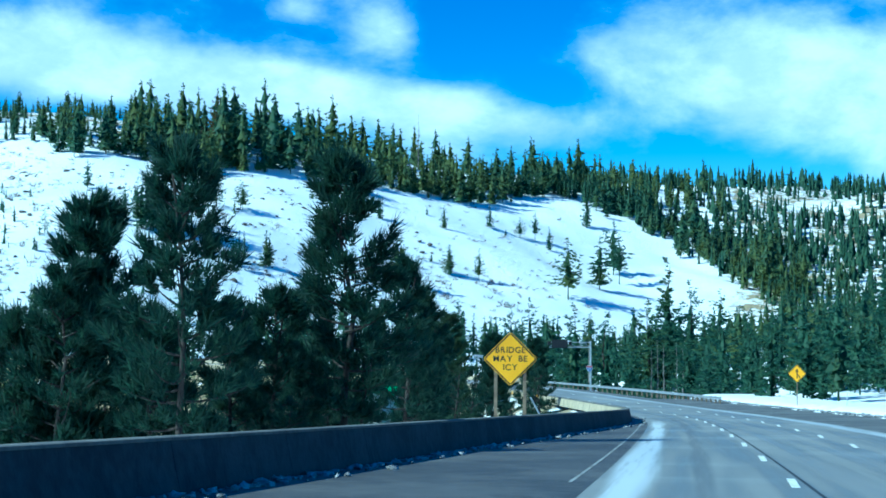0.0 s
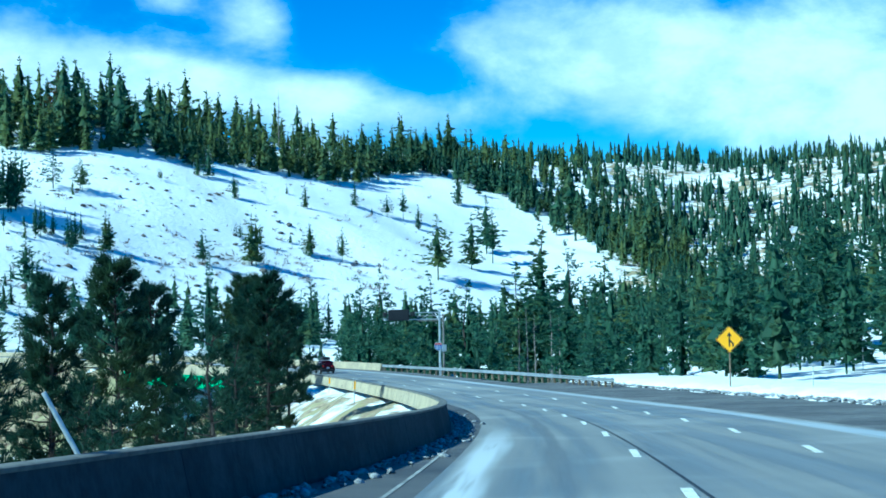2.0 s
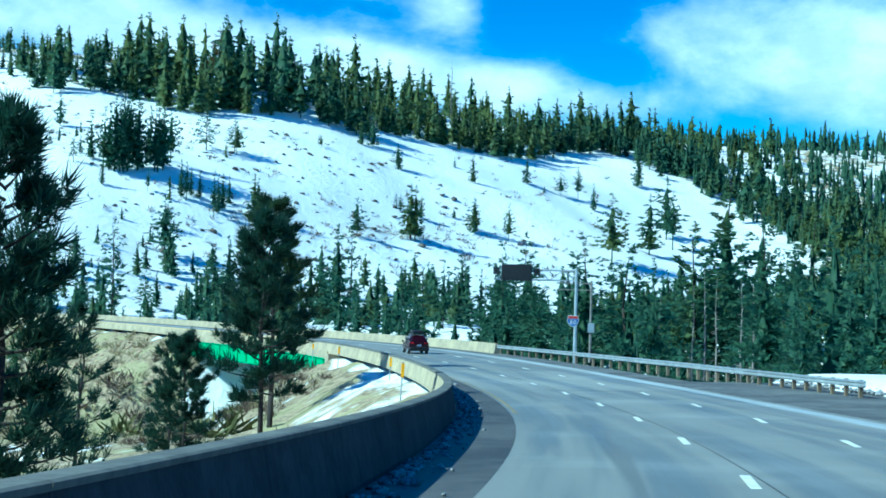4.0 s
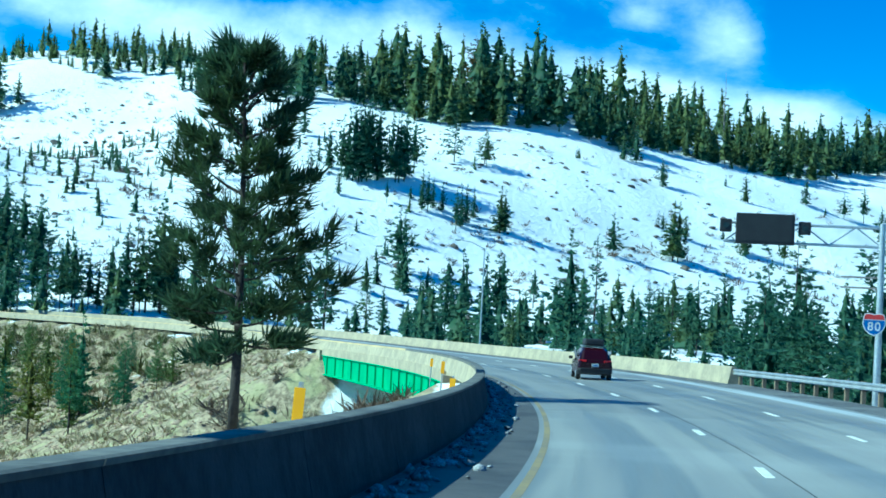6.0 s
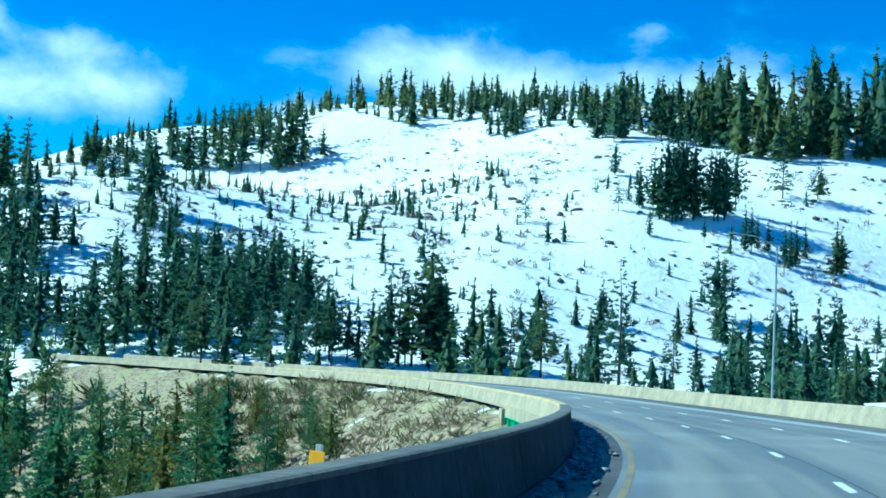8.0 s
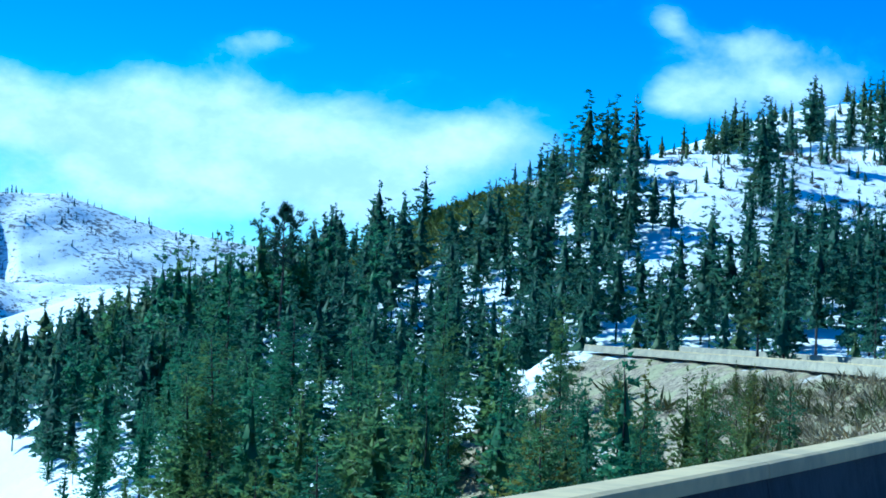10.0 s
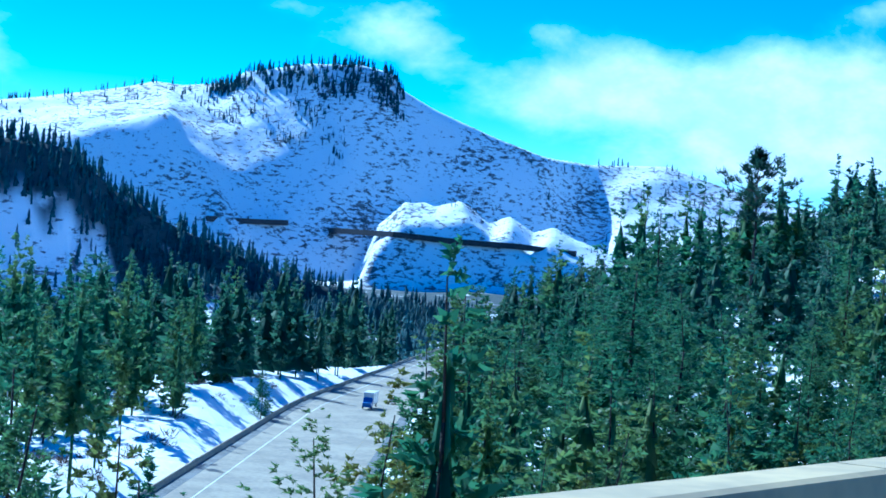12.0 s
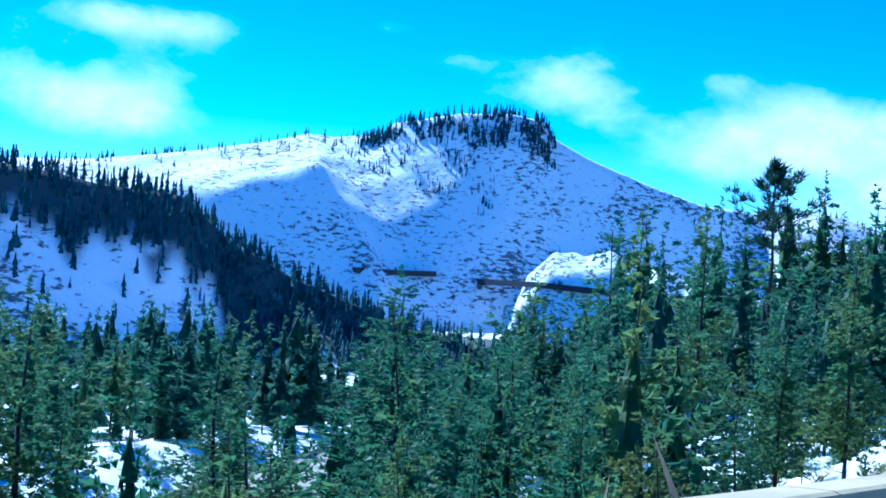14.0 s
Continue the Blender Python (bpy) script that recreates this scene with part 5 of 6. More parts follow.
for k in range(90):                                     # young trees on the steep bank, low enough to see over
    tx, ty = rng.uniform(-270, -122), rng.uniform(300, 362)
    low_top = -10.0 - 0.105 * math.hypot(tx + 95, ty - 335) - land_at(tx, ty)
    if in_clearing(tx, ty) and low_top > 3 and float(lower_road(np.array([tx]), np.array([ty]))[0][0]) > 17 and beside(np.array([tx]), np.array([ty]))[1][0] < -8:
        plant(tx, ty, min(low_top, 6 + 8 * rng.random()), (YELLOWISH if k % 3 == 0 else SLENDER)[k % 3], 20.0, "conifer_tree", "young conifer on the steep snowy bank below the barrier", "conifers in the valley", wide=1.25)
stand(WOODS_D, YELLOWISH, 20.0, "conifer_tree", "young yellow-green conifer on the bank below the barrier", "conifers in the valley", 1.05)
stand(MEDIAN, SMALL_PINES, 16.0, "pine_tree", "dark bushy pine behind the barrier", "pines behind the median barrier")
for k in range(34):                                     # thicket of young pines on the fill slope below the barrier
    ts, tl = 34 + 92 * (k + rng.random()) / 34, -5.0 - 22 * rng.random()
    tp = on_road(ts, float(left_edge(ts)) + tl)
    plant(tp[0], tp[1], float(np.clip(tp[2] + 1.2 + 3.0 * rng.random() - land_at(tp[0], tp[1]), 4, 15)), SMALL_PINES[k % 3], 16.0, "pine_tree", "dark bushy young pine crowded below the barrier", "pines behind the median barrier", wide=1.15)
stand(LEFT, PINES, 16.0, "pine_tree", "dark open pine with bushy needles behind the barrier", "pines behind the median barrier", 0.98)
stand(LEFT2, PINES[2:3], 16.0, "pine_tree", "dark open pine in the ravine behind the barrier", "pines behind the median barrier", 0.95)
stand(LEFT4, PINES, 16.0, "pine_tree", "dark open pine below the road", "pines behind the median barrier")
stand(BARE_TREES, [(SNAG,)], 20.0, "bare_tree", "slender leafless grey tree at the edge of the wood", "bare trees beside the road", 0.7)
plant(-304, 933, 38, RUST, 20.0, "conifer_tree", "tall dying conifer with rust-brown needles on the ridge", "conifers on the ridge")
plant(-206, 1096, 40, (SNAG,), 20.0, "dead_tree", "tall bare grey dead tree on the ridge", "dead trees")
plant(-372.5, 431.8, 16.9 - land_at(-372.5, 431.8), UMBRELLA, 24.0, "pine_tree", "tall pine with a flat spreading top above the valley wood", "conifers in the valley")
plant(-428, 572, 23, (SNAG,), 20.0, "dead_tree", "bare grey dead tree on the snowy ridge", "dead trees")


# woods too many to count, joined
MID_CROWNS = [both(tiers(rng, 17.0, 8, 5, w * 0.5, b + 0.03), needle_crown(rng, 20.0, w, b, 30, 5, 4, 1.05, q * 0.88, thin=0.24)) for w, b, q in ((3.0, 0.1, 0.9), (3.4, 0.2, 0.72), (3.8, 0.14, 0.95), (3.2, 0.28, 0.66), (4.2, 0.1, 0.8), (2.8, 0.22, 0.75))]
FAR_CROWNS = [both(tiers(rng, 18.0, 8, 6, w * 0.72, b), needle_crown(rng, 20.0, w, b, 20, 3, 3, 1.6, q * 0.88, thin=0.26)) for w, b, q in ((3.1, 0.06, 0.9), (3.5, 0.12, 0.75), (3.9, 0.08, 0.98), (3.3, 0.2, 0.66), (2.9, 0.1, 0.85), (4.2, 0.16, 0.72))]
SMALL_CROWNS = [both(tiers(rng, 20.0, 5, 4, w * 0.72, 0.05, 0.8), needle_crown(rng, 20.0, w, 0.08, 10, 3, 2, 2.0, q, thin=0.24)) for w, q in ((3.2, 0.9), (3.6, 0.75), (4.0, 0.95), (3.0, 0.8))]
TINY_CROWNS = [tiers(rng, 20.0, 5, 4, w, 0.04) for w in (2.8, 3.4, 2.5, 3.0)]


def woods(name, rows, crowns, label, mat=None, trunks=True, wide=1.0):
    """Many trees in one mesh, each a turned and scaled crown on a stem."""
    allv, allt, stems, n = [], [], [], 0
    for x, y, z, h in rows:
        v, t = crowns[int(rng.random() * len(crowns))]
        a, k = rng.random() * 6.28, h / 20.0
        w = k * wide * (0.82 + 0.45 * rng.random())
        c, s = math.cos(a) * w, math.sin(a) * w
        allv.append(np.stack([v[:, 0] * c - v[:, 1] * s + x, v[:, 0] * s + v[:, 1] * c + y, v[:, 2] * k + z - 0.3], -1))
        allt.append(t + n)
        n += len(v)
        if trunks:
            r = 0.011 * h
            allv.append(np.array([(x - r, y - r * 0.6, z - 1), (x + r, y - r * 0.6, z - 1), (x, y + r, z - 1), (x, y, z + h * 0.9)]))
            allt.append(np.array([(0, 1, 3), (1, 2, 3), (2, 0, 3)]) + n)
            n += 4
    return tagged(new(name, quick_mesh(name, np.concatenate(allv), [], np.concatenate(allt), mat or MAT_NEEDLE)), label, "trees", kind="stuff")


def scatter(count, x0, x1, y0, y1, keep, low, high, clear=()):
    """Places on the land inside a stretch of the plan where keep(x, y, z) is likely."""
    x, y = rng.uniform(x0, x1, count), rng.uniform(y0, y1, count)
    z = land(x, y)
    s, lat = beside(x, y)
    r, _ = lower_road(x, y)
    ok = (rng.random(count) < keep(x, y, z)) & ((lat < left_edge(s) - 4) | (lat > np.where(s < 205, 27, 19)) | (s < -110) | (s > 548)) & (r > 19)
    h = low + (high - low) * rng.random(count) ** 1.3
    return np.stack([x, y, z, h], -1)[ok]


def patchy(x, y, k=1.0):
    return np.clip(0.5 + 0.5 * (np.sin(x * 0.05 * k + 2 * np.sin(y * 0.03 * k)) + np.sin(y * 0.06 * k + 1.7 * np.sin(x * 0.04 * k))) / 1.5, 0, 1)


def ridge_line(x):
    """How far back the open snow reaches up the hill before the wood on its crest begins."""
    return np.interp(x, [-620, -560, -470, -380, -304, -230, -180, -140, -110, -60, 0, 40], [760, 880, 885, 862, 872, 945, 1020, 1090, 1150, 1125, 1050, 950])


woods("snowfield_conifers", [(x, y, land_at(x, y), h) for x, y, h in SLOPE2], SLOPE_CROWNS, "green conifers scattered over an open snowfield", wide=1.2)
woods("slope_clump", [(x, y, land_at(x, y), h) for x, y, h in CLUMP], SLOPE_CROWNS, "close stand of dark conifers half way up the snow slope", wide=0.85)
woods("ridge_conifers", [(x, y, land_at(x, y), h) for x, y, h in CREST9], SLOPE_CROWNS, "dark conifers on the snowy ridge against the sky", wide=1.15)
woods("verge_conifers", [(x, y, land_at(x, y), h) for x, y, h in VERGE_A + VERGE_B + VERGE_C], SLOPE_CROWNS, "dense dark conifer wood behind the outer shoulder", wide=1.02)
crest = scatter(7500, -660, 60, 780, 1330, lambda x, y, z: np.where(y > ridge_line(x) + 8 * np.sin(x * 0.09), np.clip(0.45 + 0.9 * patchy(x, y, 1.6), 0, 1) * np.exp(-np.maximum(0, y - ridge_line(x) - 40) / 60), 0.0), 11, 27)
crest[:, 3] *= 0.82 + 0.75 * rng.random(len(crest)) ** 2
crest[:, 3] *= 1 + 0.3 * smoothstep(-crest[:, 0], 220, 300) * (1 - smoothstep(-crest[:, 0], 345, 390)) - 0.42 * smoothstep(-crest[:, 0], 360, 425)
woods("ridge_wood", crest, FAR_CROWNS, "dense green conifer wood along the snowy ridge")
east = scatter(9000, -160, 330, 620, 1480, lambda x, y, z: np.where((x > np.interp(y, [620, 760, 900, 953, 1052, 1093, 1142, 1189, 1300], [60, 50, 35, 24, -2, -33, -71, -124, -160])), (0.5 * patchy(x, y, 0.7) + 0.4) * np.where(y > 1200, 0.5, 1.0), 0.0), 9, 19)
woods("hillside_wood", east[east[:, 1] < 1000], SMALL_CROWNS, "conifer wood on the far hillside, greener where the sun reaches it")
woods("hillside_wood", east[east[:, 1] >= 1000], TINY_CROWNS, "conifer wood on the upper hillside")
skyline = scatter(1500, -160, 700, 1380, 1700, lambda x, y, z: 0.5 * patchy(x, y, 0.5) + 0.05, 14, 26)
woods("far_skyline_wood", skyline, SMALL_CROWNS, "conifers along the distant skyline")
foot = scatter(850, -260, 40, 430, 690, lambda x, y, z: np.where(z < 5, 0.8 * patchy(x, y, 1.5) + 0.1, 0.02), 6, 18)
woods("foot_wood", foot, FAR_CROWNS, "mixed conifers along the foot of the slope", wide=1.1)
verge = scatter(1250, -60, 130, 110, 470, lambda x, y, z: np.where(beside(x, y)[1] > 24, 0.5 * patchy(x, y, 1.2) + 0.3, 0.0), 7, 16)
verge_front = beside(verge[:, 0], verge[:, 1])[1] < 42
woods("roadside_wood", verge[verge_front], MID_CROWNS, "dense dark conifer wood beyond the outer shoulder")
woods("roadside_wood", verge[~verge_front], FAR_CROWNS, "dark conifer wood deeper behind the outer shoulder")
west = scatter(2100, -640, -270, 360, 660, lambda x, y, z: np.where((y > np.interp(x, LOWER[::-1, 0], LOWER[::-1, 1]) + 22) & (y < np.interp(x, [-640, -520, -440, -380, -300, -215], [600, 560, 560, 590, 560, 500])) & (np.hypot(x + 131, y - 373) > 170), np.where((x < -440) & (x > -520) & (y > 500) & (y < 556), 0.12, 1.0) * np.where(z > 20, 0.30, 0.75) * (0.35 + 0.65 * patchy(x, y, 1.3)), 0.0), 13, 26)
woods("ravine_wood", west[west[:, 0] > -430], MID_CROWNS, "dense dark conifer wood on the shoulder of the hill", wide=1.1)
woods("ravine_wood", west[west[:, 0] <= -430], FAR_CROWNS, "dark conifer wood far along the shoulder of the hill", wide=1.1)
slope_scrub = scatter(850, -480, -230, 560, 800, lambda x, y, z: np.where(x < -0.55 * (y - 560) - 250, 0.7, 0.16), 1.8, 8)
woods("slope_saplings", slope_scrub, SMALL_CROWNS, "young conifers scattered over the snow slope", wide=1.3)
low_valley = scatter(1500, -760, -150, 180, 400, lambda x, y, z: np.where(y < np.interp(x, LOWER[::-1, 0], LOWER[::-1, 1]) - 17, (0.34 * patchy(x, y, 1.1) + 0.08) * smoothstep(np.hypot(x + 131, y - 373), 120, 180), 0.0), 17, 33)
near_valley = np.hypot(low_valley[:, 0] + 105, low_valley[:, 1] - 345) < 330
woods("valley_wood", low_valley[near_valley], SLOPE_CROWNS, "thin conifer wood over snow in the valley", MAT_LIT_NEEDLE, wide=0.8)
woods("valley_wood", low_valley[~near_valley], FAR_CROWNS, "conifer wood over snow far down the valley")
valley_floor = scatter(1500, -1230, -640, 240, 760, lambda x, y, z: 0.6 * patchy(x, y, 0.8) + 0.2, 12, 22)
woods("valley_floor_wood", valley_floor, SMALL_CROWNS, "dark conifer wood on the valley floor", MAT_SHADE_NEEDLE)
left_bank = scatter(300, -170, -40, 40, 280, lambda x, y, z: np.where(x < -62 - 0.12 * np.abs(y - 150), 0.5 * patchy(x, y, 2.0) + 0.12, 0.0), 5, 12)
woods("bank_wood", left_bank, MID_CROWNS, "young yellow-green pines on the bank below the road", MAT_YOUNG)


def polar_rows(fn, count, yaw0, yaw1, r0, r1, keep, low, high):
    yaw, r = rng.uniform(yaw0, yaw1, count), rng.uniform(r0, r1, count)
    x, y, z = (v[0] for v in fn(yaw[None], r[None]))
    ok = rng.random(count) < keep(yaw, r, z)
    return np.stack([x, y, z, low + (high - low) * rng.random(count)], -1)[ok]


def under_crest(yaws, offs):
    """Places on the mountain by their distance before its crest."""
    return mountain(yaws, crest_radius(yaws) + offs)


spur_rows = polar_rows(spur, 3600, 82, 112, 880, 1085, lambda a, r, z: np.clip(spur_cover(a, r) * 1.0 + 0.06 + 0.2 * (np.sin(a * 3 + r * 0.03) > 0.55), 0, 1), 8, 17)
woods("spur_wood", spur_rows, TINY_CROWNS, "conifer wood on the spur, its shade put in as blue-green colour", MAT_SHADE_NEEDLE, trunks=False)
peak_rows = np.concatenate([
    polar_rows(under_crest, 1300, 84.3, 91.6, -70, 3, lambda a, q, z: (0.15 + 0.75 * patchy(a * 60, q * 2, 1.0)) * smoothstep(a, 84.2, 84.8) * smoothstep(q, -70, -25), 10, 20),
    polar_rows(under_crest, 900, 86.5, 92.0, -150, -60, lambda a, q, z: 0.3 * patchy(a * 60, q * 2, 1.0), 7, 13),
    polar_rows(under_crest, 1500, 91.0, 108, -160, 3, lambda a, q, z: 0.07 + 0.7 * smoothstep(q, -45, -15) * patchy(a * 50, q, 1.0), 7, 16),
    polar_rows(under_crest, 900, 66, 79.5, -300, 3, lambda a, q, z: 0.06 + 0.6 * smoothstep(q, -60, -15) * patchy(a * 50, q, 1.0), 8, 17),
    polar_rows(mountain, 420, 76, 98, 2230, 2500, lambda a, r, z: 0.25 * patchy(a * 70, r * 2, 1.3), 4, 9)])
woods("summit_wood", peak_rows, TINY_CROWNS, "stunted conifers about the summit", MAT_SHADE_NEEDLE, trunks=False)
# ---------------------------------------------------------------- signs and roadside things
def lettering(name, text, size, m, parent, mat, thick=0.0):
    """Raised capitals, each letter a part, centred on m."""
    made, x = [], 0.0
    for ch in text:
        if ch == " ":
            x += 0.30 * size
            continue
        curve = bpy.data.curves.new(name, "FONT")
        curve.body, curve.size, curve.align_y = ch, size, "CENTER"
        curve.extrude, curve.offset = 0.002, thick
        tmp = new(name, curve)
        me = bpy.data.meshes.new_from_object(tmp.evaluated_get(bpy.context.evaluated_depsgraph_get()))
        bpy.data.objects.remove(tmp)
        me.materials.clear()
        me.materials.append(mat)
        xs = [v.co.x for v in me.vertices]
        made.append((me, x - min(xs)))
        x += max(xs) - min(xs) + 0.13 * size
    for me, at in made:
        part("letter", me, parent, "", m @ pose(at - (x - 0.13 * size) / 2, 0, 0))


def plate(name, outline, depth, mat, parent, m, label=""):
    """A flat sheet cut to an outline in its x-z plane, facing -y."""
    n = len(outline)
    verts = [(x, -depth / 2, z) for x, z in outline] + [(x, depth / 2, z) for x, z in outline]
    faces = [list(range(n)), list(range(2 * n - 1, n - 1, -1))] + [[i, i + n, (i + 1) % n + n, (i + 1) % n] for i in range(n)]
    me = mesh_of(name, verts, faces, mat)
    return part(name, me, parent, label, m)


def diamond(side, corner=0.06):
    r = side / math.sqrt(2)
    out = []
    for k in range(4):
        a = k * math.pi / 2
        c, s = math.cos(a), math.sin(a)
        for off in (-corner, corner):
            out.append((c * (r - corner) - s * off, s * (r - corner) + c * off))
    return out


def border(name, side, width, inset, parent, y):
    """The black rim of a warning sign, as four thin strips."""
    r = side / math.sqrt(2) - inset
    bm = bmesh.new()
    for k in range(4):
        a, b = k * math.pi / 2, (k + 1) * math.pi / 2
        p, q = Vector((math.cos(a) * r, 0, math.sin(a) * r)), Vector((math.cos(b) * r, 0, math.sin(b) * r))
        turn = Matrix.Rotation(-math.atan2(q.z - p.z, q.x - p.x), 4, "Y")
        box(bm, (q - p).length - 0.05, 0.004, width, Matrix.Translation((p + q) / 2 + Vector((0, y, 0))) @ turn)
    return part(name, done(bm, name, MAT_BLACK), parent)


def warning_sign(x, y, z, yaw, side, posts, label, words=()):
    thing = holder("warning_sign", pose(x, y, z, 0, 0, yaw), label, "road sign", "yellow warning signs")
    plate("sign_panel", diamond(side), 0.02, MAT_SIGN, thing, Matrix(), "yellow diamond panel")
    border("sign_border", side, 0.035 * side, 0.045 * side, thing, -0.014)
    for text, size, zz in words:
        lettering("lettering", text, size, pose(0, -0.013, zz, 90, 0, 0), thing, MAT_BLACK, 0.004)
    floor = land_at(x, y) - 0.6 - z
    for px_, w in posts:
        bm = bmesh.new()
        top = side * 0.72 - abs(px_) - 0.12
        box(bm, w, w, top - floor, pose(px_, 0.02 + w / 2, (top + floor) / 2), 0.01)
        part("post", done(bm, "post", MAT_POST), thing, "weathered timber post")
    return thing


WORDS = (("BRIDGE", 0.36, 0.37), ("MAY  BE", 0.36, 0.0), ("ICY", 0.36, -0.37))
warning_sign(-8.4, 66.4, -0.1, 8, 1.66, ((-0.62, 0.14), (0.62, 0.14)), "yellow diamond warning sign on two timber posts behind the barrier", WORDS)
warning_sign(13.8, 103.5, -0.8, -6, 1.66, ((-0.55, 0.15), (0.55, 0.15)), "yellow diamond warning sign on timber posts in the snowbank", WORDS)
merge = warning_sign(9.1, 168.2, -3.9, -2, 1.36, ((0.0, 0.10),), "yellow diamond merge sign with a black arrow, above the snowbank")
plate("arrow", [(-0.05, -0.5), (0.05, -0.5), (0.05, 0.22), (0.17, 0.22), (0.0, 0.52), (-0.17, 0.22), (-0.05, 0.22)], 0.006, MAT_BLACK, merge, pose(0, -0.014, 0))
plate("arrow_branch", [(0.05, -0.02), (0.05, -0.16), (0.2, -0.32), (0.2, -0.5), (0.3, -0.5), (0.3, -0.28)], 0.006, MAT_BLACK, merge, pose(0, -0.014, 0))

# message sign on its cantilever mast, with the route shield on the mast
mast = holder("message_sign", pose(-18.2, 243.4, -10.0, 0, 0, 14), "blank dark electronic message sign on a steel cantilever mast", "road sign")
bm = bmesh.new()
rod(bm, (0, 0, -0.5), (0, 0, 8.3), 0.17, 0.12, 14)
box(bm, 0.6, 0.6, 0.08, pose(0, 0, 0.3), 0.01)
part("mast", done(bm, "mast", MAT_STEEL, smooth=False), mast)
bm = bmesh.new()
rod(bm, (0, 0, 8.1), (-6.6, 0.05, 8.1), 0.06, 0.06)
rod(bm, (0, 0, 7.3), (-6.6, 0.05, 7.3), 0.06, 0.06)
for k in range(6):
    rod(bm, (-1.1 * k, 0.02, 8.1 if k % 2 else 7.3), (-1.1 * (k + 1), 0.02, 7.3 if k % 2 else 8.1), 0.035, 0.035, 6)
part("truss_arm", done(bm, "truss_arm", MAT_STEEL), mast)
bm = bmesh.new()
box(bm, 2.45, 0.35, 1.3, pose(-4.9, -0.25, 7.85), 0.03)
panel = part("display_cabinet", done(bm, "display_cabinet", MAT_BLACK), mast, "matt black display cabinet")
bm = bmesh.new()
box(bm, 2.2, 0.02, 1.05, pose(-4.9, -0.432, 7.85))
part("display_face", done(bm, "display_face", MAT_BLACK), panel, "dark unlit display face")
for bx in (-6.55, -3.25):
    bm = bmesh.new()
    box(bm, 0.5, 0.3, 0.55, pose(bx, -0.2, 7.95), 0.04)
    beacon = part("beacon", done(bm, "beacon", MAT_BLACK), mast, "black beacon box")
    bm = bmesh.new()
    rod(bm, (bx, -0.36, 7.95), (bx, -0.38, 7.95), 0.13, 0.13, 18)
    part("lens", done(bm, "lens", MAT_GLASSY), beacon)
shield = holder("route_shield", pose(-18.35, 242.95, -5.95, 0, 0, 12), "red and blue interstate route shield fixed to the mast", "road sign")
half = [(0.0, -0.5), (0.2, -0.42), (0.38, -0.26), (0.48, -0.02), (0.46, 0.2), (0.4, 0.42), (0.2, 0.46), (0.0, 0.42)]
plate("shield_panel", half + [(-x, z) for x, z in half[-2:0:-1]], 0.02, MAT_WHITE, shield, Matrix(), "white-edged shield panel")
low = [(0.0, -0.45), (0.18, -0.38), (0.34, -0.24), (0.435, -0.02), (0.425, 0.16)]
plate("blue_field", low + [(-x, z) for x, z in low[:0:-1]], 0.004, MAT_BLUE, shield, pose(0, -0.013, 0), "blue lower field")
plate("red_field", [(-0.425, 0.19), (0.425, 0.19), (0.37, 0.38), (0.2, 0.415), (0, 0.375), (-0.2, 0.415), (-0.37, 0.38)], 0.004, MAT_RED, shield, pose(0, -0.013, 0), "red top field")
lettering("lettering", "80", 0.5, pose(0, -0.016, -0.12, 90, 0, 0), shield, MAT_WHITE, 0.006)


def lamp_post(x, y, base, height, arm, yaw, label):
    thing = holder("street_lamp", pose(x, y, base, 0, 0, yaw), label, "street lamp", "lamp posts")
    bm = bmesh.new()
    rod(bm, (0, 0, -0.6), (0, 0, height), 0.11, 0.06, 12)
    box(bm, 0.34, 0.34, 0.06, pose(0, 0, 0.25), 0.01)
    part("pole", done(bm, "pole", MAT_STEEL), thing)
    bm = bmesh.new()
    rod(bm, (0, 0, height - 0.1), (-arm * 0.55, 0, height + 0.55), 0.045, 0.04, 8)
    rod(bm, (-arm * 0.55, 0, height + 0.55), (-arm, 0, height + 0.7), 0.04, 0.035, 8)
    part("arm", done(bm, "arm", MAT_STEEL), thing)
    bm = bmesh.new()
    box(bm, 0.62, 0.26, 0.14, pose(-arm - 0.25, 0, height + 0.7), 0.05)
    head = part("lamp_head", done(bm, "lamp_head", MAT_STEEL), thing)
    bm = bmesh.new()
    box(bm, 0.4, 0.2, 0.03, pose(-arm - 0.28, 0, height + 0.625))
    part("lens", done(bm, "lens", MAT_GLASSY), head)


lamp_post(-67.9, 328.6, -10.6, 11.4, 2.6, 28, "tall galvanised lamp post behind the outer barrier, unlit")
lamp_post(-10.6, 316.3, -10.6, 6.8, 1.2, 20, "short galvanised lamp post among the trees, unlit")

pole = holder("utility_pole", pose(-21.4, 282.9, -10.4, 0, 0, 8), "grey timber utility pole with a crossarm and a pale meter box", "utility pole")
bm = bmesh.new()
rod(bm, (0, 0, -0.5), (0, 0, 8.2), 0.16, 0.11, 10)
part("pole", done(bm, "pole", MAT_DEAD), pole)
for zz in (7.9, 7.2):
    bm = bmesh.new()
    box(bm, 3.8, 0.1, 0.12, pose(-1.8, 0, zz), 0.01)
    part("crossarm", done(bm, "crossarm", MAT_DEAD), pole)
bm = bmesh.new()
box(bm, 0.7, 0.3, 1.0, pose(0.05, -0.2, 3.2), 0.03)
part("meter_box", done(bm, "meter_box", MAT_STEEL), pole)

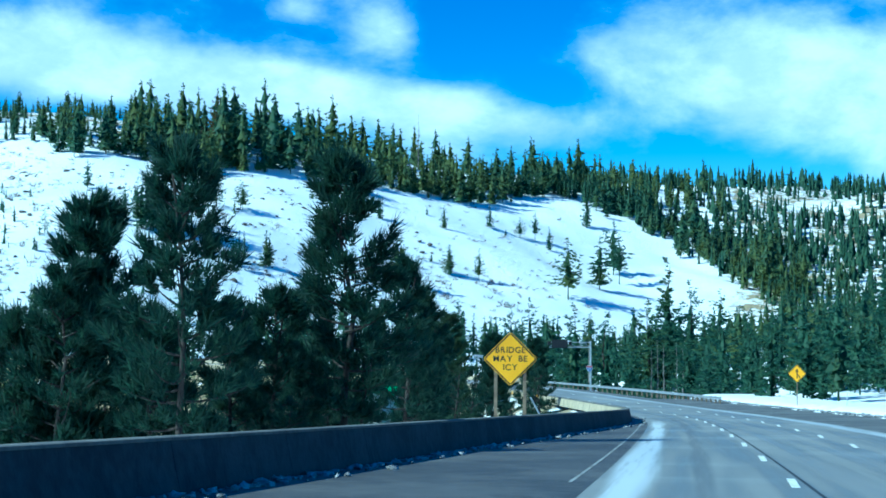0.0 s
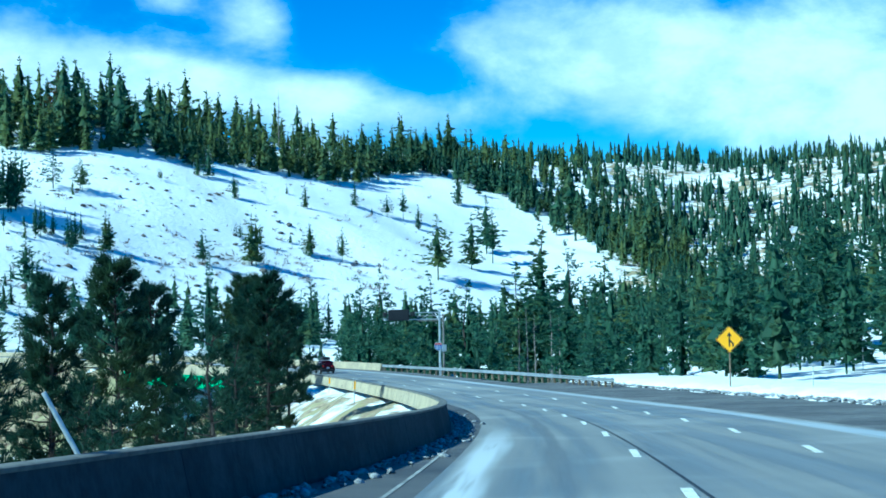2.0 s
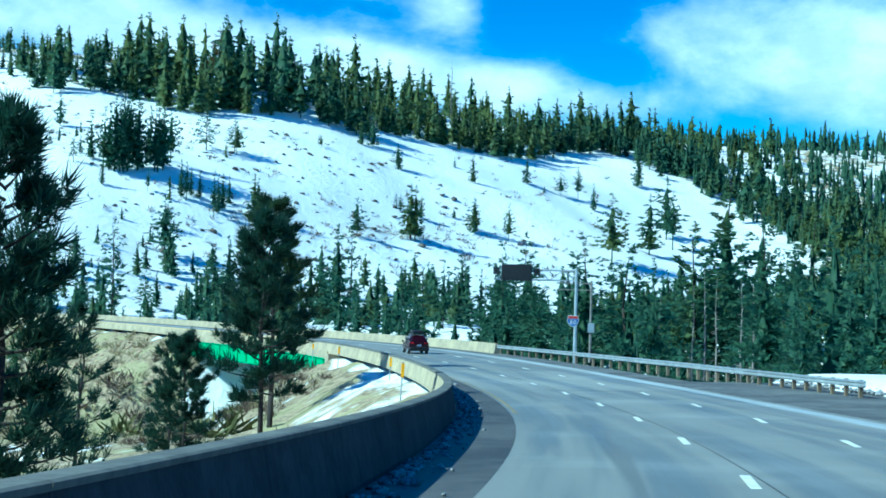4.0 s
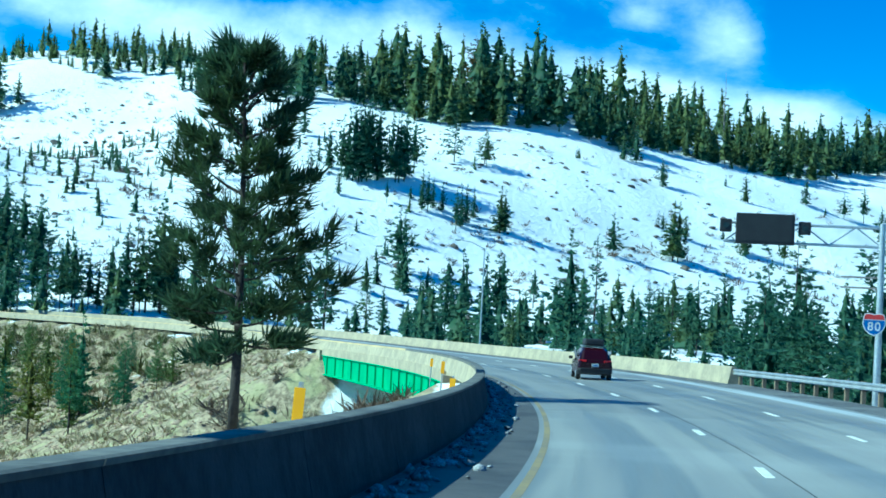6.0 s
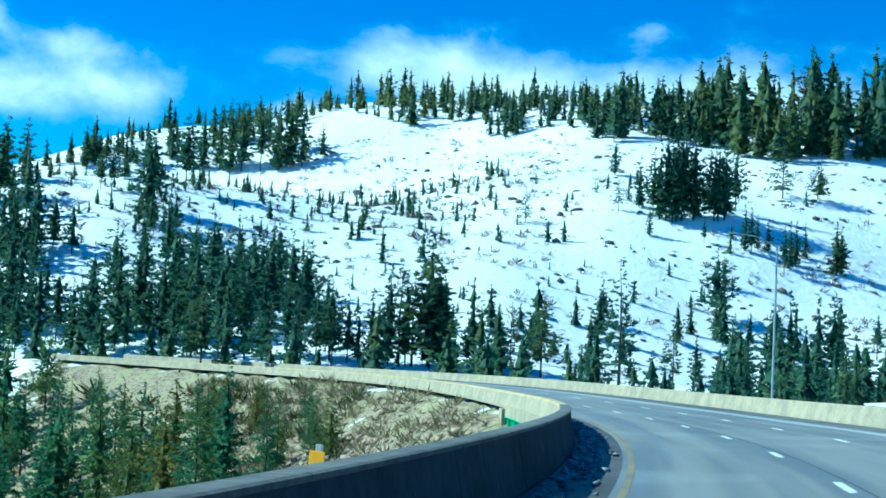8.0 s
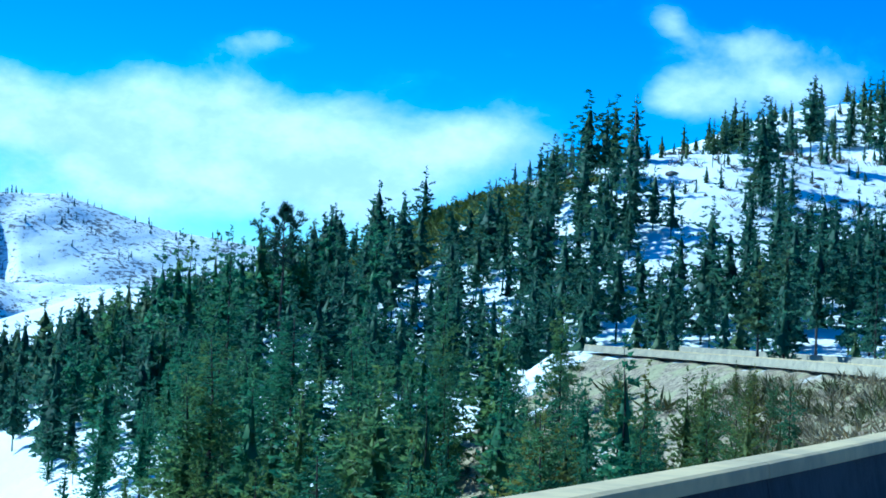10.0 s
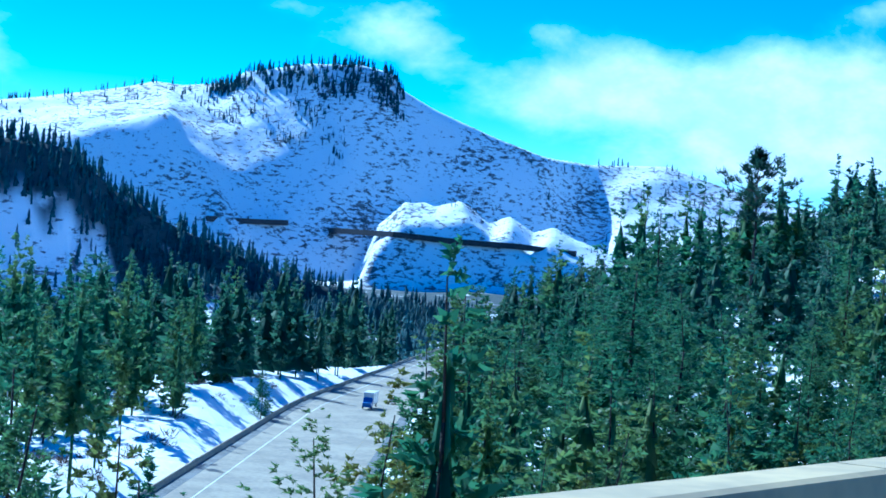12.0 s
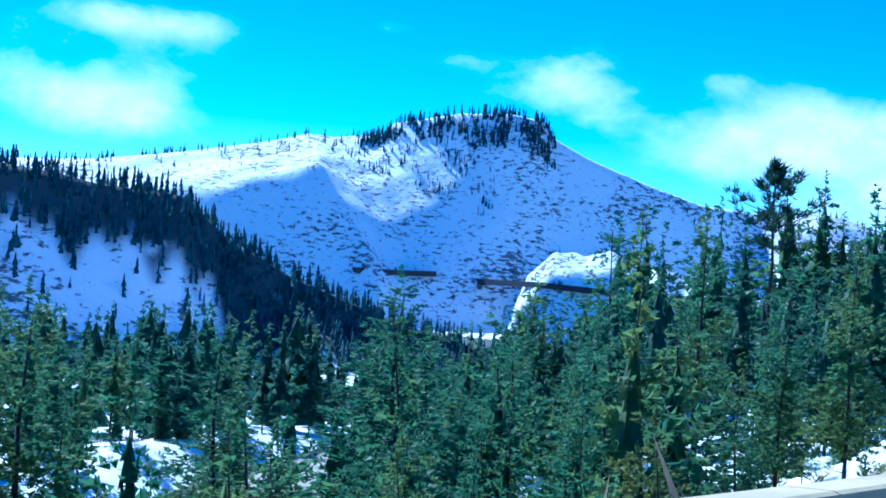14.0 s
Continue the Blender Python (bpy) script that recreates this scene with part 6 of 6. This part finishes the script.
for s, lat, h in ((155.7, 20.5, 3.9), (210, 30.2, 2.4), (129.5, 21.6, 2.9), (187, 37, 2.2), (98, 20.4, 2.2), (240, 13.6, 1.6)):
    p = on_road(s, lat)
    floor = land_at(p[0], p[1])
    bm = bmesh.new()
    rod(bm, (0, 0, -0.5), (0.04, 0, h), 0.035, 0.025, 8)
    stake = holder("snow_stake", pose(p[0], p[1], floor), "thin pale snow stake standing in the snowbank", "snow stake", "snow stakes")
    part("stake", done(bm, "stake", MAT_STEEL), stake)
    bm = bmesh.new()
    rod(bm, (0.03, 0, h * 0.8), (0.035, 0, h * 0.9), 0.045, 0.045, 8)
    part("reflector", done(bm, "reflector", MAT_WHITE), stake)

for s, off, h in ((199.3, -1.5, 1.45), (221.4, -0.75, 1.2), (251, -1.2, 1.15), (268, -0.7, 0.95)):
    p = on_road(s, float(left_edge(s)) + off)
    marker = holder("object_marker", pose(p[0], p[1], p[2] - 0.5, 0, 3, 15), "orange-yellow marker paddle standing behind the barrier", "marker", "marker paddles")
    bm = bmesh.new()
    box(bm, 0.17, 0.02, h * 0.5, pose(0, -0.03, h * 0.69 + 0.25), 0.005)
    part("paddle", done(bm, "paddle", MAT_SIGN), marker)
    bm = bmesh.new()
    box(bm, 0.07, 0.05, h + 0.8, pose(0, 0.01, h / 2 - 0.15), 0.005)
    part("post", done(bm, "post", MAT_STEEL), marker)

rail_piece = holder("fallen_pole", pose(-8.0, 83.1, -5.2, 0, -28, 10), "pale leaning pole behind the barrier", "pole")
bm = bmesh.new()
rod(bm, (0, 0, -0.6), (0, 0, 3.0), 0.05, 0.04, 8)
part("shaft", done(bm, "shaft", MAT_STEEL), rail_piece)


# ---------------------------------------------------------------- vehicles
def loft(sections, mat, name):
    """A body skinned over cross sections: rows of points, one row a section, all of one length."""
    n, k = len(sections), len(sections[0])
    verts = [p for row in sections for p in row]
    faces = [[i * k + j, i * k + (j + 1) % k, (i + 1) * k + (j + 1) % k, (i + 1) * k + j] for i in range(n - 1) for j in range(k)]
    faces += [list(range(k))[::-1], [(n - 1) * k + j for j in range(k)]]
    return mesh_of(name, verts, faces, mat, smooth=False)


def body_section(y, low, waist, half, tuck=0.08):
    return [(-half + tuck, y, low), (-half, y, low + 0.16), (-half, y, (low + waist) / 2), (-half + 0.06, y, waist), (half - 0.06, y, waist), (half, y, (low + waist) / 2), (half, y, low + 0.16), (half - tuck, y, low)]


def cabin_section(y, waist, roof, half_low, half_top):
    return [(-half_low, y, waist), (-(half_low + half_top) / 2 - 0.02, y, (waist + roof) / 2), (-half_top, y, roof - 0.07), (-half_top + 0.1, y, roof), (half_top - 0.1, y, roof), (half_top, y, roof - 0.07), ((half_low + half_top) / 2 + 0.02, y, (waist + roof) / 2), (half_low, y, waist)]


def wheel(parent, x, y, r, w):
    bm = bmesh.new()
    rod(bm, (x - w / 2, y, r), (x + w / 2, y, r), r, r, 24)
    bmesh.ops.bevel(bm, geom=[e for e in bm.edges if e.calc_face_angle(0) > 1.0], offset=0.035, segments=2, affect="EDGES")
    hub = part("wheel", done(bm, "wheel", MAT_TYRE, smooth=False), parent, "black tyre")
    bm = bmesh.new()
    rod(bm, (x - w / 2 - 0.008, y, r), (x + w / 2 + 0.008, y, r), r * 0.62, r * 0.62, 18)
    part("rim", done(bm, "rim", MAT_STEEL), hub, "alloy rim")


car = holder("car", road_pose(259, 3.7, 0.0, -4), "dark red sport utility car carrying a black roof box", "car")
part("body", loft([body_section(-2.28, 0.42, 0.92, 0.80, 0.12), body_section(-2.2, 0.36, 1.02, 0.90), body_section(-1.6, 0.30, 1.06, 0.925), body_section(-0.2, 0.28, 1.03, 0.925), body_section(0.9, 0.28, 1.0, 0.92), body_section(1.9, 0.32, 0.92, 0.89), body_section(2.2, 0.4, 0.80, 0.80, 0.14), body_section(2.3, 0.46, 0.66, 0.68, 0.16)], MAT_CAR, "body"), car, "dark red metallic body")
part("lower_bumper", loft([body_section(-2.31, 0.36, 0.60, 0.78, 0.14), body_section(-2.24, 0.30, 0.66, 0.91), body_section(-1.9, 0.28, 0.62, 0.935)], MAT_BLACK, "lower_bumper"), car, "black plastic lower bumper")
part("cabin", loft([cabin_section(-2.12, 1.0, 1.06, 0.82, 0.72), cabin_section(-1.75, 1.0, 1.56, 0.85, 0.64), cabin_section(-1.4, 1.0, 1.66, 0.86, 0.64), cabin_section(0.1, 1.0, 1.68, 0.86, 0.66), cabin_section(0.55, 1.0, 1.58, 0.85, 0.62), cabin_section(1.25, 0.98, 1.02, 0.82, 0.7)], MAT_CAR, "cabin"), car, "dark red roof and pillars")
plate("rear_window", [(-0.62, 0.0), (0.62, 0.0), (0.54, 0.46), (-0.54, 0.46)], 0.02, MAT_GLASSY, car, pose(0, -2.03, 1.1, -34, 0, 0), "dark tinted glass")
for sx in (-1, 1):
    plate("side_window", [(-1.45, 0.0), (0.75, 0.0), (0.25, 0.46), (-1.2, 0.46)], 0.02, MAT_GLASSY, car, pose(sx * 0.79, 0, 1.08, 0, 0, 90) @ pose(0, 0, 0, sx * 19, 0, 0), "dark tinted glass")
    bm = bmesh.new()
    box(bm, 0.42, 0.08, 0.13, pose(sx * 0.66, -2.2, 0.98, 0, 0, sx * 14), 0.03)
    part("tail_light", done(bm, "tail_light", MAT_LAMP_RED), car, "glossy red lamp")
    bm = bmesh.new()
    box(bm, 0.22, 0.12, 0.16, pose(sx * 1.03, 0.75, 1.08), 0.04)
    part("mirror", done(bm, "mirror", MAT_BLACK), car, "black door mirror")
    bm = bmesh.new()
    rod(bm, (sx * 0.6, -1.4, 1.72), (sx * 0.6, 0.1, 1.74), 0.022, 0.022, 8)
    part("roof_rail", done(bm, "roof_rail", MAT_STEEL), car)
    for wy in (-1.4, 1.35):
        wheel(car, sx * 0.80, wy, 0.35, 0.23)
bm = bmesh.new()
box(bm, 0.36, 0.02, 0.16, pose(0, -2.3, 0.78), 0.005)
plate_part = part("number_plate", done(bm, "number_plate", MAT_WHITE), car, "white plate with a dark bar")
bm = bmesh.new()
box(bm, 0.26, 0.004, 0.06, pose(0, -2.313, 0.78))
part("plate_bar", done(bm, "plate_bar", MAT_BLUE), plate_part)
roof_box = holder("roof_box", road_pose(259, 3.7, 0.0, -4) @ pose(0, -0.6, 1.74), "black luggage box strapped on the car's roof", "roof box")
bm = bmesh.new()
box(bm, 1.0, 1.7, 0.34, pose(0, 0, 0.21), 0.09)
part("shell", done(bm, "shell", MAT_BLACK), roof_box)
for yy in (-0.5, 0.5):
    bm = bmesh.new()
    box(bm, 1.22, 0.06, 0.05, pose(0, yy, 0.02), 0.01)
    part("crossbar", done(bm, "crossbar", MAT_STEEL), roof_box)



def valley_pose(x, y, z, yaw):
    return pose(x, y, z, 0, 0, yaw)


truck = holder("box_truck", valley_pose(-447, 369, -42.55, 255), "blue-fronted truck with a white box body on the valley road", "truck")
bm = bmesh.new()
box(bm, 2.4, 6.6, 2.7, pose(0, -1.4, 2.35), 0.05)
part("cargo_box", done(bm, "cargo_box", MAT_WHITE), truck, "white box body")
part("cab", loft([body_section(2.0, 0.6, 2.5, 1.1), body_section(2.6, 0.55, 2.6, 1.12), body_section(3.2, 0.5, 1.6, 1.08), body_section(4.2, 0.5, 1.45, 1.0)], MAT_BLUE, "cab"), truck, "blue cab")
plate("windscreen", [(-0.85, 0), (0.85, 0), (0.8, 0.8), (-0.8, 0.8)], 0.02, MAT_GLASSY, truck, pose(0, 3.1, 1.62, 0, 0, 180) @ pose(0, 0, 0, -28, 0, 0))
for sx in (-1, 1):
    for wy in (-3.4, 3.3):
        wheel(truck, sx * 0.98, wy, 0.48, 0.28)


def small_car(x, y, z, yaw, label):
    thing = holder("car", valley_pose(x, y, z, yaw), label, "car", "cars on the valley road")
    part("body", loft([body_section(-2.2, 0.4, 0.85, 0.8), body_section(-1.5, 0.3, 0.95, 0.9), body_section(1.3, 0.3, 0.92, 0.9), body_section(2.2, 0.42, 0.72, 0.78)], MAT_BLACK, "body"), thing)
    part("cabin", loft([cabin_section(-1.6, 0.9, 0.96, 0.8, 0.7), cabin_section(-1.0, 0.9, 1.42, 0.82, 0.6), cabin_section(0.2, 0.9, 1.45, 0.82, 0.62), cabin_section(1.0, 0.9, 0.95, 0.8, 0.7)], MAT_GLASSY, "cabin"), thing)
    for sx in (-1, 1):
        for wy in (-1.3, 1.3):
            wheel(thing, sx * 0.78, wy, 0.32, 0.2)


small_car(-464.6, 376.5, -42.75, 255, "dark car on the valley road behind a truck")
small_car(-592, 403, -44.55, 255, "dark car far along the valley road")
board = holder("guide_sign", pose(-620, 406, -46.5, 0, 0, 76), "pale guide sign on two posts beside the valley road", "road sign")
bm = bmesh.new()
box(bm, 4.6, 0.1, 2.3, pose(0, 0, 6.2), 0.02)
part("sign_panel", done(bm, "sign_panel", MAT_STEEL), board)
for px_ in (-1.5, 1.5):
    bm = bmesh.new()
    rod(bm, (px_, 0.12, -0.5), (px_, 0.12, 7.2), 0.1, 0.1, 8)
    part("post", done(bm, "post", MAT_STEEL), board)
lamp_post(-300, 306, land_at(-300, 306), 11.0, 3.0, -100, "galvanised lamp post beside the valley road, unlit")


# ---------------------------------------------------------------- brush, rocks and ploughed snow
def lumps(name, places, mat, label, category, squash=0.7, spread=0.35):
    """Many angular stones or clods in one mesh."""
    bm = bmesh.new()
    bmesh.ops.create_icosphere(bm, subdivisions=1, radius=1.0)
    base = np.array([v.co for v in bm.verts])
    tri = np.array([[v.index for v in f.verts] for f in bm.faces])
    bm.free()
    vs, ts, n = [], [], 0
    for x, y, z, r in places:
        v = base * (1 + rng.normal(size=(len(base), 1)) * spread) * r * np.array([1 + 0.4 * rng.random(), 1, squash])
        a = rng.random() * 6.28
        c, s = math.cos(a), math.sin(a)
        vs.append(np.stack([v[:, 0] * c - v[:, 1] * s + x, v[:, 0] * s + v[:, 1] * c + y, v[:, 2] + z], -1))
        ts.append(tri + n)
        n += len(base)
    return tagged(new(name, quick_mesh(name, np.concatenate(vs), [], np.concatenate(ts), mat)), label, category, kind="stuff")


def along(s, lat, h, r):
    return np.concatenate([on_road(s, lat, h), r[:, None]], 1)


ds = rng.uniform(-20, 440, 4200)
dl = left_edge(ds) + 0.42 + np.abs(rng.normal(size=len(ds))) * 0.34
lumps("ploughed_debris", along(ds, dl, 0.02, 0.025 + 0.085 * rng.random(len(ds)) ** 2), MAT_DEBRIS, "dirty ploughed ice and gravel along the foot of the barrier", "debris")
berm_s = np.arange(-90.0, 206.0, 1.5)
tagged(new("snow_berm", sweep("snow_berm", berm_s, lambda s: [(16.4 + 0.3 * np.sin(s * 0.7), -0.05), (17.0 + 0.2 * np.sin(s), 0.25 + 0.1 * np.sin(s * 1.3)), (17.9, 0.45 + 0.1 * np.sin(s * 0.9 + 1)), (20.0 + 0.3 * np.sin(s * 0.4), 0.5), (26, 0.4), (34, -0.5)], MAT_GROUND)), "low ploughed snowbank along the outer shoulder", "snowbank", kind="structure")
bs_ = rng.uniform(40, 206, 1500)
lumps("berm_clods", along(bs_, 16.3 + np.abs(rng.normal(size=len(bs_))) * 0.35, 0.1, 0.05 + 0.14 * rng.random(len(bs_)) ** 2), MAT_DEBRIS, "dirty snow clods at the foot of the snowbank", "debris")


def tufts(name, places, mat, label, blades=16, thin=0.055):
    """Bare brush: sprays of thin stems from each root."""
    vs, ts, n = [], [], 0
    for x, y, z, r in places:
        d = rng.normal(size=(blades, 3))
        d[:, 2] = np.abs(d[:, 2]) * 0.8 + 0.35
        d = d / np.linalg.norm(d, axis=1)[:, None] * r * (0.6 + 0.6 * rng.random((blades, 1)))
        side = np.cross(d, rng.normal(size=(blades, 3)))
        side = side / (np.linalg.norm(side, axis=1)[:, None] + 1e-6) * r * thin
        root = np.array([x, y, z]) + rng.normal(size=(blades, 3)) * np.array([0.3, 0.3, 0.05]) * r
        vs.append(np.stack([root, root + d * 0.55 + side, root + d, root + d * 0.55 - side], 1).reshape(-1, 3))
        k = np.arange(blades) * 4 + n
        ts.append(np.concatenate([np.stack([k, k + 1, k + 2], -1), np.stack([k, k + 2, k + 3], -1)]))
        n += blades * 4
    return tagged(new(name, quick_mesh(name, np.concatenate(vs), [], np.concatenate(ts), mat)), label, "brush", kind="stuff")


def rows_of(count, x0, x1, y0, y1, keep, low, high):
    return scatter(count, x0, x1, y0, y1, keep, low, high)


hill_brush = rows_of(9500, -520, -90, 560, 1080, lambda x, y, z: np.where(y < ridge_line(x), 0.10 + 0.75 * smoothstep(-x - 0.45 * (y - 560), 170, 310) * patchy(x, y, 2.5), 0.0), 0.8, 2.8)
tufts("slope_brush", hill_brush, MAT_SHRUB, "dark bare brush poking through the snow slope")
band = rows_of(1600, -230, -60, 690, 860, lambda x, y, z: 0.55 * patchy(x, y, 2.0) * np.exp(-((z - 22) / 13) ** 2), 1.2, 3.2)
tufts("slope_thicket", band, MAT_SHRUB, "grey-brown leafless thicket across the snow slope", 16)
far_bank = rows_of(2600, -260, -30, 170, 420, lambda x, y, z: np.where(np.abs(z + 18) < 11, 0.75 * patchy(x, y, 2.2) + 0.2, 0.1), 0.5, 1.6)
tufts("bank_brush", far_bank, MAT_DRY, "dry brown grass and brush on the embankment")
green_bank = rows_of(1700, -260, -30, 170, 420, lambda x, y, z: 0.5 * patchy(x, y, 1.4), 0.8, 2.8)
tufts("bank_shrubs", green_bank, MAT_SHRUB_GREEN, "yellow-green shrubs on the embankment", 44)
ridge_shrubs = rows_of(1100, -525, -430, 502, 562, lambda x, y, z: 0.3 + 0.6 * patchy(x, y, 2.0), 2.2, 4.4)
if len(ridge_shrubs):
    tufts("ridge_shrubs", ridge_shrubs, MAT_SCRUB, "yellow-green scrub along the spur's crest", 22, 0.13)
edge_s, edge_l = rng.uniform(396, 470, 130), rng.uniform(-15, -6.5, 130)
edge = on_road(edge_s, edge_l)
edge[:, 2] = land(edge[:, 0], edge[:, 1])
edge = np.concatenate([edge, 0.6 + 1.3 * rng.random((130, 1))], 1)
tufts("verge_brush", edge[:70], MAT_SHRUB_GREEN, "yellow-green brush just below the barrier", 70, 0.035)
tufts("verge_twigs", edge[70:], MAT_DRY, "pale dry twigs and brown brush just below the barrier", 60, 0.02)
rub_s, rub_l = rng.uniform(326, 430, 2200), -6 - 26 * rng.random(2200) ** 0.8
rub = on_road(rub_s, rub_l)
rub[:, 2] = land(rub[:, 0], rub[:, 1])
grass_s, grass_l = rng.uniform(322, 440, 900), -5 - 30 * rng.random(900)
grass = on_road(grass_s, grass_l)
grass[:, 2] = land(grass[:, 0], grass[:, 1])
tufts("dry_grass", np.concatenate([grass, 0.5 + 0.9 * rng.random((900, 1))], 1), MAT_DRY, "pale dry grass and twigs on the sunlit embankment", 22, 0.05)
ravine_s, ravine_l = rng.uniform(238, 330, 420), -5.5 - 17 * rng.random(420)
ravine = on_road(ravine_s, ravine_l)
ravine[:, 2] = land(ravine[:, 0], ravine[:, 1])
tufts("ravine_brush", np.concatenate([ravine, 0.8 + 1.5 * rng.random((420, 1)) * smoothstep(ravine_s, 250, 272)[:, None]], 1), MAT_SHRUB, "grey-brown leafless brush in the ravine under the bridge", 34, 0.035)
cutting = rows_of(1500, -480, -180, 270, 350, lambda x, y, z: np.where((lower_road(x, y)[0] < 60) & (y < np.interp(x, LOWER[::-1, 0], LOWER[::-1, 1])), 0.75 * patchy(x, y, 2.4) + 0.1, 0.0), 0.5, 1.9)
tufts("cutting_brush", cutting, MAT_SHRUB, "grey-brown brush on the snowy cutting beside the valley road", 20, 0.05)
lumps("rubble", np.concatenate([rub, 0.10 + 0.34 * rng.random((len(rub), 1)) ** 2.4], 1), MAT_ROCK, "reddish granite rubble on the embankment below the road", "rocks")
hill_rocks = rows_of(1100, -520, -150, 560, 900, lambda x, y, z: np.where(y < ridge_line(x) - 20, 0.5, 0.0), 0.5, 1.7)
lumps("slope_rocks", hill_rocks, MAT_DARK_ROCK, "dark boulders showing through the snow slope", "rocks")
